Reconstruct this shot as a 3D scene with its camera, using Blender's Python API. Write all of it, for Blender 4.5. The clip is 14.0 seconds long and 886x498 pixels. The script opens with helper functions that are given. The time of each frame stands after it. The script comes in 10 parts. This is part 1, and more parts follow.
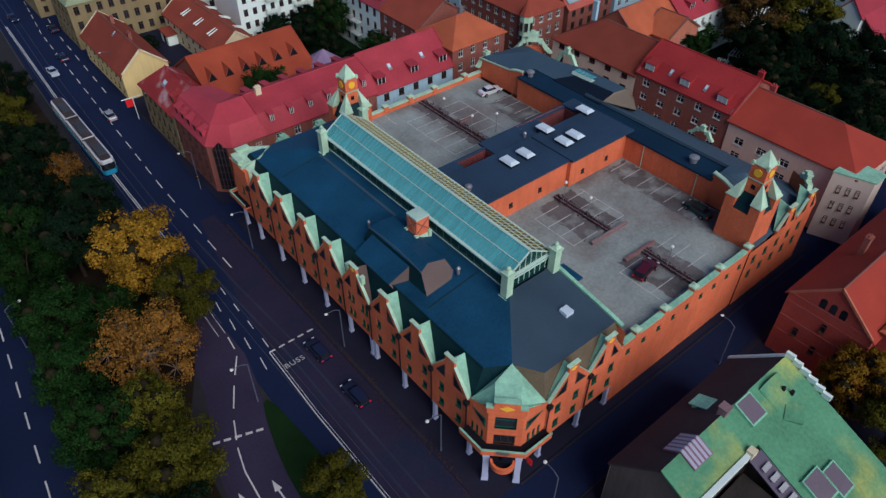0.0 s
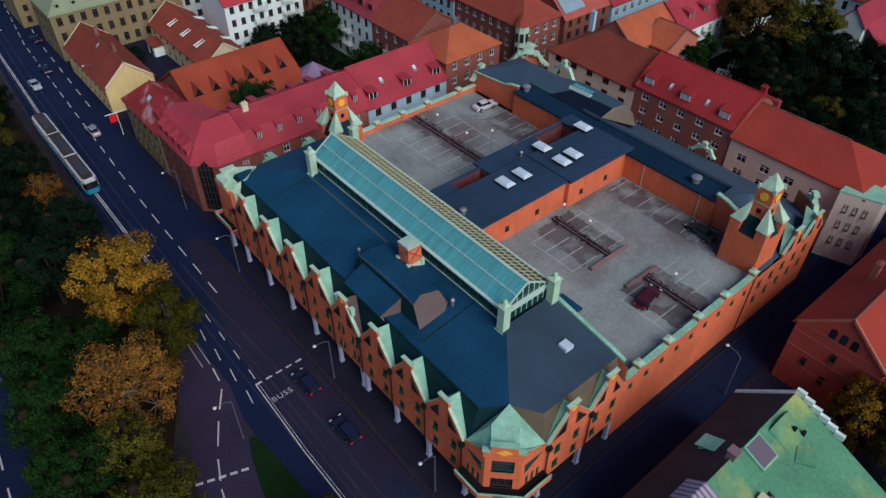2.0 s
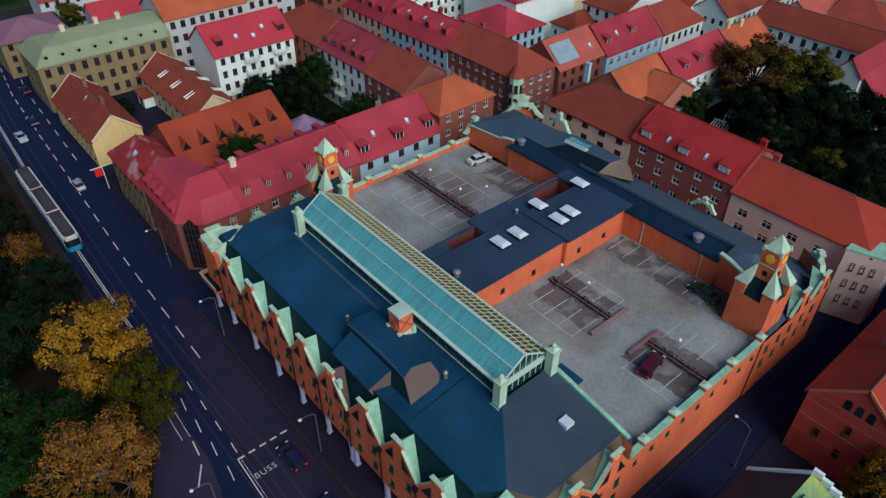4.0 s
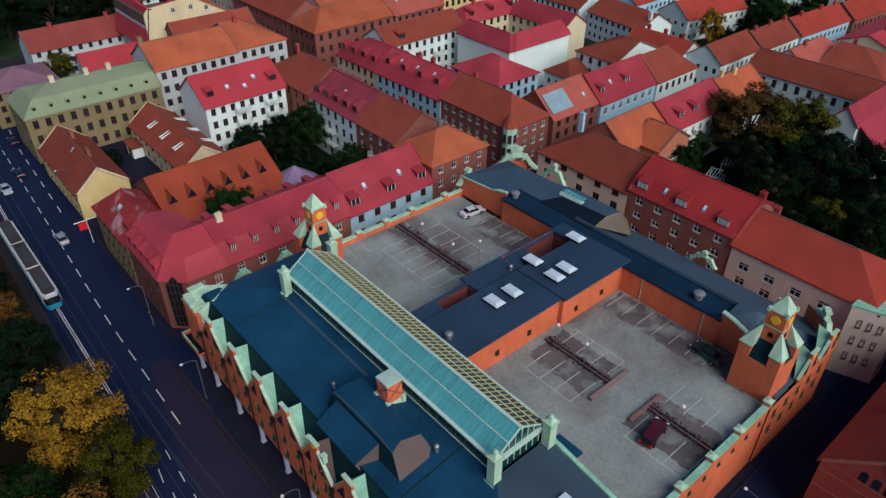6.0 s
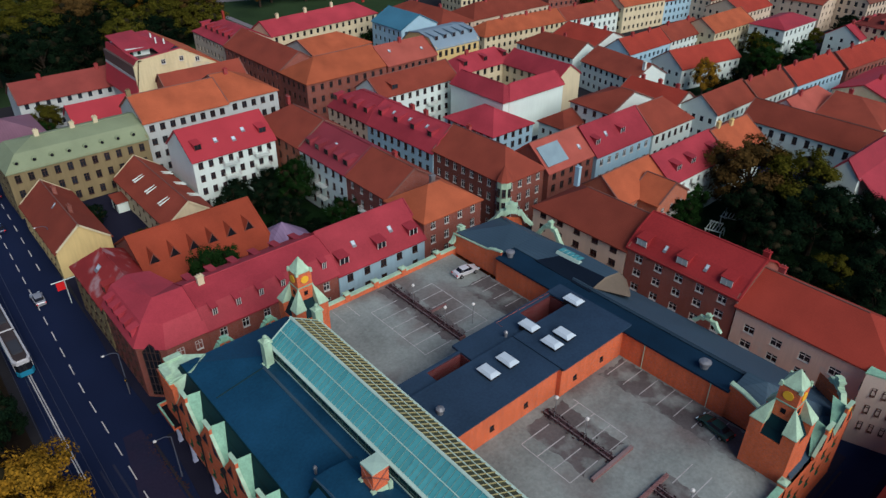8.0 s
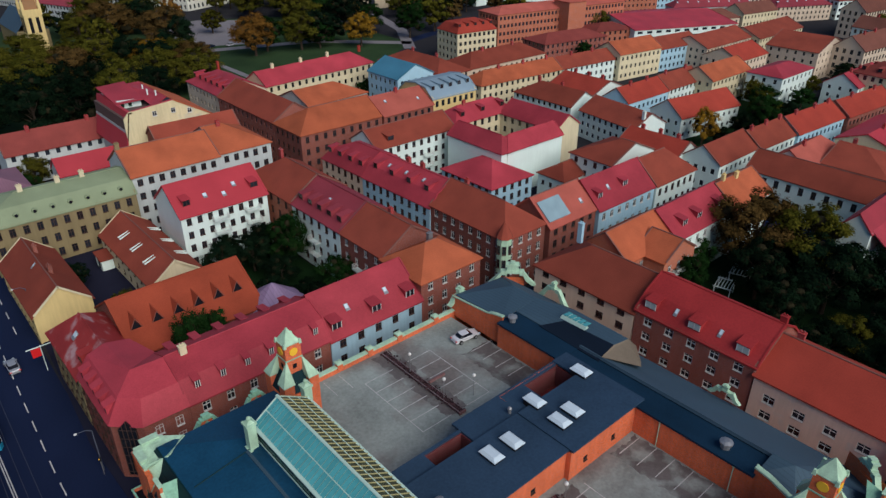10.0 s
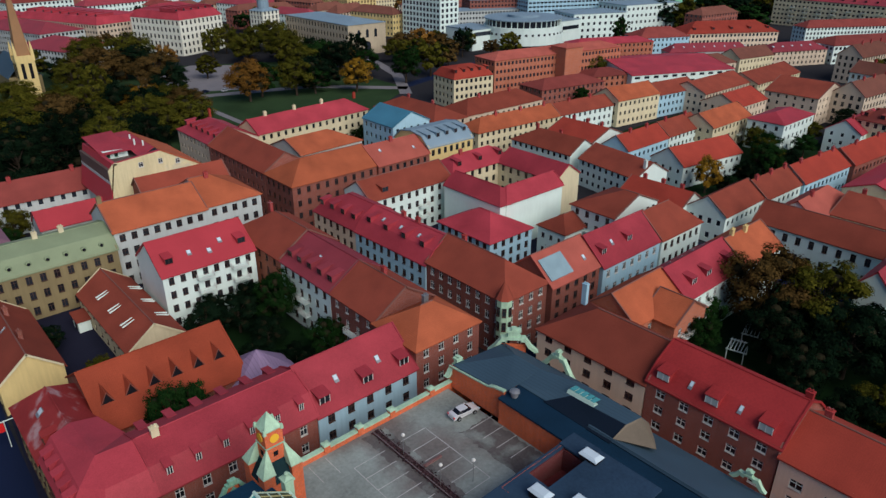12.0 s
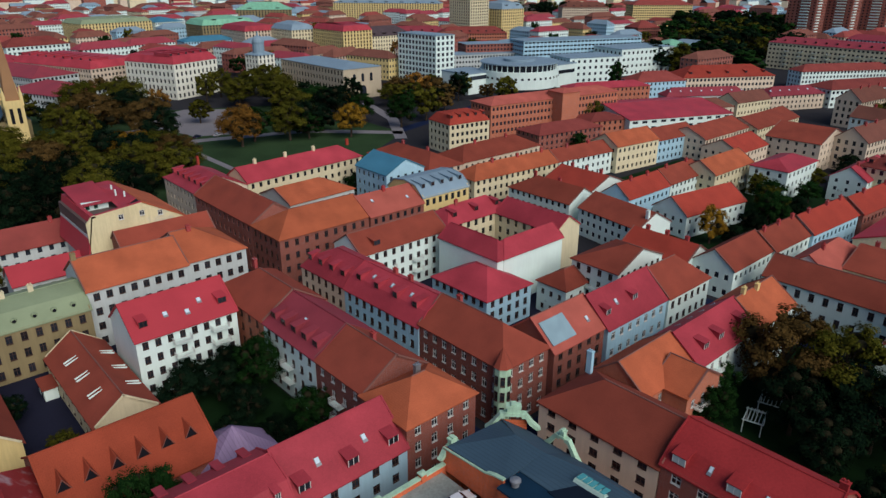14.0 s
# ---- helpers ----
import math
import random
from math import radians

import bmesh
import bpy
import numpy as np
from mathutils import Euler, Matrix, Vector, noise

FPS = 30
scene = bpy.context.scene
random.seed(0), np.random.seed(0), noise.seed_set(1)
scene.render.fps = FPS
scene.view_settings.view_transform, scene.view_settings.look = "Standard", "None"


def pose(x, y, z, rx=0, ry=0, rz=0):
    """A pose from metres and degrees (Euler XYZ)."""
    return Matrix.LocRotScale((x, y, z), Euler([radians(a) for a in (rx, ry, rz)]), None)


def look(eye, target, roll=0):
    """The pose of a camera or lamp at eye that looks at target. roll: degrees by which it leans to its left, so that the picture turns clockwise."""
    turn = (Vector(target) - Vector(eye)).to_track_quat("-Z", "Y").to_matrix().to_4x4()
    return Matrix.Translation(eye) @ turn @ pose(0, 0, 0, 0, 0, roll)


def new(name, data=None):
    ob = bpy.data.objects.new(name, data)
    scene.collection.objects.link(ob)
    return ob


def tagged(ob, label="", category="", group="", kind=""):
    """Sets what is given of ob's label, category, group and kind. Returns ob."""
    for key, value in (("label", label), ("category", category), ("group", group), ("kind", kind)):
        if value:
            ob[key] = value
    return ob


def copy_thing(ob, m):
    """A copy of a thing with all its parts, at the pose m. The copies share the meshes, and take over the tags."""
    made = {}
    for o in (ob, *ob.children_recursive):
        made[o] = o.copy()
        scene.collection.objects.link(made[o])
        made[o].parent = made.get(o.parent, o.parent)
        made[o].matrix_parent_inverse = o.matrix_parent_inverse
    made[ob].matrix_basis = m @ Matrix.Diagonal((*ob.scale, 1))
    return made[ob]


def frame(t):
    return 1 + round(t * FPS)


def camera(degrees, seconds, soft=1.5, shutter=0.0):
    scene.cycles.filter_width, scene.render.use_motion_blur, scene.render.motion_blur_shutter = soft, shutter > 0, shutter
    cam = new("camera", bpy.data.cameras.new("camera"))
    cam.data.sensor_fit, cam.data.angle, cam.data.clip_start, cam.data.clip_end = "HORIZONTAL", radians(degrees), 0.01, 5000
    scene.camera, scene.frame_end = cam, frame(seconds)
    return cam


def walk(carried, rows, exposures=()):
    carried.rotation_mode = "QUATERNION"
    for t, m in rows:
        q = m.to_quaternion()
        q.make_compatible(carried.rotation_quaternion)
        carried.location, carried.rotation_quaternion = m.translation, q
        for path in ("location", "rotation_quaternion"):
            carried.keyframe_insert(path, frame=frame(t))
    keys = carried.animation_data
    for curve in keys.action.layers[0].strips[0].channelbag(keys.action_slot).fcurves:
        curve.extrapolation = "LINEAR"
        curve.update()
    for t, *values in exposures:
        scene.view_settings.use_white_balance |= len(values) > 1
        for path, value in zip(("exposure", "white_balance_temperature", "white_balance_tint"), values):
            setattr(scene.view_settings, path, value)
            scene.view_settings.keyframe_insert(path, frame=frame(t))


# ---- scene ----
cam = camera(65.4, 14.0, 1.45)
METRES, EYE, TILT, LEAN, TURN = 45.0, 73.9, 0.0, 0.0, -39.6
ROWS = [
    (0.0, 0.0, 0.0, 0.0, 0.18, -41.46, -0.2),
    (0.5, -0.0001, 0.0249, -0.0009, 0.07, -41.68, -0.23),
    (1.0, 0.0004, 0.0544, 0.0002, -0.04, -41.88, -0.24),
    (1.5, 0.0027, 0.0853, 0.0019, -0.14, -41.77, -0.24),
    (2.0, 0.0064, 0.116, 0.0027, -0.25, -41.45, -0.24),
    (2.5, 0.0103, 0.1465, 0.0034, -0.35, -40.84, -0.26),
    (3.0, 0.0125, 0.1769, 0.0047, -0.45, -40.02, -0.27),
    (5.5, 0.0277, 0.2995, 0.0048, -0.94, -35.84, -0.21),
    (6.0, 0.0328, 0.3251, 0.005, -1.04, -35.04, -0.2),
    (6.5, 0.0389, 0.3528, 0.0062, -1.13, -34.22, -0.19),
    (7.0, 0.0429, 0.3828, 0.0072, -1.23, -33.38, -0.2),
    (7.5, 0.0472, 0.4154, 0.0083, -1.32, -32.54, -0.18),
    (8.0, 0.0513, 0.4505, 0.0101, -1.41, -31.7, -0.17),
    (10.5, 0.0507, 0.6432, 0.0131, -1.85, -27.5, -0.1),
    (11.0, 0.0538, 0.6875, 0.0152, -1.91, -26.71, -0.11),
    (11.5, 0.0559, 0.7359, 0.0178, -1.98, -25.89, -0.12),
    (12.0, 0.0575, 0.7868, 0.0213, -2.07, -25.14, -0.11),
    (12.5, 0.0608, 0.8406, 0.0239, -2.14, -24.37, -0.11),
    (13.0, 0.067, 0.8921, 0.0263, -2.19, -23.53, -0.15),
    (13.5, 0.0722, 0.9438, 0.0285, -2.27, -22.76, -0.15),
    (14.0, 0.0779, 0.9945, 0.0297, -2.33, -21.96, -0.15),
]
walk(cam, [(t, pose(0, 0, EYE, TILT, LEAN, TURN) @ pose(METRES * x, METRES * y, METRES * z, 90 + pitch, roll, yaw)) for t, x, y, z, yaw, pitch, roll in ROWS], [(0.0, -0.53, 5060, 14), (6.0, -0.48, 5180, 12), (14.0, -0.49, 5260, 9)])

# ---- world and sun ----
SUN_TO = Vector((-0.09, -0.77, 0.63)).normalized()
world = bpy.data.worlds.new("dusk_sky")
scene.world = world
world.use_nodes = True
wn = world.node_tree
sky = wn.nodes.new("ShaderNodeTexSky")
sky.sky_type = "NISHITA"
sky.sun_disc = False
sky.sun_elevation = math.asin(SUN_TO.z)
sky.sun_rotation = math.atan2(SUN_TO.x, SUN_TO.y)
wn.nodes["Background"].inputs["Strength"].default_value = 0.085
wn.links.new(sky.outputs[0], wn.nodes["Background"].inputs["Color"])
sun = new("sun", bpy.data.lights.new("sun", "SUN"))
sun.data.energy = 4.4
sun.data.angle = radians(50)
sun.data.color = (1.0, 0.81, 0.60)
sun.matrix_world = look((0, 0, 200), Vector((0, 0, 200)) - SUN_TO)

# ---- materials ----
MATS = {}


def mat(name, col, rough=0.8, metal=0.0, var=0.25, scale=0.5, fine=6.0, bump=0.3, seams=None, tiles=None, brick=None, emit=0.0, rand=0.0, spec=0.14, streak=0.0, patch=None):
    """A procedural surface: broad stains and fine grain over the base colour, with optional seams, roof tiles or brick courses."""
    if name in MATS:
        return MATS[name]
    m = bpy.data.materials.new(name)
    m.use_nodes = True
    nt = m.node_tree
    N, L = nt.nodes, nt.links
    b = N["Principled BSDF"]
    b.inputs["Roughness"].default_value = rough
    b.inputs["Metallic"].default_value = metal
    b.inputs["Specular IOR Level"].default_value = spec
    tc = N.new("ShaderNodeTexCoord")

    def noise_tex(s, detail=4.0, vec=None):
        n = N.new("ShaderNodeTexNoise")
        n.inputs["Scale"].default_value = s
        n.inputs["Detail"].default_value = detail
        L.new(vec or tc.outputs["Object"], n.inputs["Vector"])
        return n.outputs["Fac"]

    def math_node(op, a, c):
        n = N.new("ShaderNodeMath")
        n.operation = op
        for i, v in enumerate((a, c)):
            if isinstance(v, (int, float)):
                n.inputs[i].default_value = v
            else:
                L.new(v, n.inputs[i])
        return n.outputs[0]

    def mix(kind, fac, a, c):
        n = N.new("ShaderNodeMix")
        n.data_type = "RGBA"
        n.blend_type = kind
        for key, v in (("Factor", fac), ("A", a), ("B", c)):
            s = [i for i in n.inputs if i.name == key and (i.type == "RGBA" or key == "Factor")][0]
            if isinstance(v, (int, float, tuple)):
                s.default_value = v
            else:
                L.new(v, s)
        return [o for o in n.outputs if o.type == "RGBA"][0]

    broad = noise_tex(scale * 0.35, 5.0)
    grain = noise_tex(fine, 3.0)
    f = math_node("ADD", math_node("MULTIPLY", math_node("SUBTRACT", broad, 0.5), 2.2 * var), math_node("MULTIPLY", math_node("SUBTRACT", grain, 0.5), 1.2 * var))
    gain = math_node("ADD", f, 1.0)
    if rand:
        info = N.new("ShaderNodeObjectInfo")
        gain = math_node("MULTIPLY", gain, math_node("ADD", math_node("MULTIPLY", info.outputs["Random"], rand), 1.0 - rand / 2))
    height = grain
    if streak:
        mp = N.new("ShaderNodeMapping")
        mp.inputs["Scale"].default_value = (1.3, 1.3, 0.12)
        L.new(tc.outputs["Object"], mp.inputs["Vector"])
        gain = math_node("MULTIPLY", gain, math_node("ADD", math_node("MULTIPLY", noise_tex(1.5, 4.0, mp.outputs[0]), 2 * streak), 1.0 - streak))
    if seams or tiles:
        w = N.new("ShaderNodeTexWave")
        w.bands_direction = "X"
        w.wave_profile = "SIN"
        w.inputs["Scale"].default_value = 0.314 / (seams or tiles)
        L.new(tc.outputs["Object"], w.inputs["Vector"])
        fac = w.outputs["Fac"]
        if seams:
            fac = math_node("POWER", fac, 14.0)
            gain = math_node("MULTIPLY", gain, math_node("SUBTRACT", 1.04, math_node("MULTIPLY", fac, 0.22)))
        else:
            w2 = N.new("ShaderNodeTexWave")
            w2.bands_direction = "Z"
            w2.wave_profile = "SAW"
            w2.inputs["Scale"].default_value = 0.314 / 0.22
            L.new(tc.outputs["Object"], w2.inputs["Vector"])
            fac = math_node("ADD", math_node("MULTIPLY", fac, 0.5), math_node("MULTIPLY", w2.outputs["Fac"], 0.5))
            gain = math_node("MULTIPLY", gain, math_node("ADD", 0.94, math_node("MULTIPLY", fac, 0.06)))
        height = math_node("ADD", math_node("MULTIPLY", height, 0.3), fac)
    base = N.new("ShaderNodeRGB")
    base.outputs[0].default_value = (*col, 1)
    color = base.outputs[0]
    if brick:
        sep = N.new("ShaderNodeSeparateXYZ")
        L.new(tc.outputs["Object"], sep.inputs[0])
        com = N.new("ShaderNodeCombineXYZ")
        L.new(math_node("ADD", sep.outputs[0], sep.outputs[1]), com.inputs[0])
        L.new(sep.outputs[2], com.inputs[1])
        bt = N.new("ShaderNodeTexBrick")
        bt.inputs["Scale"].default_value = 1.0
        bt.inputs["Brick Width"].default_value = 0.25
        bt.inputs["Row Height"].default_value = 0.075
        bt.inputs["Mortar Size"].default_value = 0.008
        bt.inputs["Color1"].default_value = (*[c * 1.12 for c in col], 1)
        bt.inputs["Color2"].default_value = (*[c * 0.8 for c in col], 1)
        bt.inputs["Mortar"].default_value = (*[0.6 * c + 0.10 for c in col], 1)
        L.new(com.outputs[0], bt.inputs["Vector"])
        color = bt.outputs["Color"]
    if patch:
        pc, psize, edge = patch
        ramp = N.new("ShaderNodeMapRange")
        ramp.inputs["From Min"].default_value = edge
        ramp.inputs["From Max"].default_value = edge + 0.14
        L.new(noise_tex(psize, 6.0), ramp.inputs["Value"])
        color = mix("MIX", ramp.outputs[0], color, (*pc, 1))
    scaled = N.new("ShaderNodeVectorMath")
    scaled.operation = "SCALE"
    L.new(color, scaled.inputs[0])
    L.new(gain, scaled.inputs["Scale"])
    L.new(scaled.outputs[0], b.inputs["Base Color"])
    L.new(math_node("ADD", rough - 0.1, math_node("MULTIPLY", broad, 0.2)), b.inputs["Roughness"])
    if bump:
        bp = N.new("ShaderNodeBump")
        bp.inputs["Strength"].default_value = bump
        bp.inputs["Distance"].default_value = 0.04
        L.new(height, bp.inputs["Height"])
        L.new(bp.outputs[0], b.inputs["Normal"])
    if emit:
        b.inputs["Emission Color"].default_value = (*col, 1)
        b.inputs["Emission Strength"].default_value = emit
    MATS[name] = m
    return m


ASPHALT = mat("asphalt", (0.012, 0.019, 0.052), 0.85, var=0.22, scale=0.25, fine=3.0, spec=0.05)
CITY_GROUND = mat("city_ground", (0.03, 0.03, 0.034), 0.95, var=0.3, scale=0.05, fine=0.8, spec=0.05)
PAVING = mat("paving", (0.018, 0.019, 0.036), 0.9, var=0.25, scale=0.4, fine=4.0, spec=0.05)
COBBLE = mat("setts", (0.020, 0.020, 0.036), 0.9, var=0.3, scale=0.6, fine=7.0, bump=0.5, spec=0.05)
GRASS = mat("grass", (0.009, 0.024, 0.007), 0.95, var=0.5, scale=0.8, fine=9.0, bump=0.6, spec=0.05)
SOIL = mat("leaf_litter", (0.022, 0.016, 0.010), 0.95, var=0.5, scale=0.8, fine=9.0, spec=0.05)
PAINT = mat("road_paint", (0.52, 0.52, 0.50), 0.7, var=0.35, scale=1.2, fine=9.0)
DECK = mat("deck_concrete", (0.25, 0.282, 0.262), 0.85, var=0.55, scale=0.3, fine=2.5, patch=((0.165, 0.150, 0.140), 0.08, 0.5))
BRICK = mat("hall_brick", (0.66, 0.148, 0.045), 0.85, var=0.3, scale=0.6, fine=5.0, brick=True, streak=0.2)
BRICK_B = mat("brown_brick", (0.26, 0.082, 0.054), 0.85, var=0.22, brick=True, rand=0.3, streak=0.2)
BRICK_O = mat("orange_brick", (0.42, 0.14, 0.07), 0.85, var=0.2, brick=True, rand=0.2, streak=0.2)
COPPER = mat("verdigris_copper", (0.27, 0.50, 0.35), 0.6, metal=0.0, var=0.38, scale=1.4, fine=5.0, streak=0.3)
COPPER_L = mat("pale_copper", (0.42, 0.60, 0.42), 0.6, var=0.3, scale=1.4, streak=0.3)
COPPER_R = mat("seamed_copper", (0.22, 0.46, 0.30), 0.6, var=0.4, scale=0.8, seams=0.6, streak=0.2)
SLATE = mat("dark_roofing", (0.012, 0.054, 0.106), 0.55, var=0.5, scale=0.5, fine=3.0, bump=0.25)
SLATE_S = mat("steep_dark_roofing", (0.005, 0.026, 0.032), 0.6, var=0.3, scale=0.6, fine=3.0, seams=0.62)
GREYROOF = mat("grey_roofing", (0.050, 0.085, 0.118), 0.6, var=0.2, scale=0.5, seams=0.62)
BROWNMETAL = mat("brown_metal", (0.115, 0.085, 0.075), 0.6, var=0.25, scale=0.7)
CRIMSON = mat("crimson_metal", (0.33, 0.042, 0.056), 0.55, var=0.42, scale=0.4, rand=0.25, streak=0.1)
BRIGHTRED = mat("bright_red_metal", (0.40, 0.045, 0.058), 0.55, var=0.2, scale=0.4, rand=0.15)
ORANGE = mat("orange_tiles", (0.39, 0.105, 0.044), 0.85, var=0.45, scale=0.5, tiles=0.28, rand=0.3, bump=0.5)
REDTILE = mat("red_tiles", (0.30, 0.046, 0.028), 0.85, var=0.3, scale=0.5, tiles=0.28, rand=0.3, bump=0.5)
# duller copies, mainly for distant roofs: haze is put into the colour
DULL_RED = mat("dull_red_tiles", (0.225, 0.052, 0.042), 0.88, var=0.32, scale=0.5, tiles=0.28, rand=0.35, bump=0.5)
DULL_BROWN = mat("dull_brown_tiles", (0.165, 0.066, 0.046), 0.88, var=0.32, scale=0.5, tiles=0.28, rand=0.35, bump=0.5)
DULL_PLUM = mat("dull_crimson_metal", (0.25, 0.043, 0.056), 0.6, var=0.28, scale=0.4, rand=0.3)
BROWNTILE = mat("brown_tiles", (0.235, 0.054, 0.032), 0.88, var=0.32, scale=0.5, tiles=0.28, rand=0.3, bump=0.5)
SALMON = mat("salmon_tiles", (0.40, 0.105, 0.075), 0.85, var=0.35, scale=0.5, tiles=0.28, rand=0.2, bump=0.5)
DEEPBLUE = mat("deep_blue_metal", (0.07, 0.20, 0.29), 0.5, var=0.25, scale=0.5, seams=0.6)
BLUEROOF = mat("blue_grey_metal", (0.22, 0.30, 0.36), 0.5, var=0.2, scale=0.5, seams=0.6)
GREENROOF = mat("sage_metal", (0.24, 0.29, 0.17), 0.6, var=0.25, scale=0.5)
PLUMROOF = mat("plum_metal", (0.22, 0.12, 0.16), 0.55, var=0.3, scale=0.5, seams=0.6)
CREAM = mat("cream_plaster", (0.66, 0.59, 0.38), 0.9, var=0.16, scale=0.5, rand=0.15, streak=0.15)
WHITE = mat("white_plaster", (0.68, 0.79, 0.73), 0.9, var=0.12, scale=0.5, rand=0.1, streak=0.06)
BEIGE = mat("beige_plaster", (0.60, 0.50, 0.37), 0.9, var=0.18, scale=0.5, rand=0.2, streak=0.15)
YELLOW = mat("yellow_plaster", (0.66, 0.52, 0.22), 0.9, var=0.15, scale=0.5, rand=0.15, streak=0.15)
OCHRE = mat("ochre_stone", (0.235, 0.19, 0.095), 0.9, var=0.2, scale=0.5, streak=0.2)
PALEBLUE = mat("pale_blue_plaster", (0.38, 0.57, 0.67), 0.9, var=0.14, scale=0.5, rand=0.15, streak=0.15)
GREYWALL = mat("grey_plaster", (0.48, 0.52, 0.50), 0.9, var=0.16, scale=0.5, rand=0.2, streak=0.15)
PILLAR = mat("pillar_paint", (0.46, 0.50, 0.66), 0.7, var=0.15)
# near-black for recesses and openings, standing in for their shade
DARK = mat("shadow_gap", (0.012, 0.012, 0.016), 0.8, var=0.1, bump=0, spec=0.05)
GLASS = mat("window_glass", (0.018, 0.022, 0.030), 0.12, var=0.3, scale=1.0, bump=0, spec=0.6, rand=0.8)
GREENFRAME = mat("green_window_frame", (0.015, 0.10, 0.055), 0.5, var=0.2)
WHITEFRAME = mat("white_window_frame", (0.62, 0.62, 0.58), 0.6, var=0.1, bump=0)
BROWNFRAME = mat("brown_window_frame", (0.07, 0.04, 0.03), 0.6, var=0.1, bump=0)
# reflected sky is painted into the teal west panes; east panes are olive
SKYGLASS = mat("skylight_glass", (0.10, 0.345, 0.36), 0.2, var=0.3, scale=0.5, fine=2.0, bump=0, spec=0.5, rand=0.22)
SKYGLASS_E = mat("olive_skylight_glass", (0.055, 0.065, 0.035), 0.35, var=0.35, scale=1.0, bump=0, rand=0.4)
SKYBAR = mat("skylight_bar", (0.50, 0.66, 0.56), 0.5, var=0.15, bump=0)
SKYBAR_D = mat("thin_glazing_bar", (0.26, 0.50, 0.48), 0.5, var=0.2, bump=0)
SKYBAR_S = mat("dark_green_mullion", (0.05, 0.13, 0.10), 0.5, var=0.2, bump=0)
DOME = mat("dome_plastic", (0.56, 0.66, 0.72), 0.35, var=0.12, bump=0)
STEEL = mat("galvanised_steel", (0.30, 0.31, 0.32), 0.45, metal=0.6, var=0.2, bump=0)
BLACKMETAL = mat("black_metal", (0.015, 0.015, 0.018), 0.5, var=0.1, bump=0)
VERGE = mat("verge_metal", (0.20, 0.095, 0.075), 0.6, var=0.2, bump=0)
CLOCK = mat("yellow_clock_face", (0.85, 0.50, 0.03), 0.5, var=0.05, bump=0)
RUBBER = mat("rubber", (0.012, 0.012, 0.012), 0.8, var=0.1, bump=0)
BARK = mat("bark", (0.060, 0.045, 0.032), 0.9, var=0.4, scale=3.0, spec=0.05)
LAMPGLASS = mat("lamp_globe", (0.70, 0.70, 0.66), 0.3, var=0.05, bump=0)
REDPAINT = mat("red_sign_paint", (0.65, 0.02, 0.02), 0.5, var=0.1, bump=0)


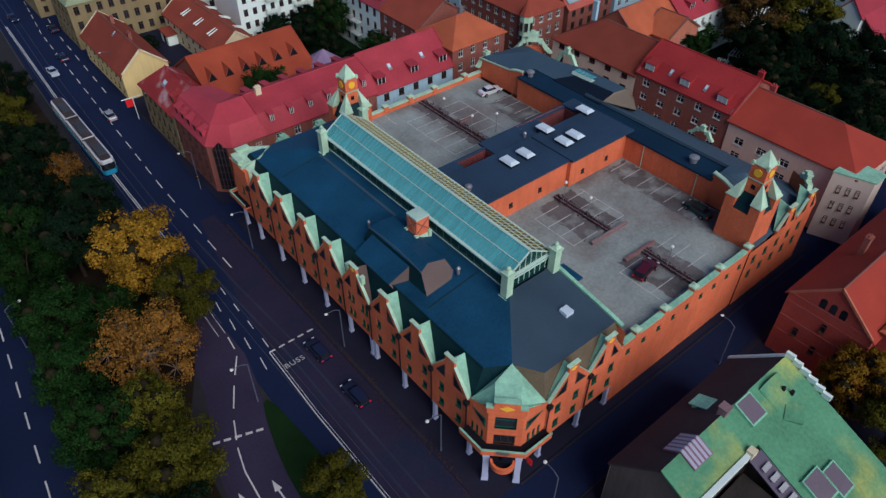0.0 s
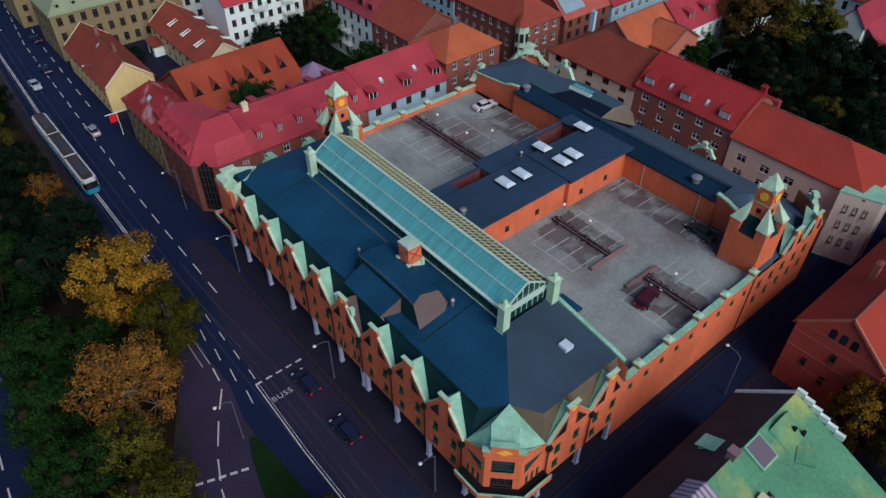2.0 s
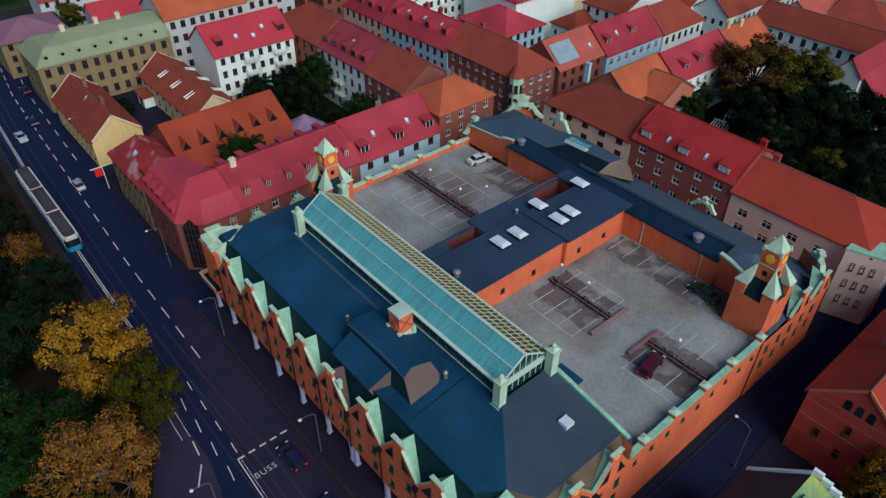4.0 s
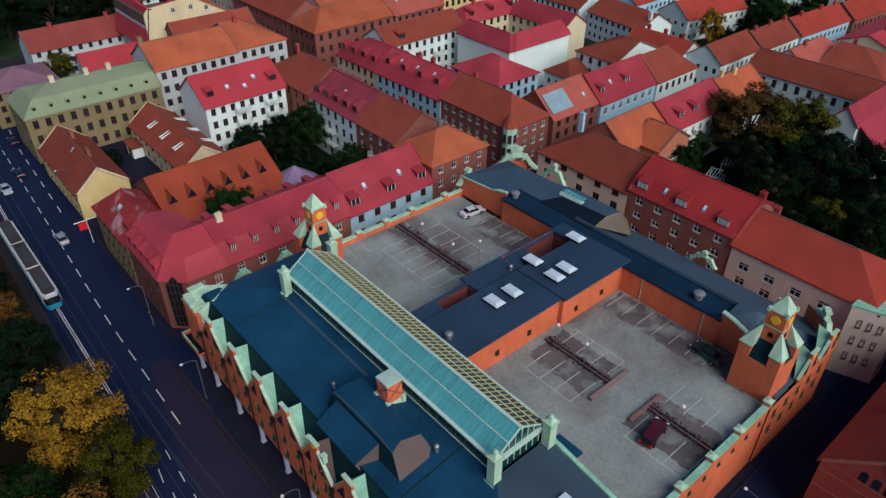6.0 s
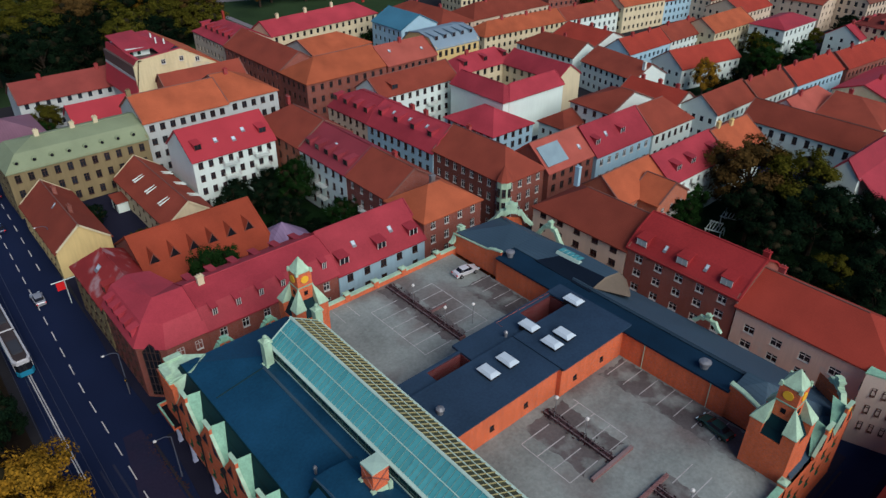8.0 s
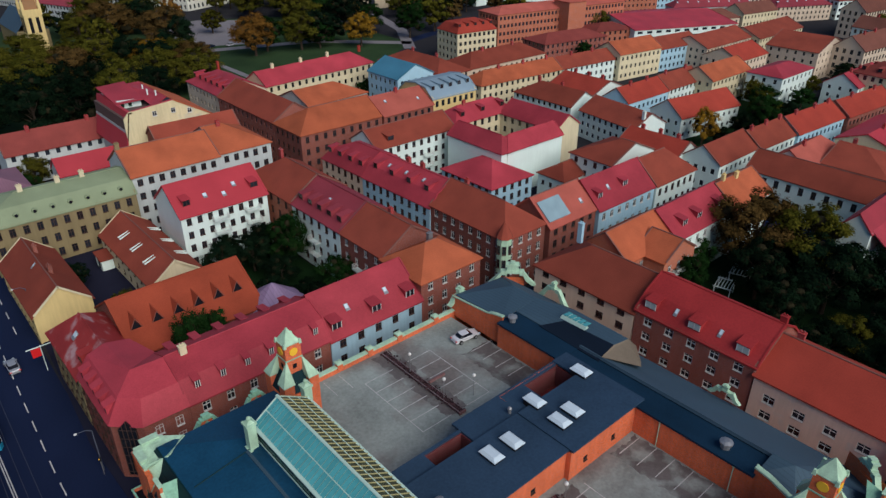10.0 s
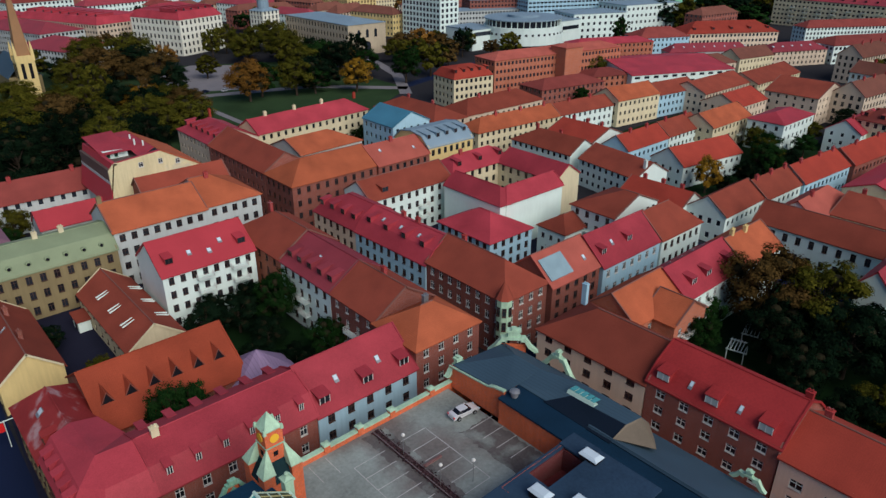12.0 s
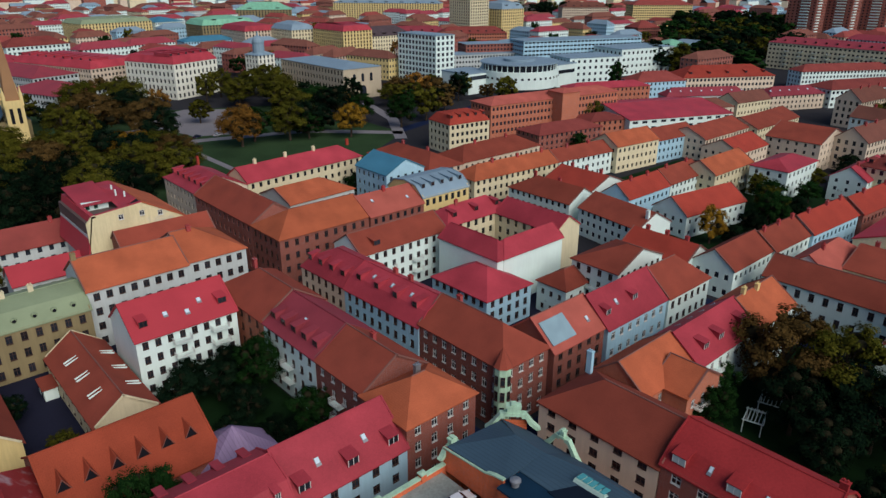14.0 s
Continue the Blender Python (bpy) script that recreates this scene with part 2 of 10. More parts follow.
# ---- mesh helpers ----
class Geo:
    """Vertices and faces gathered before they become one mesh."""

    def __init__(self):
        self.v, self.f, self.m = [], [], []

    def face(self, *pts, m=0):
        n = len(self.v)
        self.v.extend(tuple(p) for p in pts)
        self.f.append(tuple(range(n, n + len(pts))))
        self.m.append(m)

    def box(self, x0, x1, y0, y1, z0, z1, m=0):
        self.prism([(x0, y0), (x1, y0), (x1, y1), (x0, y1)], z0, z1, m)

    def prism(self, poly, z0, z1, m=0, top=1.0):
        n, k = len(self.v), len(poly)
        cx, cy = sum(p[0] for p in poly) / k, sum(p[1] for p in poly) / k
        self.v.extend((x, y, z0) for x, y in poly)
        self.v.extend((cx + (x - cx) * top, cy + (y - cy) * top, z1) for x, y in poly)
        self.f.append(tuple(reversed(range(n, n + k))))
        self.f.append(tuple(range(n + k, n + 2 * k)))
        for i in range(k):
            j = (i + 1) % k
            self.f.append((n + i, n + j, n + k + j, n + k + i))
        self.m.extend([m] * (k + 2))

    def slab(self, pts, thick=0.12, m=0):
        """A sheet of some thickness below a planar outline."""
        a = [Vector(p) for p in pts]
        nrm = (a[1] - a[0]).cross(a[2] - a[0]).normalized()
        if nrm.z < 0:
            nrm = -nrm
        low = [p - nrm * thick for p in a]
        self.face(*a, m=m)
        self.face(*reversed(low), m=m)
        for i in range(len(a)):
            j = (i + 1) % len(a)
            self.face(a[i], low[i], low[j], a[j], m=m)

    def plate(self, pts, depth, m=0):
        """A planar outline pushed along the vector depth."""
        a = [Vector(p) for p in pts]
        d = Vector(depth)
        self.face(*a, m=m)
        self.face(*[p + d for p in reversed(a)], m=m)
        for i in range(len(a)):
            j = (i + 1) % len(a)
            self.face(a[i], a[i] + d, a[j] + d, a[j], m=m)

    def tube(self, a, b, r0, r1=None, k=6, m=0):
        a, b = Vector(a), Vector(b)
        r1 = r0 if r1 is None else r1
        w = (b - a).normalized()
        s = w.orthogonal().normalized()
        t = w.cross(s)
        n = len(self.v)
        for p, r in ((a, r0), (b, r1)):
            self.v.extend(tuple(p + (s * math.cos(i * math.tau / k) + t * math.sin(i * math.tau / k)) * r) for i in range(k))
        for i in range(k):
            j = (i + 1) % k
            self.f.append((n + i, n + j, n + k + j, n + k + i))
        self.f.append(tuple(range(n, n + k)))
        self.f.append(tuple(range(n + k, n + 2 * k)))
        self.m.extend([m] * (k + 2))

    def ball(self, c, r, k=8, rings=5, m=0, sz=1.0):
        c = Vector(c)
        rows = []
        for j in range(rings + 1):
            a = math.pi * j / rings
            rows.append([c + Vector((r * math.sin(a) * math.cos(i * math.tau / k), r * math.sin(a) * math.sin(i * math.tau / k), r * sz * math.cos(a))) for i in range(k)])
        for j in range(rings):
            for i in range(k):
                i2 = (i + 1) % k
                self.face(rows[j][i], rows[j + 1][i], rows[j + 1][i2], rows[j][i2], m=m)

    def pyramid(self, poly, z0, apex, m=0):
        for i in range(len(poly)):
            j = (i + 1) % len(poly)
            self.face((*poly[i], z0), (*poly[j], z0), apex, m=m)
        self.face(*[(x, y, z0) for x, y in reversed(poly)], m=m)

    def mesh(self, name, mats):
        me = bpy.data.meshes.new(name)
        seen, idx, verts = {}, [], []
        for p in self.v:
            key = (round(p[0], 3), round(p[1], 3), round(p[2], 3))
            if key not in seen:
                seen[key] = len(verts)
                verts.append(p)
            idx.append(seen[key])
        faces, index = [], []
        for f, mi in zip(self.f, self.m):
            q = [idx[i] for i in f]
            q = [a for i, a in enumerate(q) if a != q[i - 1]]
            if len(set(q)) > 2:
                faces.append(q)
                index.append(mi)
        self.m = index
        me.from_pydata(verts, [], faces)
        for mm in mats:
            me.materials.append(mm)
        if len(mats) > 1:
            me.polygons.foreach_set("material_index", self.m)
        me.update()
        return me


def part(name, geo, material, parent=None, label="", at=None):
    """One mesh object from geo (or a ready mesh), under a thing or a part."""
    mats = material if isinstance(material, (list, tuple)) else [material]
    me = geo.mesh(name, mats) if isinstance(geo, Geo) else geo
    ob = new(name, me)
    if parent is not None:
        ob.parent = parent
    if at is not None:
        ob.matrix_local = at
    if label:
        tagged(ob, label)
    return ob


def root(name, m, label, category, group="", kind=""):
    ob = new(name)
    ob.empty_display_size = 0.5
    ob.matrix_world = m
    return tagged(ob, label, category, group, kind)


def facade(g, o, u, L, z0, z1, cols, rows, w, heights, depth=0.2, m=0, mb=None):
    """A wall face from o along u, with recessed openings at cols (centres) and rows (sills)."""
    o, u = Vector(o), Vector(u)
    n = Vector((u.y, -u.x, 0))
    up = Vector((0, 0, 1))

    def p(a, z, d=0.0):
        return o + u * a + up * (z - o.z) - n * d

    def quad(a0, a1, b0, b1):
        if a1 - a0 > 1e-4 and b1 - b0 > 1e-4:
            g.face(p(a0, b0), p(a1, b0), p(a1, b1), p(a0, b1), m=m)

    z = z0
    for r, h in zip(rows, heights):
        quad(0, L, z, r)
        a = 0.0
        for c in cols:
            quad(a, c - w / 2, r, r + h)
            x0, x1 = c - w / 2, c + w / 2
            for q in (((x0, r), (x1, r)), ((x1, r), (x1, r + h)), ((x1, r + h), (x0, r + h)), ((x0, r + h), (x0, r))):
                (a0, b0), (a1, b1) = q
                g.face(p(a0, b0), p(a1, b1), p(a1, b1, depth), p(a0, b0, depth), m=m)
            g.face(p(x0, r, depth), p(x1, r, depth), p(x1, r + h, depth), p(x0, r + h, depth), m=m if mb is None else mb)
            a = x1
        quad(a, L, r, r + h)
        z = r + h
    quad(0, L, z, z1)


WINMESH = {}


def window_meshes(w, h, frame_mat, rails=(1, 1), sill=None):
    """Frame with mullion and transom, its pane, and the two joined for houses far off."""
    key = (round(w, 2), round(h, 2), frame_mat.name, rails)
    if key not in WINMESH:
        t = 0.09
        xs = [-w / 2, -w / 2 + t]
        for i in range(rails[0]):
            x = -w / 2 + w * (i + 1) / (rails[0] + 1)
            xs += [x - 0.04, x + 0.04]
        xs += [w / 2 - t, w / 2]
        zs = [-0.07, 0, t]
        for i in range(rails[1]):
            z = h * (0.66 if rails[1] == 1 else (i + 1) / (rails[1] + 1))
            zs += [z - 0.03, z + 0.03]
        zs += [h - t, h]

        def depth(i, j):
            if j == 0:
                return -0.24
            return 0.03 if i % 2 and not j % 2 else -0.05

        fr, bo, pa = Geo(), Geo(), Geo()
        nx, nz = len(xs) - 1, len(zs) - 1
        for i in range(nx):
            for j in range(nz):
                d = depth(i, j)
                q = [(xs[i], d, zs[j]), (xs[i + 1], d, zs[j]), (xs[i + 1], d, zs[j + 1]), (xs[i], d, zs[j + 1])]
                glass = d > 0
                bo.face(*q, m=1 if glass else 0)
                (pa if glass else fr).face(*q)
                for g in (bo, fr):
                    if i + 1 < nx and depth(i + 1, j) != d:
                        e = depth(i + 1, j)
                        g.face((xs[i + 1], d, zs[j]), (xs[i + 1], e, zs[j]), (xs[i + 1], e, zs[j + 1]), (xs[i + 1], d, zs[j + 1]))
                    if j + 1 < nz and depth(i, j + 1) != d:
                        e = depth(i, j + 1)
                        g.face((xs[i], d, zs[j + 1]), (xs[i + 1], d, zs[j + 1]), (xs[i + 1], e, zs[j + 1]), (xs[i], e, zs[j + 1]))
        WINMESH[key] = (fr.mesh("window", [frame_mat]), pa.mesh("pane", [GLASS]), bo.mesh("window", [frame_mat, GLASS]))
    return WINMESH[key]


def put_window(parent, p, u, w, h, frame_mat, near, rails=(1, 1), depth=0.12, name="window"):
    """A window whose sill centre is p on a wall that runs along u, set back by depth."""
    u = Vector(u)
    n = Vector((u.y, -u.x, 0))
    pos = Vector(p) - n * depth
    m = Matrix(((u.x, -n.x, 0, pos.x), (u.y, -n.y, 0, pos.y), (0, 0, 1, pos.z), (0, 0, 0, 1)))
    fr, pa, bo = window_meshes(w, h, frame_mat, rails)
    ob = part(name, fr if near else bo, None, parent, at=m)
    if near:
        part("pane", pa, None, ob)
    return ob


# ---- town houses ----
def roof_shell(g, L, W, eave, ridge, hips, over=0.4, mansard=None, thick=0.22, ext=(0, 0), m=0):
    """Roof over a plan 0..L by 0..W with its ridge along x; hips are 0 (gable) or 1 at each end."""
    half = W / 2
    if mansard:
        run, rise = mansard
        prof = [(-over * 0.6, eave - 0.25), (run, eave + rise), (half, ridge)]
    else:
        s = (ridge - eave) / half
        prof = [(-over, eave - over * s), (half, ridge)]
    ys = [(d, z) for d, z in prof] + [(W - d, z) for d, z in reversed(prof[:-1])]
    ds = [d for d, _ in prof] + [d for d, _ in reversed(prof[:-1])]
    low, top = [], []
    for (y, z), d in zip(ys, ds):
        x0 = (d if hips[0] else -0.3) - ext[0]
        x1 = L - (d if hips[1] else -0.3) + ext[1]
        top.append((Vector((x0, y, z)), Vector((x1, y, z))))
        low.append((Vector((x0, y, z - thick)), Vector((x1, y, z - thick))))
    n = len(top)
    for a, b in zip(range(n - 1), range(1, n)):
        g.face(top[a][0], top[a][1], top[b][1], top[b][0], m=m)
        g.face(low[b][0], low[b][1], low[a][1], low[a][0], m=m)
        for e in (0, 1):
            g.face(top[a][e], top[b][e], low[b][e], low[a][e], m=m)
    for e in (0, 1):
        if hips[e]:
            for a in range(n // 2):
                b = n - 1 - a
                if b - a == 2:
                    g.face(top[a][e], top[a + 1][e], top[b][e], m=m)
                else:
                    g.face(top[a][e], top[a + 1][e], top[b - 1][e], top[b][e], m=m)
            g.face(top[0][e], top[-1][e], low[-1][e], low[0][e], m=m)
    for j in (0, -1):
        g.face(top[j][0], top[j][1], low[j][1], low[j][0], m=m)


def roof_z(d, W, eave, ridge, mansard):
    half = W / 2
    d = min(d, W - d)
    if mansard and d < mansard[0]:
        return eave + mansard[1] * d / mansard[0]
    if mansard:
        return eave + mansard[1] + (ridge - eave - mansard[1]) * (d - mansard[0]) / (half - mansard[0])
    return eave + (ridge - eave) * d / half


HOUSE_COUNT = [0]


def house(label, x0, y0, x1, y1, eave, ridge, axis="x", hips=(0, 0), wall=None, roof=None, frame_mat=None, sides="SWNE", win=(1.1, 1.5), pitch=2.8,
          storeys=None, near=False, rot=0.0, mansard=None, dormers=(), skylights=(), chimneys=(), ext=(0, 0), base=None, band=None, first=1.2, name="town_house", balconies=(), cornice=True, far=False, verge=None, dframe=None, dglass=None, sills=None):
    """A house on the plan x0..x1, y0..y1. sides: which faces carry windows. dormers and skylights: (side, place along the ridge 0..1, height on the slope 0..1, width)."""
    HOUSE_COUNT[0] += 1
    cx, cy = (x0 + x1) / 2, (y0 + y1) / 2
    L, W = (x1 - x0, y1 - y0) if axis == "x" else (y1 - y0, x1 - x0)
    M = pose(cx, cy, 0, 0, 0, rot + (0 if axis == "x" else 90)) @ pose(-L / 2, -W / 2, 0)
    thing = root(name, M, label, "house")
    frame_mat = frame_mat or WHITEFRAME
    # sides in the house's own frame: the face whose outward direction is S, E, N or W in the world
    order = {"x": "SENW", "y": "ESWN"}[axis]
    if axis == "y":
        order = "ENWS"
    faces = [((0, 0, 0), (1, 0, 0), L), ((L, 0, 0), (0, 1, 0), W), ((L, W, 0), (-1, 0, 0), L), ((0, W, 0), (0, -1, 0), W)]
    n = storeys or max(1, round((eave - 0.6) / 3.2))
    step = (eave - 0.5) / n
    rows = [first + i * step for i in range(n)]
    hts = [min(win[1], step - 0.9)] * n
    if sills:
        rows, hts = list(sills), [win[1]] * len(sills)
    g = Geo()
    plain = far or math.hypot(cx - 30, cy - 34) > 175
    for k, (o, u, ln) in enumerate(faces):
        if order[k] in sides:
            c = max(1, int((ln - 1.2) / pitch))
            cols = [ln / 2 + (i - (c - 1) / 2) * (ln - 1.0) / c for i in range(c)]
            facade(g, o, u, ln, 0, eave, cols, rows, win[0], hts, m=0, mb=1)
            U = Vector(u)
            for r, h in zip(rows, hts) if not plain else ():
                for a in cols:
                    put_window(thing, Vector(o) + U * a + Vector((0, 0, r)), u, win[0], h, frame_mat, near)
        else:
            facade(g, o, u, ln, 0, eave, [], [], 1, [])
    for e, x in ((0, 0.0), (1, L)):
        if not hips[e]:
            if mansard:
                pts = [(x, 0, eave), (x, mansard[0], eave + mansard[1]), (x, W / 2, ridge), (x, W - mansard[0], eave + mansard[1]), (x, W, eave)]
            else:
                pts = [(x, 0, eave), (x, W / 2, ridge), (x, W, eave)]
            g.plate([(a, b, c - (0.12 if c > eave else 0)) for a, b, c in pts], (0.25 if x == 0 else -0.25, 0, 0))
    part("wall", g, [wall, GLASS], thing)
    g = Geo()
    roof_shell(g, L, W, eave, ridge, hips, mansard=mansard, ext=ext)
    rf = part("roof", g, [roof], thing)
    ridge_mat = VERGE if roof in (BROWNTILE, ORANGE, REDTILE, SALMON) else roof
    if not plain:
        g = Geo()
        ins = [W / 2 if h else 0 for h in hips]
        g.tube((ins[0] - ext[0], W / 2, ridge + 0.03), (L - ins[1] + ext[1], W / 2, ridge + 0.03), 0.13, k=5)
        part("ridge_cap", g, [ridge_mat], rf)
    for e, x in ((0, 0.0), (1, L)):
        if not hips[e]:
            prof = [(0, eave), (W / 2, ridge), (W, eave)] if not mansard else [(0, eave), (mansard[0], eave + mansard[1]), (W / 2, ridge), (W - mansard[0], eave + mansard[1]), (W, eave)]
            g = Geo()
            xa, xb = (x - 0.34, x - 0.08) if e == 0 else (x + 0.08, x + 0.34)
            for (ya, za), (yb, zb) in zip(prof[:-1], prof[1:]):
                g.slab([(xa, ya, za + 0.14), (xb, ya, za + 0.14), (xb, yb, zb + 0.14), (xa, yb, zb + 0.14)], 0.3)
            part("verge", g, [verge or (VERGE if roof in (BROWNTILE, ORANGE, REDTILE, DULL_RED, DULL_BROWN) else roof)], rf)
    if base:
        g = Geo()
        g.box(-0.06, L + 0.06, -0.06, W + 0.06, 0, 0.9)
        part("plinth", g, [base], thing)
    if cornice:
        g = Geo()
        for y in (-0.16, W):
            g.box(0, L, y, y + 0.16, eave - 0.42, eave - 0.16)
        part("cornice", g, [band or wall], thing)
    for side, a, f, w in dormers:
        k = order.index(side)
        flip = k == 2
        d = f * W / 2
        z = roof_z(d, W, eave, ridge, mansard)
        hh = 1.5
        d2 = d
        while d2 < W / 2 and roof_z(d2, W, eave, ridge, mansard) < z + hh:
            d2 += 0.1
        x = a * L
        g = Geo()
        sgn = -1 if flip else 1
        Y = lambda q: W - q if flip else q
        g.box(x - w / 2, x + w / 2, min(Y(d), Y(d2)), max(Y(d), Y(d2)), z - 0.3, z + hh)
        do = part("dormer", g, [roof], rf)
        g = Geo()
        a0, a1 = Y(d - 0.2), Y(d2 + 0.6)
        g.slab([(x - w / 2 - 0.15, a0, z + hh), (x + w / 2 + 0.15, a0, z + hh), (x + w / 2 + 0.15, a1, z + hh + 0.35), (x - w / 2 - 0.15, a1, z + hh + 0.35)], 0.12)
        g.box(x - w / 2 + 0.1, x + w / 2 - 0.1, min(Y(d) , Y(d) - sgn * 0.08), max(Y(d), Y(d) - sgn * 0.08), z + 0.2, z + hh - 0.12, m=1)
        nb = max(2, round(w / 0.8))
        for i in range(nb + 1):
            xx = x - w / 2 + 0.1 + (w - 0.2) * i / nb
            g.box(xx - 0.05, xx + 0.05, min(Y(d), Y(d) - sgn * 0.12), max(Y(d), Y(d) - sgn * 0.12), z + 0.15, z + hh - 0.08, m=2)
        part("dormer_front", g, [roof, dglass or GLASS, dframe or frame_mat], rf)
    for side, a, f, w in skylights:
        flip = order.index(side) == 2
        d = f * W / 2
        dd = 0.5
        x = a * L
        Y = lambda q: W - q if flip else q
        z0, z1 = roof_z(d - dd, W, eave, ridge, mansard) + 0.14, roof_z(d + dd, W, eave, ridge, mansard) + 0.14
        g = Geo()
        g.slab([(x - w / 2, Y(d - dd), z0), (x + w / 2, Y(d - dd), z0), (x + w / 2, Y(d + dd), z1), (x - w / 2, Y(d + dd), z1)], 0.2)
        q = w / 2 - 0.09
        g.slab([(x - q, Y(d - dd + 0.1), z0 + 0.03), (x + q, Y(d - dd + 0.1), z0 + 0.03), (x + q, Y(d + dd - 0.1), z1 + 0.03), (x - q, Y(d + dd - 0.1), z1 + 0.03)], 0.05, m=1)
        part("roof_window", g, [STEEL, DOME], rf)
    for a, f, mt in chimneys:
        d = f * W
        z = roof_z(d, W, eave, ridge, mansard)
        x = a * L
        g = Geo()
        g.box(x - 0.5, x + 0.5, d - 0.35, d + 0.35, z - 0.8, max(z + 1.2, ridge + 0.7))
        zt = max(z + 1.2, ridge + 0.7)
        g.box(x - 0.58, x + 0.58, d - 0.43, d + 0.43, zt, zt + 0.14)
        for q in (-0.22, 0.22):
            g.tube((x + q, d, zt + 0.14), (x + q, d, zt + 0.5), 0.12)
        part("chimney", g, [mt], rf)
    for side, a, st, w in balconies:
        k = order.index(side)
        o, u, ln = faces[k]
        o, u = Vector(o), Vector(u)
        nn = Vector((u.y, -u.x, 0))
        z = rows[st] - 0.5
        c = o + u * (a * ln)
        g = Geo()
        p0, p1 = c - u * w / 2, c + u * w / 2
        for zz, hgt in ((z, 0.15),):
            g.plate([(*(p0 + nn * 0.02).xy, zz), (*(p1 + nn * 0.02).xy, zz), (*(p1 + nn * 1.3).xy, zz), (*(p0 + nn * 1.3).xy, zz)], (0, 0, hgt))
        bal = part("balcony", g, [WHITE], thing)
        g = Geo()
        for q0, q1 in ((p0 + nn * 0.05, p0 + nn * 1.27), (p0 + nn * 1.27, p1 + nn * 1.27), (p1 + nn * 1.27, p1 + nn * 0.05)):
            for zz in (z + 0.25, z + 0.65, z + 1.1):
                g.tube((*q0.xy, zz), (*q1.xy, zz), 0.05, k=4)
            for i in range(5):
                q = q0.lerp(q1, i / 4)
                g.tube((*q.xy, z + 0.15), (*q.xy, z + 1.1), 0.03, k=4)
        part("railing", g, [WHITEFRAME], bal)
    return thing


# ---- the market hall with its roof car park ----
HALL_AT = Vector((65, 59, 0))
HALL = root("market_hall", Matrix.Translation(HALL_AT), "red-brick market hall with copper gables, glazed skylight and rooftop parking", "building")
BACK = Matrix.Translation(-HALL_AT)
FX, FY, DZ = 31.7, 27.8, 10.2      # west face, south face, parking deck level
EX, NY = 98.0, 90.6                # east face, north face
VALLEYS = [33.8, 40.1, 46.4, 52.7, 59.0, 65.4, 71.8, 78.4, 85.2]
EAVE, SOFFIT, PEAK = 10.4, 3.9, 15.0


def hall_part(name, geo, material, label="", parent=None):
    """A part built in the place's own metres."""
    if parent is None:
        return part(name, geo, material, HALL, label, at=BACK)
    return part(name, geo, material, parent, label)


def gable(o, u, w, diamond=True, roof_back=2.12, peak=PEAK, roof_mat=None, two=True):
    """A stepped brick gable, w wide and centred on o at eave height, on a face along u, with copper coping and a copper roof behind."""
    o, u = Vector(o), Vector(u)
    n = Vector((u.y, -u.x, 0))
    q = lambda a, z, d=0.0: o + u * a + Vector((0, 0, z - o.z)) + n * d
    h = w / 2
    sh = peak - 0.9
    prof = [(-h, EAVE - 0.05), (-h, EAVE + 0.5), (-0.8, sh), (-0.8, peak), (0.8, peak), (0.8, sh), (h, EAVE + 0.5), (h, EAVE - 0.05)]
    g = Geo()
    g.plate([q(a, z, 0.12) for a, z in prof], -n * 0.32)
    gb = hall_part("gable", g, [BRICK])
    g = Geo()
    for s in (-1, 1):
        a0, z0, a1, z1 = s * (h + 0.05), EAVE + 0.5, s * 0.8, sh
        g.plate([q(a0, z0, 0.17), q(a1, z1, 0.17), q(a1, z1 + 0.08, 0.17), q(a0, z0 + 0.08, 0.17)], -n * 0.4)
    g.plate([q(-0.92, peak, 0.2), q(0.92, peak, 0.2), q(0.92, peak + 0.14, 0.2), q(-0.92, peak + 0.14, 0.2)], -n * 0.5)
    hall_part("coping", g, [COPPER_L], "pale copper coping", gb)
    g = Geo()
    rb = q(0, EAVE + 3.92, -roof_back)
    rf = q(0, peak - 0.4, -0.3)
    for s in (-1, 1):
        g.slab([rf, rb, q(s * h, EAVE + 0.3, -0.5), q(s * h, EAVE + 0.5, 0.1)], 0.12)
    hall_part("gable_roof", g, [roof_mat or COPPER], "pale green copper roof", gb)
    for s in (-1, 1):
        g = Geo()
        tri = [(s * (h - 0.75), EAVE + 0.65), (s * 0.75, EAVE + 0.65), (s * 0.75, EAVE + 2.9)]
        g.plate([q(a, z, 0.17) for a, z in tri], -n * 0.1)
        fr = hall_part("gable_window", g, [BROWNFRAME], "dark triangular window frame", gb)
        g = Geo()
        cx, cz = sum(a for a, _ in tri) / 3, sum(z for _, z in tri) / 3
        g.plate([q(cx + (a - cx) * 0.72, cz + (z - cz) * 0.72, 0.19) for a, z in tri], -n * 0.04)
        hall_part("gable_pane", g, [GLASS], parent=gb)
    if diamond:
        g = Geo()
        z = peak - 0.55
        g.plate([q(-0.5, z, 0.18), q(0, z - 0.32, 0.18), q(0.5, z, 0.18), q(0, z + 0.32, 0.18)], -n * 0.1)
        hall_part("diamond", g, [CLOCK], "yellow diamond ornament", gb)
    return gb


def drain(p):
    """Black rain-water head and pipe in a valley between gables."""
    x, y, z = p
    g = Geo()
    g.box(x - 0.3, x + 0.3, y - 0.28, y + 0.28, z - 0.35, z + 0.25)
    g.tube((x, y, z - 0.3), (x, y, 4.2), 0.09)
    hall_part("rain_pipe", g, [BLACKMETAL], "black rain-water head and pipe")


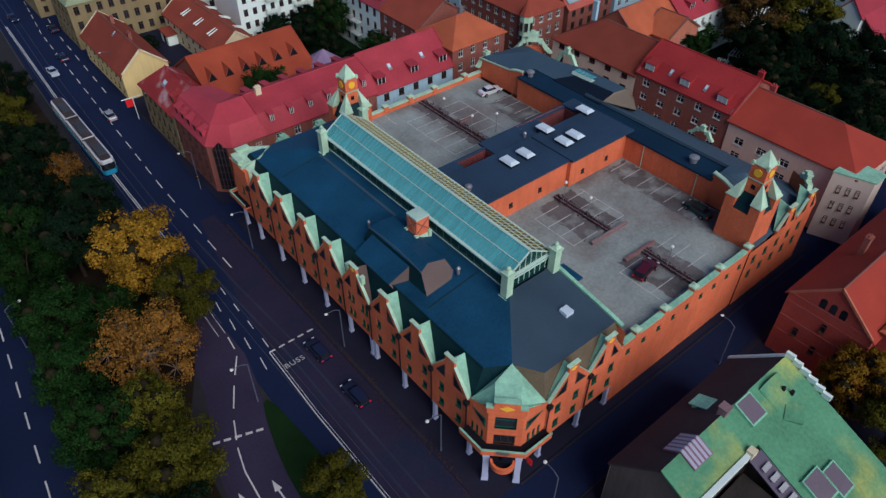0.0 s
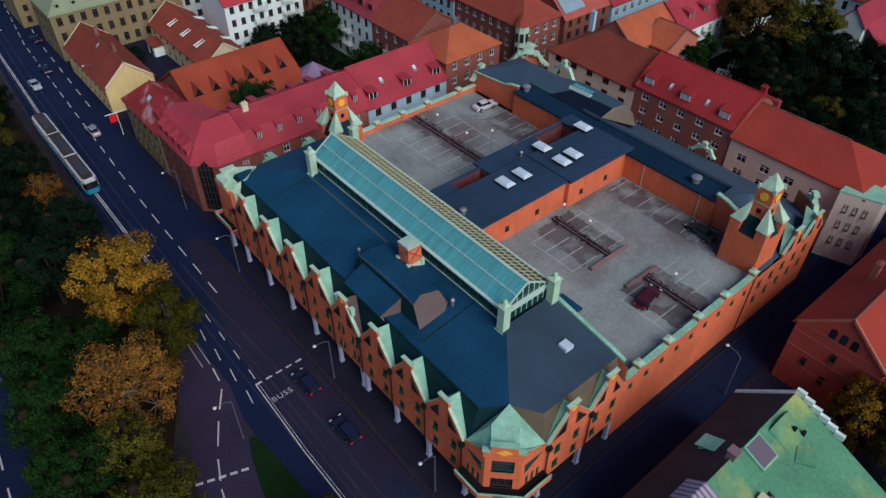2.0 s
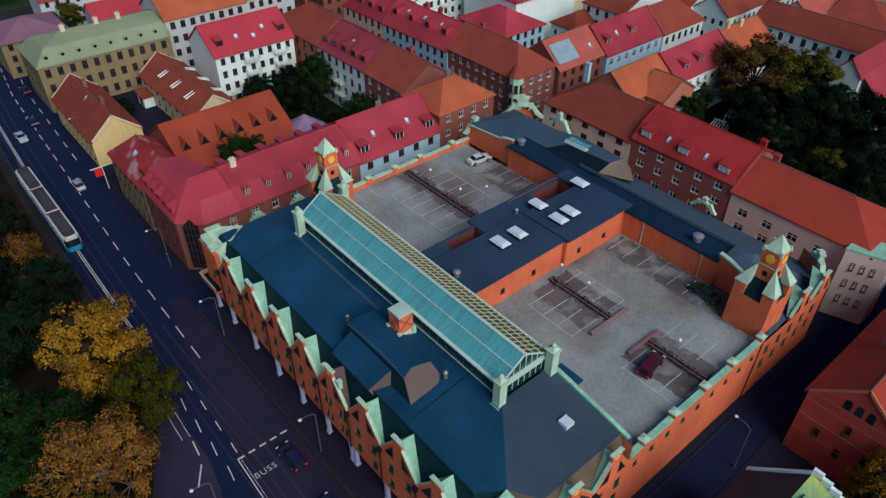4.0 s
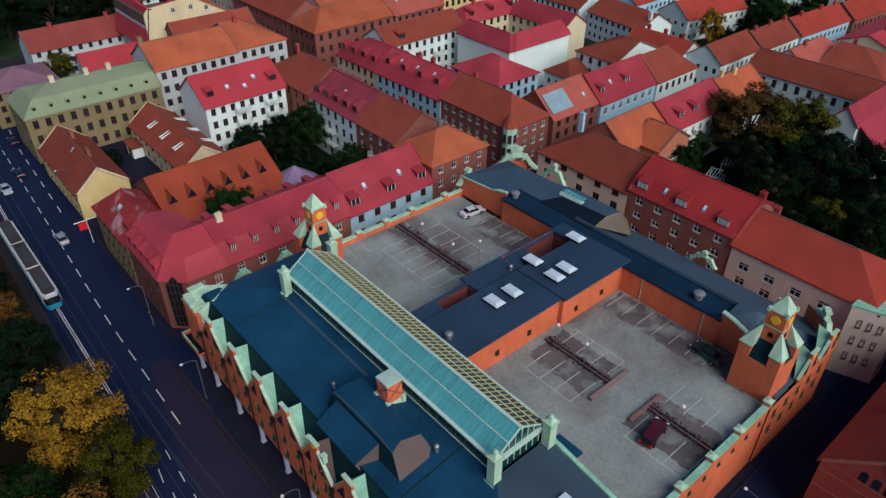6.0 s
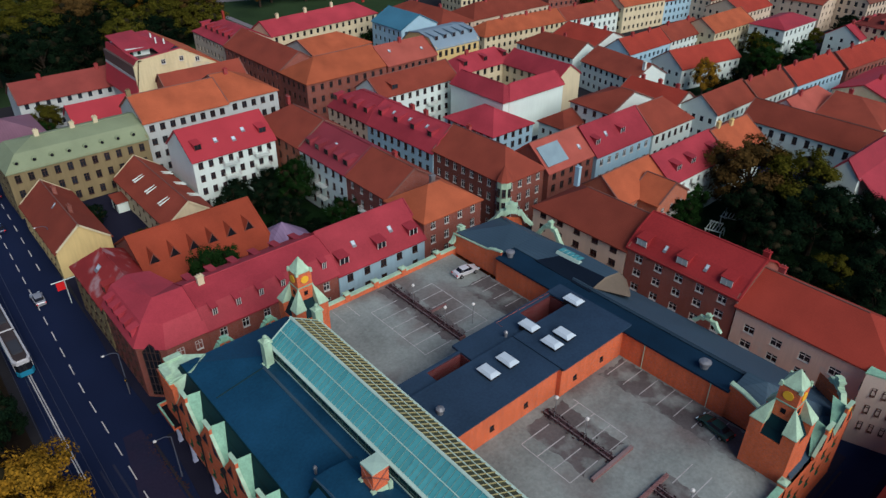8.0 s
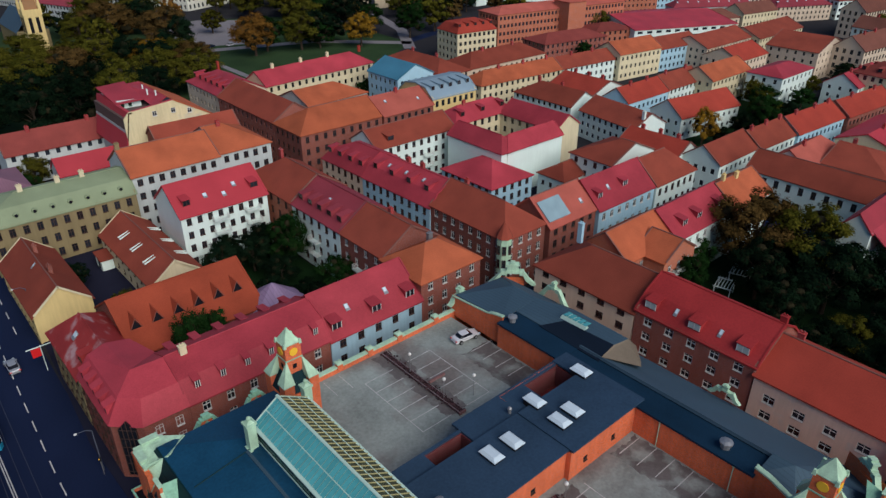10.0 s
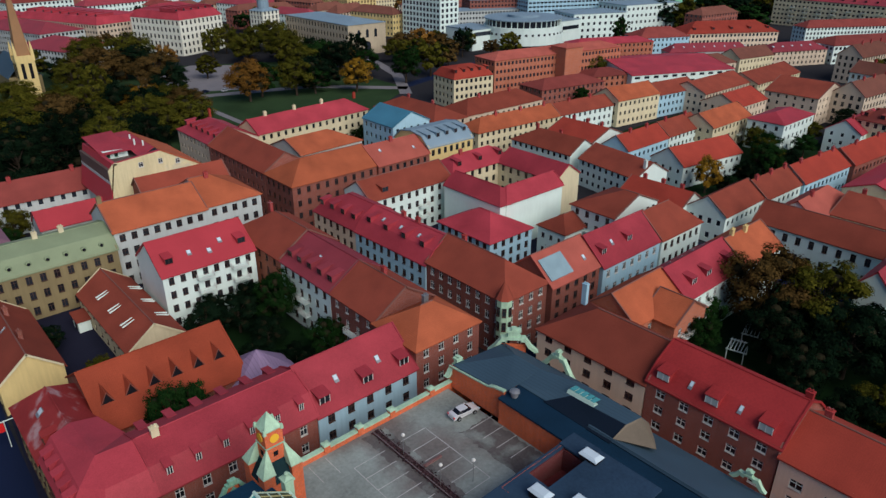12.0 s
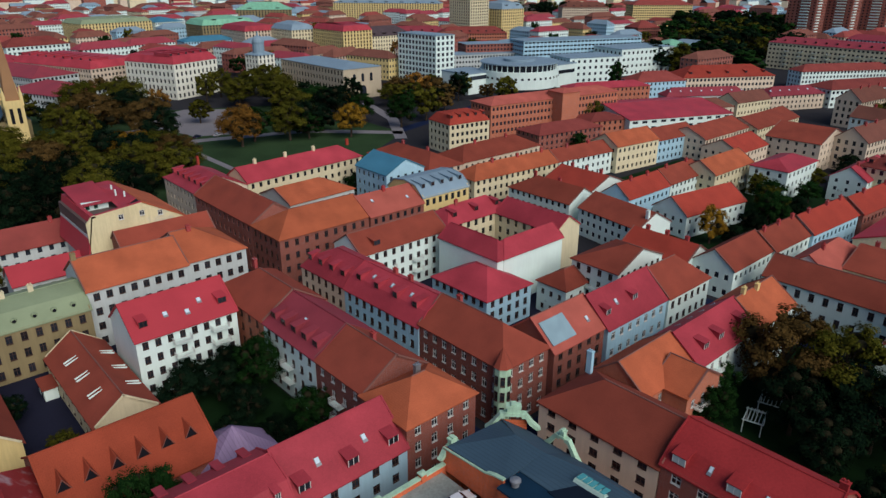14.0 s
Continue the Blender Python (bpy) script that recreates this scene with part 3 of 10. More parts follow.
# brick body of the west wing over the arcade
g = Geo()
wing_wins = []
for i in range(8):
    y0, y1 = VALLEYS[i], VALLEYS[i + 1]
    c = (y1 - y0) / 2
    cols = [c - 1.55, c + 1.55] if i != 3 else [c - 2.0, c - 1.1, c + 1.1, c + 2.0]
    facade(g, (FX, y1, SOFFIT), (0, -1, 0), y1 - y0, SOFFIT, EAVE, cols, [5.0, 7.8], 0.95 if i != 3 else 0.7, [1.3, 1.4])
    for cc in cols:
        for r, hh in ((5.0, 1.3), (7.8, 1.4)):
            wing_wins.append(((FX, y1 - cc, r), (0, -1, 0), 0.95 if i != 3 else 0.7, hh))
facade(g, (FX, NY, SOFFIT), (0, -1, 0), NY - VALLEYS[8], SOFFIT, EAVE, [2.7], [5.0, 7.8], 0.95, [1.3, 1.4])
for r, hh in ((5.0, 1.3), (7.8, 1.4)):
    wing_wins.append(((FX, NY - 2.7, r), (0, -1, 0), 0.95, hh))
facade(g, (50.5, NY, SOFFIT), (-1, 0, 0), 50.5 - FX, SOFFIT, EAVE, [2.5, 5.5, 9.0, 12, 15.5], [5.0, 7.8], 0.95, [1.3, 1.4])
# south front of the wing
SX = [38.2, 44.9, 50.6]
for a, b in zip(SX[:-1], SX[1:]):
    c = (b - a) / 2
    facade(g, (a, FY, SOFFIT), (1, 0, 0), b - a, SOFFIT, EAVE, [c - 1.5, c + 1.5], [5.0, 7.8], 0.95, [1.3, 1.4])
    for cc in (c - 1.5, c + 1.5):
        for r, hh in ((5.0, 1.3), (7.8, 1.4)):
            wing_wins.append(((a + cc, FY, r), (1, 0, 0), 0.95, hh))
# corner: west stub, chamfer, south stub
CH0, CH1 = (FX, 30.5), (34.4, FY)
facade(g, (FX, VALLEYS[0], SOFFIT), (0, -1, 0), VALLEYS[0] - CH0[1], SOFFIT, EAVE + 0.6, [0.8, 1.6, 2.4], [6.4], 0.42, [1.4])
facade(g, (CH1[0], FY, SOFFIT), (1, 0, 0), SX[0] - CH1[0], SOFFIT, EAVE + 0.6, [1.1, 1.9, 2.7], [6.4], 0.42, [1.4])
for a in (0.8, 1.6, 2.4):
    wing_wins.append(((FX, VALLEYS[0] - a, 6.4), (0, -1, 0), 0.42, 1.4))
    wing_wins.append(((CH1[0] + a + 0.3, FY, 6.4), (1, 0, 0), 0.42, 1.4))
g.face((FX, NY, SOFFIT), (FX, CH0[1], SOFFIT), (*CH1, SOFFIT), (50.6, FY, SOFFIT), (50.6, NY, SOFFIT))
g.face((50.6, FY, SOFFIT), (50.6, FY, 13.6), (50.6, 30.2, 14.3), (50.6, 39.6, 15.9), (50.6, 80.2, 15.9), (50.6, NY, EAVE), (50.6, NY, SOFFIT))
hall_part("west_wing_wall", g, [BRICK], "weathered orange-red brick wall")
for p, u, w, h in wing_wins:
    put_window(HALL, Vector(p) - HALL_AT, u, w, h, GREENFRAME, True, (0, 1))

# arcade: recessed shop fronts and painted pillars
# arcade shade is painted onto the wall behind the pillars
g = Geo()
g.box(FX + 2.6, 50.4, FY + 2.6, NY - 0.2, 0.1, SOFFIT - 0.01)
hall_part("shop_front_wall", g, [DARK], "recessed shop fronts with the arcade's shade painted in")
pil = [(FX + 0.35, y) for y in VALLEYS[1:]] + [(FX + 0.35, NY - 0.5), (FX + 0.35, 33.6)] + [(38.2, FY + 0.35), (44.9, FY + 0.35), (50.2, FY + 0.35)] + [(FX + 0.35, 53.6)]
g = Geo()
g.box(-0.3, 0.3, -0.3, 0.3, 0.1, 0.45)
g.box(-0.23, 0.23, -0.23, 0.23, 0.45, SOFFIT - 0.3)
g.box(-0.3, 0.3, -0.3, 0.3, SOFFIT - 0.3, SOFFIT - 0.02)
pm = g.mesh("pillar", [PILLAR])
for x, y in pil:
    part("pillar", pm, None, HALL, at=BACK @ Matrix.Translation((x, y, 0)))

g = Geo()
g.box(-0.42, 0.42, -0.42, 0.42, 0.1, 0.5)
g.box(-0.34, 0.34, -0.34, 0.34, 0.5, 4.9)
g.box(-0.4, 0.4, -0.4, 0.4, 4.9, 5.75)
pm = g.mesh("corner_pillar", [PILLAR])
for x, y in ((31.3, 30.0), (33.9, 27.4)):
    part("corner_pillar", pm, None, HALL, at=BACK @ Matrix.Translation((x, y, 0)) @ Matrix.Rotation(radians(45), 4, "Z"))

# gables
for i in range(8):
    if i == 3:
        continue
    yc = (VALLEYS[i] + VALLEYS[i + 1]) / 2
    gable((FX, yc, EAVE), (0, -1, 0), VALLEYS[i + 1] - VALLEYS[i], diamond=False)
for a, b in zip(SX[:-1], SX[1:]):
    gable(((a + b) / 2, FY, EAVE), (1, 0, 0), b - a, roof_back=1.42)
for y in VALLEYS:
    drain((FX - 0.25, y, EAVE + 0.1))
for x in SX[:2]:
    drain((x, FY - 0.25, EAVE + 0.1))
# the wider middle bay, a little proud, with a taller gable and a brown dormer roof
yc = (VALLEYS[3] + VALLEYS[4]) / 2
gable((FX - 0.15, yc, EAVE), (0, -1, 0), 6.3, diamond=True, peak=15.2, roof_back=2.0, roof_mat=BROWNMETAL)
for dy in (-1.6, 1.6):
    g = Geo()
    g.box(FX - 0.15, FX + 0.35, yc + dy - 0.25, yc + dy + 0.25, 13.2, 14.2)
    g.box(FX - 0.2, FX + 0.4, yc + dy - 0.3, yc + dy + 0.3, 14.2, 14.4)
    hall_part("finial", g, [COPPER_L], "pale copper finial")

# main roofs of the west wing
e = 0.35
g = Geo()
A, B = (33.9, 34.0, 14.394), (33.9, 88.0, 14.394)
A2 = (38.6, 29.3, 14.356)
APEX = (36.4, 32.1, 14.82)
C, D = (43.0, 39.6, 16.0), (43.0, 80.2, 16.0)
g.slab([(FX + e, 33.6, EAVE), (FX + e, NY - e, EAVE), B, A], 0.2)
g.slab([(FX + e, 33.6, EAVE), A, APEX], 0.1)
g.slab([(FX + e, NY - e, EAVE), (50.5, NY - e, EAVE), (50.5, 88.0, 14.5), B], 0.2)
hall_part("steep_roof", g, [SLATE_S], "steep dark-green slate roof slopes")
# south steep slopes: sunlight is put into the roofing's tan colour
g = Geo()
g.slab([(38.0, FY + e, EAVE), APEX, A2], 0.1)
g.slab([(38.0, FY + e, EAVE), A2, (50.5, 29.3, 14.356), (50.5, FY + e, EAVE)], 0.2)
hall_part("steep_roof", g, [mat("sunlit_tan_roofing", (0.12, 0.095, 0.060), 0.7, var=0.5, scale=0.8)], "steep roof slope with sunlight painted in tan")
g = Geo()
g.slab([A, B, D, C, APEX], 0.15)
g.slab([B, (50.5, 88.0, 14.5), (50.5, 80.2, 16.0), D], 0.15)
hall_part("main_roof", g, [SLATE], "dark blue-grey sheet roof")
# south slope: a paler copy of the roofing holds the sunlight
g = Geo()
g.slab([A2, APEX, C, (50.5, 39.6, 16.0), (50.5, 29.3, 14.356)], 0.15)
hall_part("south_roof", g, [mat("sunlit_south_roofing", (0.042, 0.068, 0.096), 0.6, var=0.35, scale=0.35)], "sheet roof slope painted paler for the sun")
g = Geo()
for a, b in ((A, B), ((34.7, 44.6, 14.56), (43.0, 44.6, 16.03)), ((34.7, 79.0, 14.56), (43.0, 79.0, 16.03))):
    g = Geo()
    g.tube(a, b, 0.08)
    hall_part("roof_roll", g, [SLATE_S], "dark lead roll")
g = Geo()
g.slab([(41.1, 59.5, 15.76), (41.45, 59.5, 15.82), (41.45, 79.0, 15.82), (41.1, 79.0, 15.76)], 0.1)
hall_part("roof_roll", g, [GREYROOF], "pale lead roll")
g = Geo()
g.box(45.9, 47.1, 33.0, 34.2, 14.6, 15.5)
hall_part("roof_hatch", g, [DOME], "white roof hatch")
g = Geo()
g.slab([(50.4, FY + 0.6, 14.4), (50.9, FY + 0.6, 14.4), (50.9, 30.2, 14.8), (50.4, 30.2, 14.8)], 0.35)
g.slab([(50.4, 30.2, 14.8), (50.9, 30.2, 14.8), (50.9, 39.5, 16.3), (50.4, 39.5, 16.3)], 0.35)
hall_part("edge_coping", g, [COPPER], "green copper edge coping")

# brick stair head beside the skylight, on the deck
g = Geo()
g.box(50.95, 52.2, 36.5, 39.4, DZ, 14.9)
sh = hall_part("stair_head", g, [BRICK], "orange-red brick stair head")
g = Geo()
g.slab([(50.95, 36.3, 15.2), (52.4, 36.3, 15.15), (52.4, 39.6, 15.15), (50.95, 39.6, 15.2)], 0.25)
hall_part("stair_head_roof", g, [SLATE], "dark felt roof", sh)

# the corner bay
g = Geo()
cu = (Vector(CH1) - Vector(CH0)).normalized()
cu = Vector((cu.x, cu.y, 0))
cn = Vector((cu.y, -cu.x, 0))
clen = (Vector(CH1) - Vector(CH0)).length
co = Vector((*CH0, 0))
facade(g, (*CH0, SOFFIT), cu, clen, SOFFIT, 11.95, [clen / 2], [4.2, 6.3, 9.3], 2.4, [1.6, 1.7, 2.0], depth=0.3)
cq = lambda a, z, d=0.0: co + cu * a + Vector((0, 0, z)) + cn * d
g.plate([cq(a, z, 0.03) for a, z in ((-0.25, 11.9), (-0.25, 12.9), (0.5, 12.9), (0.5, 13.5), (1.0, 13.9), (clen - 1.0, 13.9), (clen - 0.5, 13.5), (clen - 0.5, 12.9), (clen + 0.25, 12.9), (clen + 0.25, 11.9))], -cn * 0.5)
hall_part("corner_gable", g, [BRICK])
for z, w, h, r in ((6.3, 2.4, 1.7, (2, 0)), (9.3, 2.4, 2.0, (0, 1))):
    put_window(HALL, cq(clen / 2, z) - HALL_AT, cu, w, h, GREENFRAME if z > 9 else BROWNFRAME, True, r, depth=0.2)
for o_, u_, tri in (((FX, VALLEYS[0], 0), (0, -1, 0), ((0.7, 10.4), (2.9, 8.8), (2.9, 10.4))), ((*CH1, 0), (1, 0, 0), ((0.5, 10.4), (0.5, 8.8), (3.0, 10.4)))):
    o_, u_ = Vector(o_), Vector(u_)
    n_ = Vector((u_.y, -u_.x, 0))
    for name, mt, f, d in (("triangular_window", GREENFRAME, 1.0, 0.06), ("triangular_pane", GLASS, 0.74, 0.08)):
        ca, cz = sum(a for a, _ in tri) / 3, sum(z for _, z in tri) / 3
        g = Geo()
        g.plate([o_ + u_ * (ca + (a - ca) * f) + n_ * d + Vector((0, 0, cz + (z - cz) * f)) for a, z in tri], -n_ * 0.06)
        hall_part(name, g, [mt])
g = Geo()
g.plate([cq(clen / 2 - 1.3, 4.2, -0.26), cq(clen / 2 + 1.3, 4.2, -0.26), cq(clen / 2 + 1.3, 5.8, -0.26), cq(clen / 2 - 1.3, 5.8, -0.26)], cn * 0.05)
hall_part("entrance_opening", g, [DARK], "dark arched opening over the entrance")
g = Geo()
g.plate([cq(clen / 2 - 0.8, 12.9, 0.1), cq(clen / 2, 12.45, 0.1), cq(clen / 2 + 0.8, 12.9, 0.1), cq(clen / 2, 13.35, 0.1)], -cn * 0.1)
hall_part("diamond", g, [CLOCK], "yellow diamond ornament")
g = Geo()
ap = Vector(APEX) + Vector((0, 0, 0.12))
vw, vs = Vector((FX + 0.1, VALLEYS[0] - 0.1, 10.95)), Vector((SX[0] - 0.1, FY + 0.1, 10.95))
pw, ps = cq(-0.2, 12.9, -0.35), cq(clen + 0.2, 12.9, -0.35)
lb, rb_ = cq(0.55, 13.0, -0.45), cq(clen - 0.55, 13.0, -0.45)
lt, rt_ = cq(0.45, 13.75, -2.6), cq(clen - 0.45, 13.75, -2.6)
for tri in ((vw, pw, lb), (vw, lb, lt), (vw, lt, ap), (vs, rb_, ps), (vs, rt_, rb_), (vs, ap, rt_)):
    g.slab(tri, 0.1)
cr = hall_part("corner_roof", g, [COPPER], "pale green copper corner roof")
g = Geo()
up = Vector((0, 0, 0.42))
g.slab([cq(0.5, 13.3, -0.4), cq(clen - 0.5, 13.3, -0.4), rt_ + up * 0.4, lt + up * 0.4], 0.4)
g.slab([lt + up * 0.4, rt_ + up * 0.4, ap + up * 0.3], 0.3)
hall_part("dormer_roof", g, [COPPER], "flat-topped copper dormer roof", cr)
g = Geo()
for a0, a1, z in ((-0.35, 0.5, 12.92), (clen - 0.5, clen + 0.35, 12.92), (0.45, clen - 0.45, 13.9)):
    g.plate([cq(a0, z, 0.12), cq(a1, z, 0.12), cq(a1, z + 0.12, 0.12), cq(a0, z + 0.12, 0.12)], -cn * 0.65)
hall_part("coping", g, [COPPER], "green copper coping")
g = Geo()
for a, b, n in ((Vector((FX, VALLEYS[0] - 0.1, 0)), Vector((FX, CH0[1], 0)), Vector((-1, 0, 0))), (Vector((CH1[0], FY, 0)), Vector((SX[0] - 0.1, FY, 0)), Vector((0, -1, 0)))):
    g = Geo()
    za, zb_ = (11.0, 12.9) if n.x else (12.9, 11.0)
    g.plate([a + n * 0.02 + Vector((0, 0, 10.9)), b + n * 0.02 + Vector((0, 0, 10.9)), b + n * 0.02 + Vector((0, 0, zb_)), a + n * 0.02 + Vector((0, 0, za))], -n * 0.35)
    hall_part("corner_cheek", g, [BRICK])


def balcony_ring(pts, z, out=1.3):
    """A brick balcony round a corner with a copper rim; pts run along the wall."""
    inner = [Vector(p) for p in pts]
    outer = []
    for i, p in enumerate(inner):
        d0 = (inner[i] - inner[i - 1]).normalized() if i else (inner[1] - inner[0]).normalized()
        d1 = (inner[i + 1] - inner[i]).normalized() if i < len(inner) - 1 else d0
        n0, n1 = Vector((d0.y, -d0.x)), Vector((d1.y, -d1.x))
        b = (n0 + n1).normalized()
        outer.append(p + b * out / max(0.5, b.dot(n0)))
    g, r = Geo(), Geo()
    g.prism([tuple(p) for p in inner] + [tuple(p) for p in reversed(outer)], z - 0.3, z)
    for a, b, ai, bi in zip(outer[:-1], outer[1:], inner[:-1], inner[1:]):
        d = (b - a).normalized()
        n = Vector((d.y, -d.x))
        g.plate([(*a, z), (*b, z), (*b, z + 0.6), (*a, z + 0.6)], (*(-n * 0.14), 0))
        r.plate([(*(a + n * 0.08), z + 0.6), (*(b + n * 0.06), z + 0.6), (*(b + n * 0.06), z + 0.68), (*(a + n * 0.06), z + 0.68)], (*(-n * 0.22), 0))
    bl = hall_part("corner_balcony", g, [BRICK], "brick corner balcony")
    # near-black floor slab carries the shade inside the parapet
    f = Geo()
    f.prism([tuple(p) for p in inner] + [tuple(p.lerp(q, 0.88)) for p, q in reversed(list(zip(inner, outer)))], z + 0.01, z + 0.06)
    hall_part("balcony_floor", f, [DARK], "balcony floor with its shade painted near-black", bl)
    hall_part("balcony_rim", r, [COPPER], "green copper rim", bl)


balcony_ring([(FX, VALLEYS[0] - 0.1), CH0, CH1, (SX[0] - 0.1, FY)], 6.1)
# half-round canopy ring and grille before the entrance
g = Geo()
cc = cq(clen / 2, 0, 1.3)
arc = [(math.cos(math.pi * i / 12), math.sin(math.pi * i / 12)) for i in range(13)]
ring = lambda r, z: [cc + cu * (r * c) + cn * (r * q) + Vector((0, 0, z)) for c, q in arc]
for ra, rb_, za, zb_ in ((1.45, 1.45, 4.5, 5.3), (1.45, 1.15, 5.3, 5.3), (1.15, 1.15, 5.3, 4.5)):
    for (a, b), (c, d) in zip(zip(ring(ra, za), ring(ra, za)[1:]), zip(ring(rb_, zb_), ring(rb_, zb_)[1:])):
        g.face(a, b, d, c)
en = hall_part("entrance_canopy", g, [BRICK], "half-round brick canopy ring over the entrance")
# flat near-black face painted as the shade in the ring's hollow
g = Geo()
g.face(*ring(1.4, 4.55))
hall_part("canopy_floor", g, [DARK], "canopy hollow with its shade painted near-black", en)
g = Geo()
for i in range(7):
    a = clen / 2 - 0.7 + i * 0.21
    g.plate([cq(a, 6.2, 1.4), cq(a + 0.12, 6.2, 1.4), cq(a + 0.12, 6.85, 1.4), cq(a, 6.85, 1.4)], cn * 0.06)
hall_part("balcony_grille", g, [STEEL], "grey steel grille in the balcony front")
g = Geo()
g.box(34.9, 35.0, 26.3, 27.0, 3.4, 4.4)
g.tube((34.95, 27.0, 3.9), (34.95, 27.9, 3.9), 0.04, k=4)
tagged(part("hanging_sign", g, [REDPAINT]), "small red shop sign on a bracket at the corner", "sign")
balcony_ring([(36.0, NY), (FX, NY), (FX, VALLEYS[8] + 1.2)], 6.1, 1.0)

# north-west corner: copper head and cheek
g = Geo()
g.slab([(FX + 0.1, NY - 0.3, 13.9), (FX + 0.1, 86.6, 13.2), (34.6, 85.6, 14.75), (37.2, 87.6, 14.7), (34.8, NY - 0.3, 14.1)], 0.3)
g.slab([(FX + 0.2, 85.5, EAVE + 0.6), (FX + 0.2, 87.2, 13.3), (34.5, 85.5, 14.7)], 0.2)
g.slab([(34.8, NY - 0.3, 14.1), (37.2, 87.6, 14.7), (37.0, NY - 0.3, 11.0)], 0.2)
hall_part("corner_roof", g, [COPPER_L], "pale green copper corner roof")
g = Geo()
g.box(FX - 0.1, FX + 0.5, 85.6, NY, EAVE - 0.1, 13.0)
g.box(FX - 0.1, 35.0, NY - 0.5, NY + 0.1, EAVE - 0.1, 13.2)
hall_part("gable", g, [BRICK])
for x, y, yaw, z in ((FX + 0.35, 88.4, 90, 13.2), (33.8, NY - 0.3, 0, 13.4)):
    m = Matrix.Translation((x, y, z)) @ Matrix.Rotation(radians(yaw), 4, "Z")
    g = Geo()
    g.box(-0.9, 0.9, -0.4, 0.4, 0, 0.7)
    g.box(-1.1, 1.1, -0.5, 0.5, 0.7, 0.95)
    g.box(-1.7, -0.9, -0.35, 0.35, -0.2, 0.25)
    g.box(0.9, 1.7, -0.35, 0.35, -0.2, 0.25)
    part("gable_crest", g, [COPPER_L], HALL, "pale copper gable crest", at=BACK @ m)
# small copper gables on the north side
for x in (41.0, 48.0):
    g = Geo()
    g.plate([(x - 2.0, NY + 0.1, EAVE), (x + 2.0, NY + 0.1, EAVE), (x + 0.7, NY + 0.1, 12.4), (x + 0.7, NY + 0.1, 13.0), (x - 0.7, NY + 0.1, 13.0), (x - 0.7, NY + 0.1, 12.4)], (0, -0.4, 0))
    gb = hall_part("gable", g, [BRICK])
    g = Geo()
    g.slab([(x, NY - 0.4, 12.9), (x, 88.6, 13.4), (x + 1.9, NY - 0.4, EAVE + 0.4)], 0.12)
    g.slab([(x, 88.6, 13.4), (x, NY - 0.4, 12.9), (x - 1.9, NY - 0.4, EAVE + 0.4)], 0.12)
    hall_part("gable_roof", g, [COPPER], "pale green copper roof", gb)
    g = Geo()
    g.box(x - 0.85, x + 0.85, NY - 0.45, NY + 0.25, 13.0, 13.3)
    g.box(x - 0.5, x + 0.5, NY - 0.4, NY + 0.2, 13.3, 13.8)
    for s in (-1, 1):
        g.plate([(x + s * 0.7, NY + 0.2, 12.9), (x + s * 1.2, NY + 0.2, 12.0), (x + s * 2.1, NY + 0.2, 10.9), (x + s * 2.4, NY + 0.2, 11.1), (x + s * 1.5, NY + 0.2, 12.3), (x + s * 1.1, NY + 0.2, 13.0)], (0, -0.6, 0))
    hall_part("crest", g, [COPPER], "green copper crest", gb)

# the raised middle roof over the entrance bay
TAN = mat("tan_metal", (0.17, 0.140, 0.100), 0.6, var=0.3, scale=0.8)
ER_S = [(35.7, 46.1, 14.6), (36.3, 48.0, 17.0), (37.6, 48.3, 17.55), (39.9, 47.9, 17.2), (40.2, 46.6, 16.1), (39.3, 46.0, 15.2)]
ER_N = [(35.7, 59.6, 14.6), (36.3, 58.9, 17.0), (37.6, 58.6, 17.55), (40.0, 58.6, 17.2), (41.4, 58.9, 16.4), (42.0, 59.3, 15.7)]
# the west face's black shade is painted with the darker roofing
g = Geo()
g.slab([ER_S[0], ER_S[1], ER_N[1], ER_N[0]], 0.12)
hall_part("entrance_roof_side", g, [SLATE_S], "steep entrance roof side, its shade painted in")
g = Geo()
for i in (1, 2):
    g.slab([ER_S[i], ER_S[i + 1], ER_N[i + 1], ER_N[i]], 0.12)
g.slab([ER_S[3], (42.6, 51.0, 16.2), ER_N[4], ER_N[3]], 0.12)
g.slab([ER_S[3], ER_S[4], (42.6, 51.0, 16.2)], 0.12)
g.slab([ER_S[4], ER_S[5], (42.6, 51.0, 15.9), (42.6, 51.0, 16.2)], 0.1)
hall_part("entrance_roof", g, [SLATE], "broad faceted dark blue sheet roof")
# roof ends: brown stands in for sun on the south faces
g = Geo()
g.face(*ER_S)
hall_part("roof_end", g, [BROWNMETAL], "sheet-metal roof end in a painted sunlit brown")
g = Geo()
g.face(*ER_N)
hall_part("roof_end", g, [BROWNMETAL], "sheet-metal roof end in a painted sunlit brown")
# lower lean-to in front of it
LS = [(33.5, 50.9, 14.5), (36.5, 50.1, 16.75), (36.4, 49.3, 14.4), (34.1, 49.4, 13.2)]
g = Geo()
g.slab([LS[0], LS[1], (36.5, 58.0, 16.75), (33.5, 58.4, 14.5)], 0.15)
hall_part("entrance_roof", g, [SLATE], "sloping dark blue sheet roof")
g = Geo()
g.face(*LS)
hall_part("roof_end", g, [BROWNMETAL], "sheet-metal roof end in a painted sunlit brown")
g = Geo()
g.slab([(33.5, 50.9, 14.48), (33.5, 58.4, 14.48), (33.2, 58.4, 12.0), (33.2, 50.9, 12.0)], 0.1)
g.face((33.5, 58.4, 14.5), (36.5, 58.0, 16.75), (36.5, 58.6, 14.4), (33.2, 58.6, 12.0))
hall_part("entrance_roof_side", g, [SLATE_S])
g = Geo()
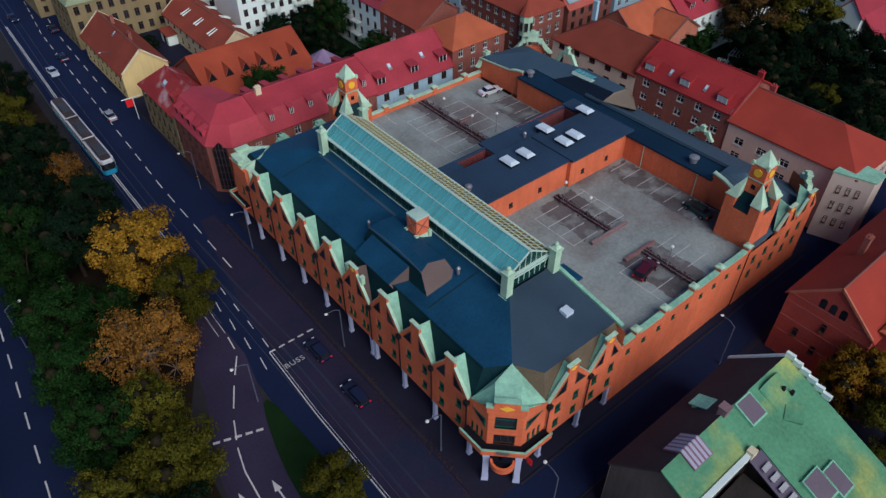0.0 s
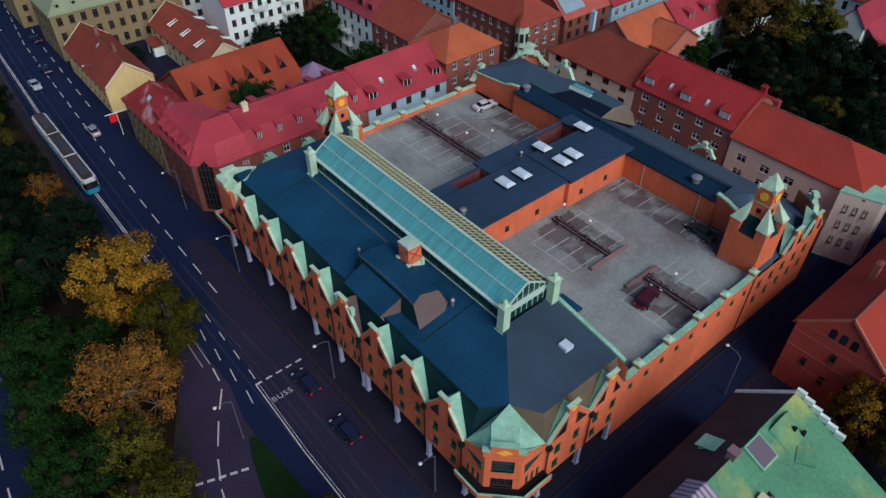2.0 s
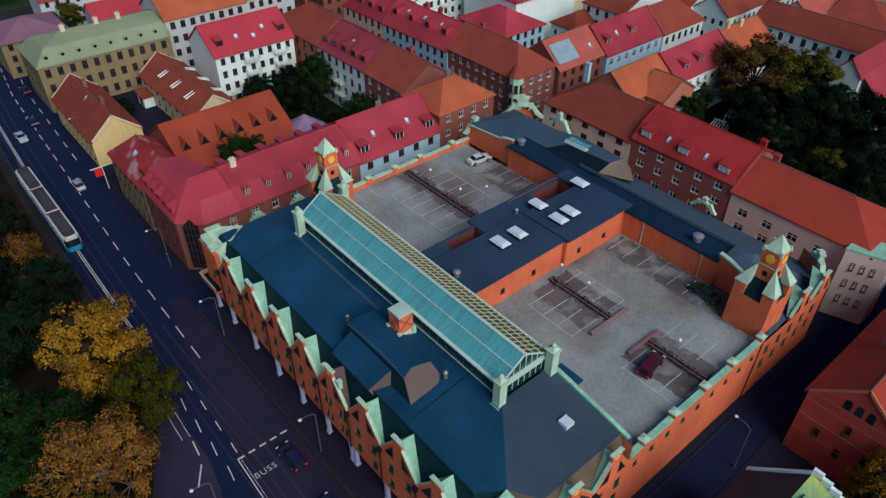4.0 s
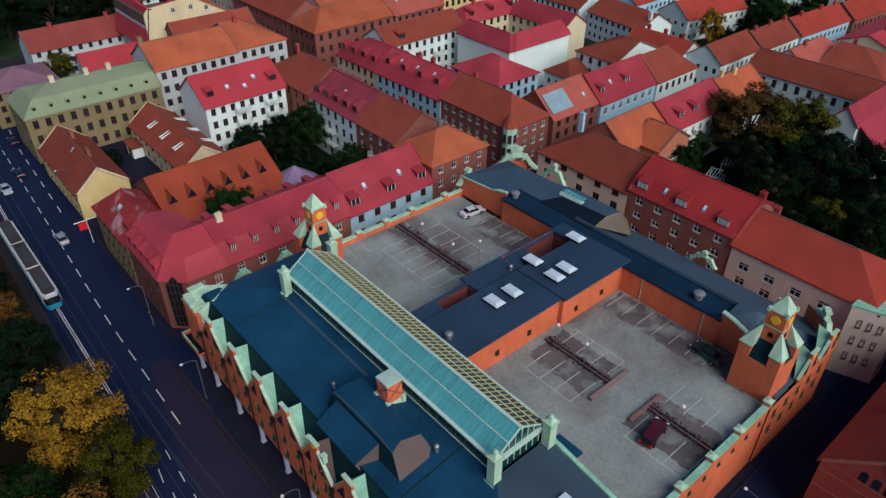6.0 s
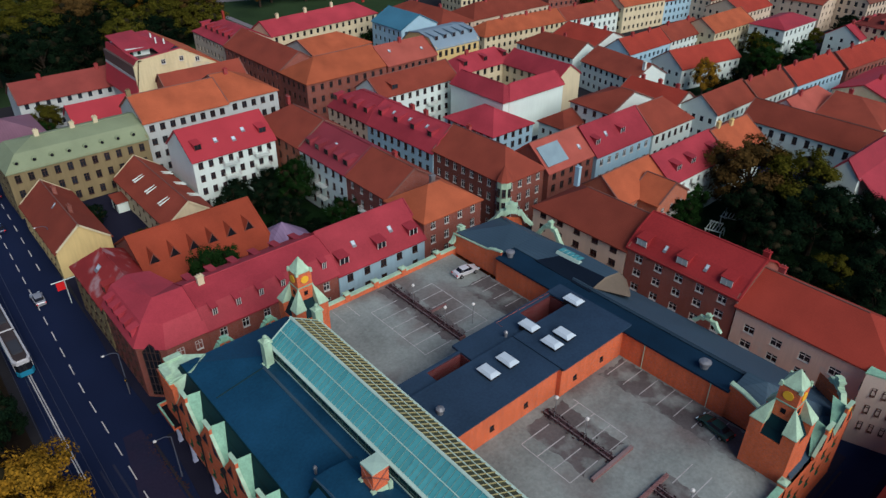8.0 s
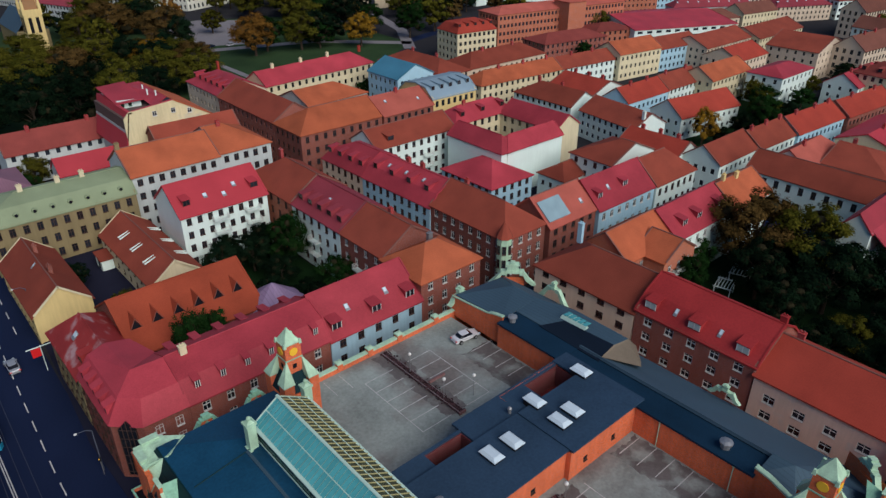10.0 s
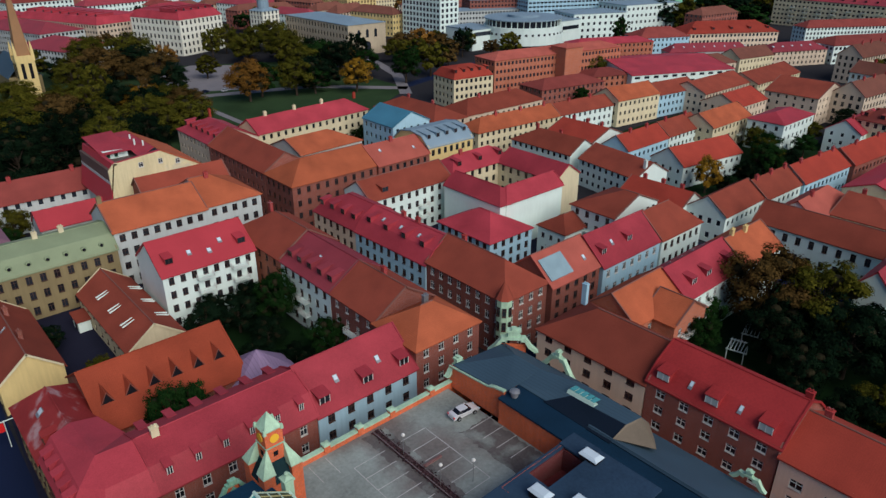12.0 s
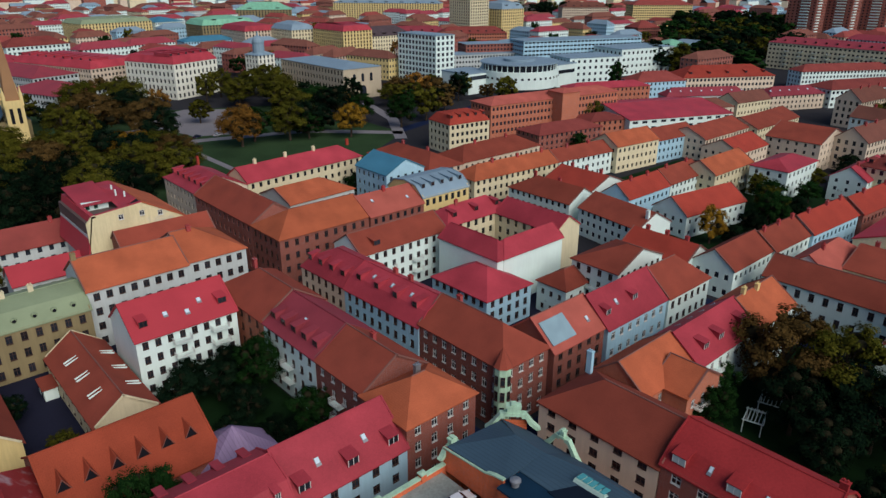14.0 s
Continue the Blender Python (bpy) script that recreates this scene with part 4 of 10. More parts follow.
for a, b in zip(ER_S[1:2] + [Vector(ER_S[1]).lerp(Vector(ER_N[1]), f) + Vector((0.25 * math.sin(f * 3.1416), 0, 0.1)) for f in (0.25, 0.5, 0.75)], [Vector(ER_S[1]).lerp(Vector(ER_N[1]), f) + Vector((0.25 * math.sin(f * 3.1416), 0, 0.1)) for f in (0.25, 0.5, 0.75)] + ER_N[1:2]):
    g.tube(a, b, 0.1, k=6)
hall_part("roof_roll", g, [GREYROOF], "pale lead roll")

# brick lantern with its pale cap
LX, LY, LH = 40.75, 54.3, 0.98
g = Geo()
g.box(LX - LH, LX + LH, LY - LH, LY + LH, 16.0, 19.7)
lant = hall_part("brick_lantern", g, [BRICK])
g = Geo()
for s0, s1 in (((-1, -1), (1, -1)), ((-1, -1), (-1, 1)), ((1, -1), (1, 1))):
    for za, zb in ((17.6, 19.5), (19.5, 17.6)):
        p0 = Vector((LX + s0[0] * (LH + 0.02), LY + s0[1] * (LH + 0.02), za))
        p1 = Vector((LX + s1[0] * (LH + 0.02), LY + s1[1] * (LH + 0.02), zb))
        g.tube(p0, p1, 0.09, k=4)
hall_part("cross_brace", g, [BRICK_B], "dark cross bracing", lant)
g = Geo()
g.prism([(LX - 1.04, LY - 1.04), (LX + 1.04, LY - 1.04), (LX + 1.04, LY + 1.04), (LX - 1.04, LY + 1.04)], 19.7, 19.95)
g.pyramid([(LX - 1.0, LY - 1.0), (LX + 1.0, LY - 1.0), (LX + 1.0, LY + 1.0), (LX - 1.0, LY + 1.0)], 19.95, (LX, LY, 20.05))
hall_part("lantern_cap", g, [mat("pale_green_copper", (0.40, 0.56, 0.46), 0.6, var=0.2)], "pale copper cap", lant)
g = Geo()
g.prism([(LX - 1.2, LY - 1.2), (LX + 1.2, LY - 1.2), (LX + 1.2, LY + 1.2), (LX - 1.2, LY + 1.2)], 16.5, 17.15, top=0.84)
for sx in (-1, 1):
    for sy in (-1, 1):
        g.box(LX + sx * 1.02 - 0.24, LX + sx * 1.02 + 0.24, LY + sy * 1.02 - 0.24, LY + sy * 1.02 + 0.24, 16.4, 17.5)
hall_part("lantern_foot", g, [COPPER_L], "pale copper feet", lant)

# glazed skylight along the ridge
S0, S1, SW_, SE_, SR, SZ, SRZ = 40.0, 80.0, 43.0, 50.2, 46.4, 18.1, 20.4
sk = Geo()
sk.box(SW_, SE_, S0, S1, 15.6, 16.05)
sky_base = hall_part("skylight_base", sk, [SLATE_S])
g = Geo()
g.box(SW_ - 0.35, SE_ + 0.25, S0 - 0.3, S1 + 0.3, SZ - 0.16, SZ + 0.02)
g.tube((SR, S0 - 0.2, SRZ), (SR, S1 + 0.2, SRZ), 0.2)
g.box(SW_ - 0.12, SW_ - 0.02, S0, S1, 15.98, 16.12)
n_bay = 54
b = Geo()
b.tube((SW_ - 0.05, 0, SZ + 0.04), (SR, 0, SRZ + 0.04), 0.024, k=4)
bar_mesh = b.mesh("glazing_bar", [SKYBAR_D])
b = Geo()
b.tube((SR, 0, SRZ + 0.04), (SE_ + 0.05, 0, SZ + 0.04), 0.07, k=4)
bar_mesh_e = b.mesh("glazing_bar", [mat("ochre_glazing_bar", (0.40, 0.37, 0.17), 0.7, var=0.3, bump=0)])
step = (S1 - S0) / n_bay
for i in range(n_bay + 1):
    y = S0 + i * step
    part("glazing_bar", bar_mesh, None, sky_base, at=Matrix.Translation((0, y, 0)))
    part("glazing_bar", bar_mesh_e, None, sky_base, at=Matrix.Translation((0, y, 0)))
for f, sx in ((0.5, SW_), (0.33, SE_), (0.66, SE_)):
    x, z = sx + (SR - sx) * f, SZ + (SRZ - SZ) * f + 0.06
    g.tube((x, S0, z), (x, S1, z), 0.07, k=4)
for y, s in ((S0, -1), (S1, 1)):
    for i in range(9):
        x = SW_ + (SE_ - SW_) * i / 8
        zt = SZ + (SRZ - SZ) * (1 - abs(x - SR) / (SR - SW_ if x < SR else SE_ - SR))
        g.tube((x, y + s * 0.02, 16.0), (x, y + s * 0.02, zt), 0.05, k=4)
    for a, b in (((SW_, y, SZ), (SR, y, SRZ)), ((SR, y, SRZ), (SE_, y, SZ)), ((SW_, y, 17.3), (SE_, y, 17.3))):
        g.tube(a, b, 0.12, k=4)
hall_part("skylight_frame", g, [SKYBAR], "pale green skylight frame", sky_base)
for i in range(28):
    y = S0 + (S1 - S0) * i / 27
    g = Geo()
    g.tube((SW_ - 0.02, y, 16.0), (SW_ - 0.02, y, SZ), 0.03, k=4)
    g.tube((SE_ + 0.02, y, 16.0), (SE_ + 0.02, y, SZ), 0.05, k=4)
    hall_part("side_mullion", g, [SKYBAR_S], parent=sky_base)
g = Geo()
g.box(SW_ + 0.05, SE_ - 0.05, S0 + 0.05, S1 - 0.05, 16.05, SZ - 0.16)
for y, d in ((S0 + 0.05, 0.05), (S1 - 0.05, -0.05)):
    g.plate([(SW_ + 0.1, y, SZ), (SE_ - 0.1, y, SZ), (SR, y, SRZ - 0.08)], (0, d, 0))
hall_part("side_glazing", g, [mat("dark_green_glass", (0.012, 0.05, 0.04), 0.12, var=0.3, bump=0, spec=0.6)], "dark green side glazing", sky_base)


def pane_mesh(name, a, b, material):
    g = Geo()
    g.slab([(a[0], 0.04, a[1]), (b[0], 0.04, b[1]), (b[0], step - 0.04, b[1]), (a[0], step - 0.04, a[1])], 0.03)
    return g.mesh(name, [material])


lerp2 = lambda f, sx: (sx + (SR - sx) * f, SZ + (SRZ - SZ) * f)
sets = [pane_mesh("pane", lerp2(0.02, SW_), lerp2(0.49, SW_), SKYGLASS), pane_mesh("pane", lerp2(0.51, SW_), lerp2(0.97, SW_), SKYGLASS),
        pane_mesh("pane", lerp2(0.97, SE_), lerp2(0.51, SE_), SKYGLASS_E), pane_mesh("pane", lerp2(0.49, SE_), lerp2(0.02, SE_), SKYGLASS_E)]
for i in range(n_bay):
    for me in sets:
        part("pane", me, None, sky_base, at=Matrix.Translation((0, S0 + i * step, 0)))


def pilaster(x, y, z0, z1):
    g = Geo()
    g.box(x - 0.7, x + 0.7, y - 0.7, y + 0.7, z0, z0 + 0.6)
    g.box(x - 0.52, x + 0.52, y - 0.52, y + 0.52, z0 + 0.6, z1 - 0.7)
    g.box(x - 0.66, x + 0.66, y - 0.66, y + 0.66, z1 - 0.7, z1 - 0.45)
    g.prism([(x - 0.52, y - 0.52), (x + 0.52, y - 0.52), (x + 0.52, y + 0.52), (x - 0.52, y + 0.52)], z1 - 0.45, z1 - 0.1, top=0.4)
    g.ball((x, y, z1 + 0.1), 0.3)
    hall_part("copper_post", g, [COPPER_L], "pale copper corner post with a ball")


for x, y in ((SW_ - 0.5, S0 - 0.4), (SE_ - 0.3, S0 - 0.9), (SW_ - 0.9, S1 - 0.9), (SE_ + 0.3, S1 + 0.6)):
    pilaster(x, y, 15.2, 20.0)

# parking deck, its outer walls and parapets
g = Geo()
g.box(50.6, 83.2, FY + 0.4, NY - 0.3, DZ - 0.6, DZ)
deck = hall_part("parking_deck", g, [DECK], "worn grey concrete parking deck")
g = Geo()
facade(g, (50.6, FY + 0.2, 0), (1, 0, 0), 78.2 - 50.6, 0, 11.0, [2, 5, 8, 11, 14, 17, 20, 23, 26], [8.4], 0.8, [0.7])
g.face((50.6, FY + 0.55, DZ), (78.2, FY + 0.55, DZ), (78.2, FY + 0.55, 11.0), (50.6, FY + 0.55, 11.0))
g.face((50.6, FY + 0.2, 11.0), (78.2, FY + 0.2, 11.0), (78.2, FY + 0.55, 11.0), (50.6, FY + 0.55, 11.0))
hall_part("south_wall", g, [BRICK], "orange-red brick wall")
for c in (2, 5, 8, 11, 14, 17, 20, 23, 26):
    put_window(HALL, Vector((50.6 + c, FY + 0.2, 8.4)) - HALL_AT, (1, 0, 0), 0.8, 0.7, GREENFRAME, True, (0, 0))
g = Geo()
g.box(51.0, 78.2, FY, FY + 0.75, 11.0, 11.3)
hall_part("parapet_coping", g, [COPPER], "green copper parapet coping")
g = Geo()
facade(g, (EX, NY, 0), (-1, 0, 0), EX - 50.6, 0, DZ - 0.5, [3, 7, 11, 15, 19, 23, 27, 31, 35, 39, 43], [4, 7], 1.0, [1.2, 1.2])
g.box(55.5, 84.0, NY - 0.45, NY, DZ - 0.5, 11.1)
hall_part("north_wall", g, [BRICK], "orange-red brick parapet wall")
g = Geo()
g.box(55.5, 84.0, NY - 0.6, NY + 0.12, 11.1, 11.35)
hall_part("parapet_coping", g, [COPPER_L], "pale parapet coping")
for x, y in [(53.6, FY + 0.4), (59.2, FY + 0.4), (65.2, FY + 0.4), (71.0, FY + 0.4), (77.6, FY + 0.4), (61.2, NY - 0.3), (66.7, NY - 0.3), (72.3, NY - 0.3), (79.8, NY - 0.3)]:
    g = Geo()
    g.box(x - 0.45, x + 0.45, y - 0.42, y + 0.42, 10.8, 11.75)
    pd = hall_part("pedestal", g, [BRICK])
    g = Geo()
    g.box(x - 0.55, x + 0.55, y - 0.52, y + 0.52, 11.75, 11.95)
    g.pyramid([(x - 0.5, y - 0.48), (x + 0.5, y - 0.48), (x + 0.5, y + 0.48), (x - 0.5, y + 0.48)], 11.95, (x, y, 12.15))
    hall_part("pedestal_cap", g, [COPPER_L], "pale copper cap", pd)

# the wing between the two decks
MZ = 14.7
g = Geo()
facade(g, (52.0, 55.2, DZ), (1, 0, 0), 18.2, DZ, MZ, [6.5, 12.5], [11.6], 0.8, [0.8])
facade(g, (70.2, 54.5, DZ), (1, 0, 0), 13.0, DZ, MZ, [3.0, 8.6], [11.6], 0.8, [0.8])
g.face((70.2, 55.2, DZ), (70.2, 54.5, DZ), (70.2, 54.5, MZ), (70.2, 55.2, MZ))
facade(g, (84.0, 67.2, DZ), (-1, 0, 0), 13.0, DZ, MZ, [], [], 1, [])
facade(g, (71.0, 66.0, DZ), (-1, 0, 0), 19.0, DZ, MZ - 1.2, [], [], 1, [])
g.face((71.0, 67.2, DZ), (71.0, 66.0, DZ), (71.0, 66.0, MZ), (71.0, 67.2, MZ))
hall_part("middle_wing_wall", g, [BRICK], "sunlit orange-red brick wall")
for x, y in ((58.5, 55.2), (64.5, 55.2), (73.2, 54.5), (78.8, 54.5)):
    put_window(HALL, Vector((x, y, 11.6)) - HALL_AT, (1, 0, 0), 0.8, 0.8, BROWNFRAME, True, (0, 0))
for bx in ((51.5, 70.2, 54.9, 63.4, MZ, MZ + 0.25), (70.2, 84.5, 54.2, 63.2, MZ + 0.15, MZ + 0.45), (51.5, 57.0, 63.4, 66.3, MZ - 0.4, MZ - 0.1),
           (63.0, 75.2, 63.4, 67.6, MZ - 0.4, MZ - 0.05), (82.0, 85.0, 63.2, 67.6, MZ - 0.2, MZ + 0.1), (57.0, 63.0, 65.9, 66.3, MZ - 0.4, MZ - 0.1), (75.2, 82.0, 66.9, 67.6, MZ - 0.4, MZ - 0.05)):
    g = Geo()
    g.box(*bx)
    hall_part("middle_wing_roof", g, [mat("grey_felt", (0.028, 0.052, 0.090), 0.6, var=0.45, scale=0.4, fine=3.0, bump=0.25)], "dark blue-grey felt roof")
# light wells: a darkened brick carries the shade inside them
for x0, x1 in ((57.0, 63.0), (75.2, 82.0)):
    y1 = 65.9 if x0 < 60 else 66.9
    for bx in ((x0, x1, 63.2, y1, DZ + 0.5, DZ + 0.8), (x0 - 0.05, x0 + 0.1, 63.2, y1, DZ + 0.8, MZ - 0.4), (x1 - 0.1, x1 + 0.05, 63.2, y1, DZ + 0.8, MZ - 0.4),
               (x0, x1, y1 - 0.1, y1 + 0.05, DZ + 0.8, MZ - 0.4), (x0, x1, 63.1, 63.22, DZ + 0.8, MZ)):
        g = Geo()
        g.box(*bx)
        hall_part("light_well_wall", g, [mat("shaded_brick", (0.13, 0.022, 0.022), 0.9, var=0.3, brick=True)], "red brick light well wall, its shade painted in")
for x, y in ((62.5, 60.1), (65.9, 60.1), (72.7, 58.5), (75.4, 58.7), (73.1, 63.0), (82.4, 62.9)):
    g = Geo()
    z0 = MZ + (0.4 if x > 70.2 else 0.2)
    g.box(x - 0.75, x + 0.75, y - 1.2, y + 1.2, z0 - 0.5, z0 + 0.5)
    dm = hall_part("rooflight", g, [BLACKMETAL], "black rooflight kerb")
    g = Geo()
    lid = [(x - 0.88, y - 1.35), (x + 0.88, y - 1.35), (x + 0.88, y + 1.35), (x - 0.88, y + 1.35)]
    g.prism(lid, z0 + 0.5, z0 + 0.58)
    g.face((x - 0.88, y - 1.35, z0 + 0.58), (x + 0.88, y - 1.35, z0 + 0.58), (x + 0.55, y - 0.85, z0 + 0.88), (x - 0.55, y - 0.85, z0 + 0.88))
    g.face((x + 0.88, y - 1.35, z0 + 0.58), (x + 0.88, y + 1.35, z0 + 0.58), (x + 0.55, y + 1.1, z0 + 0.88), (x + 0.55, y - 0.85, z0 + 0.88))
    g.face((x + 0.88, y + 1.35, z0 + 0.58), (x - 0.88, y + 1.35, z0 + 0.58), (x - 0.55, y + 1.1, z0 + 0.88), (x + 0.55, y + 1.1, z0 + 0.88))
    g.face((x - 0.88, y + 1.35, z0 + 0.58), (x - 0.88, y - 1.35, z0 + 0.58), (x - 0.55, y - 0.85, z0 + 0.88), (x - 0.55, y + 1.1, z0 + 0.88))
    g.face((x - 0.55, y - 0.85, z0 + 0.88), (x + 0.55, y - 0.85, z0 + 0.88), (x + 0.55, y + 1.1, z0 + 0.88), (x - 0.55, y + 1.1, z0 + 0.88))
    hall_part("rooflight_dome", g, [DOME], "white plastic dome", dm)


def vent(x, y, z, r=0.55):
    g = Geo()
    g.tube((x, y, z - 0.2), (x, y, z + 0.5), r * 0.7, k=10)
    g.tube((x, y, z + 0.5), (x, y, z + 0.75), r, r, k=10)
    g.tube((x, y, z + 0.75), (x, y, z + 0.95), r, r * 0.4, k=10)
    hall_part("roof_vent", g, [STEEL], "round galvanised roof vent")


vent(53.4, 58.9, MZ + 0.3)
vent(84.6, 43.0, 15.0, 0.8)
vent(84.7, 77.9, 15.1, 0.75)
vent(69.8, 64.2, MZ, 0.3)
vent(40.4, 45.9, 16.1, 0.3)
vent(37.4, 60.6, 15.6, 0.22)

# east wing
g = Geo()
facade(g, (83.2, 54.5, DZ), (0, -1, 0), 54.5 - 38.6, DZ, 14.6, [], [], 1, [])
hall_part("east_wing_wall", g, [BRICK], "orange-red brick wall")
g = Geo()
facade(g, (83.2, 79.4, DZ), (0, -1, 0), 79.4 - 67.2, DZ, 14.6, [], [], 1, [])
hall_part("east_wing_wall", g, [BRICK], "orange-red brick wall")
g = Geo()
facade(g, (84.0, NY, DZ), (0, -1, 0), NY - 79.4, DZ, 14.2, [], [], 1, [])
hall_part("east_wing_wall", g, [BRICK], "orange-red brick wall")
g = Geo()
facade(g, (EX, 33.5, 0), (0, 1, 0), NY - 33.5 - 3.0, 0, 9.55, [2 + 4 * i for i in range(13)], [1.4, 4.4, 7.2], 1.1, [1.5, 1.3, 1.2])
facade(g, (78.2, FY + 0.05, 0), (1, 0, 0), 95.2 - 78.2, 0, EAVE, [2 + 3 * i for i in range(5)], [4.8, 7.6], 1.0, [1.3, 1.3])
facade(g, (95.2, FY, 0), Vector((EX - 95.2, 5.7, 0)).normalized(), 6.35, 0, 12.6, [3.1], [4.8, 7.6, 10.2], 2.2, [1.4, 1.4, 1.3])
facade(g, (EX, NY - 3.0, 0), Vector((-3.0, 3.0, 0)).normalized(), 4.24, 0, 13.2, [2.1], [4.8, 7.6, 10.2], 1.8, [1.4, 1.4, 1.3])
hall_part("east_wing_wall", g, [BRICK], "orange-red brick wall")
for c in range(5):
    for r in (4.8, 7.6):
        put_window(HALL, Vector((80.2 + 3 * c, FY + 0.05, r)) - HALL_AT, (1, 0, 0), 1.0, 1.3, GREENFRAME, True, (0, 1))
g = Geo()
g.slab([(82.9, 38.6, 14.7), (87.3, 38.6, 14.8), (87.3, 67.0, 14.8), (82.9, 67.0, 14.7)], 0.3)
g.slab([(82.9, 66.9, 14.7), (87.2, 66.9, 14.9), (87.2, 79.4, 14.9), (82.9, 79.4, 14.7)], 0.3)
hall_part("east_wing_roof", g, [mat("navy_felt", (0.008, 0.026, 0.052), 0.6, var=0.5, scale=0.5)], "dark navy flat roof strip")
g = Geo()
g.slab([(86.6, 63.2, 14.9), (90.2, 63.3, 15.9), (90.0, 72.2, 15.6), (86.8, 74.4, 15.0)], 0.2)
hall_part("east_wing_slope", g, [mat("black_felt_slope", (0.006, 0.012, 0.024), 0.7, var=0.3)], "near-black felt slope")
g = Geo()
g.slab([(87.2, 36.0, 15.3), (EX + 0.2, 33.0, 10.0), (EX + 0.2, 67.0, 10.0), (87.2, 67.0, 15.3)], 0.4)
g.slab([(87.2, 36.0, 15.5), (84.0, 35.0, 12.5), (80.0, FY + 0.4, EAVE), (95.2, FY + 0.4, EAVE), (EX, 33.2, 9.9)], 0.05)
g.slab([(83.6, 38.6, 14.9), (87.3, 38.6, 15.45), (87.3, 36.0, 15.5), (83.6, 34.0, 13.8)], 0.2)
g.slab([(90.2, 63.3, 15.9), (93.0, 62.8, 15.9), (93.4, 72.0, 15.7), (90.0, 72.2, 15.6)], 0.2)
g.slab([(87.1, 74.0, 15.0), (90.0, 72.2, 15.6), (93.4, 72.0, 15.7), (92.0, 79.4, 15.3), (87.1, 79.4, 15.0)], 0.05)
g.slab([(93.0, 62.8, 15.9), (96.8, 63.6, 12.4), (EX + 0.2, 66.0, 11.6), (EX + 0.2, 79.4, 11.6), (92.0, 79.4, 15.3), (93.4, 72.0, 15.7)], 0.05)
hall_part("outer_roof", g, [GREYROOF], "grey sheet roof slopes")
g = Geo()
g.slab([(84.0, 79.4, 15.0), (92.0, 79.4, 15.3), (92.0, 84.5, 15.3), (84.0, NY - 0.6, 14.3)], 0.2)
g.slab([(92.0, 79.4, 15.3), (EX + 0.1, 79.4, 11.6), (EX + 0.1, NY - 3.0, 11.4), (95.0, NY - 0.6, 13.6), (92.0, 84.5, 15.3)][0:5], 0.05)
g.slab([(84.0, NY - 0.6, 14.3), (92.0, 84.5, 15.3), (95.0, NY - 0.6, 13.4)], 0.2)
hall_part("corner_roof", g, [GREYROOF], "grey sheet hip roof")
# brown hipped end and its glazed lantern
g = Geo()
g.slab([(87.3, 63.2, 15.3), (90.8, 58.9, 14.35), (93.0, 62.8, 15.88), (90.2, 63.3, 15.88)], 0.1)
g.slab([(90.8, 58.9, 14.35), (95.4, 61.6, 11.3), (96.8, 63.6, 12.4), (93.0, 62.8, 15.88)], 0.1)
hall_part("roof_end", g, [TAN], "tan sheet-metal hipped roof end")
g = Geo()
g.slab([(90.3, 68.4, 16.15), (92.0, 68.4, 15.3), (92.0, 73.0, 15.9), (90.3, 73.0, 16.05)], 0.5)
rl = hall_part("rooflight", g, [SKYBAR], "glazed rooflight with pale bars")
g = Geo()
for i in range(5):
    y = 68.6 + i * 0.88
    g.slab([(90.45, y, 16.22), (91.85, y, 16.09), (91.85, y + 0.72, 16.07), (90.45, y + 0.72, 16.2)], 0.04)
hall_part("rooflight_glazing", g, [SKYGLASS], parent=rl)
# wall of the north-east corner over the deck, with its curved coping
g = Geo()
g.plate([(83.9, 79.2, 14.2), (83.9, 79.2, 15.3), (83.9, 81.0, 15.0), (83.9, 82.5, 14.5), (83.9, NY, 13.8), (83.9, NY, DZ), (83.9, 79.2, DZ)], (0.35, 0, 0))
hall_part("corner_wall", g, [BRICK], "orange-red brick corner wall")
g = Geo()
for a, b in (((79.2, 15.3), (81.0, 15.0)), ((81.0, 15.0), (82.5, 14.5)), ((82.5, 14.5), (NY, 13.8))):
    g.slab([(83.75, a[0], a[1] + 0.22), (84.35, a[0], a[1] + 0.22), (84.35, b[0], b[1] + 0.22), (83.75, b[0], b[1] + 0.22)], 0.22)
hall_part("corner_coping", g, [COPPER_L], "pale copper coping")
for y in (50.85, 41.0):
    g = Geo()
    g.tube((83.1, y, DZ), (83.1, y, 14.3), 0.06)
    g.box(83.0, 83.2, y - 0.14, y + 0.14, 14.2, 14.5)
    hall_part("downpipe", g, [COPPER_L], "pale downpipe on the court wall")
# same at the south court
g = Geo()
g.plate([(83.4, 38.8, 14.6), (83.4, 38.8, 15.6), (83.4, 37.0, 15.2), (83.4, 34.0, 13.9), (83.4, 34.0, DZ), (83.4, 38.8, DZ)], (0.35, 0, 0))
hall_part("corner_wall", g, [BRICK], "orange-red brick corner wall")
g = Geo()
for a, b in (((38.8, 15.6), (37.0, 15.2)), ((37.0, 15.2), (34.0, 13.9))):
    g.slab([(83.2, b[0], b[1] + 0.22), (83.9, b[0], b[1] + 0.22), (83.9, a[0], a[1] + 0.22), (83.2, a[0], a[1] + 0.22)], 0.22)
hall_part("corner_coping", g, [COPPER_L], "pale copper coping")


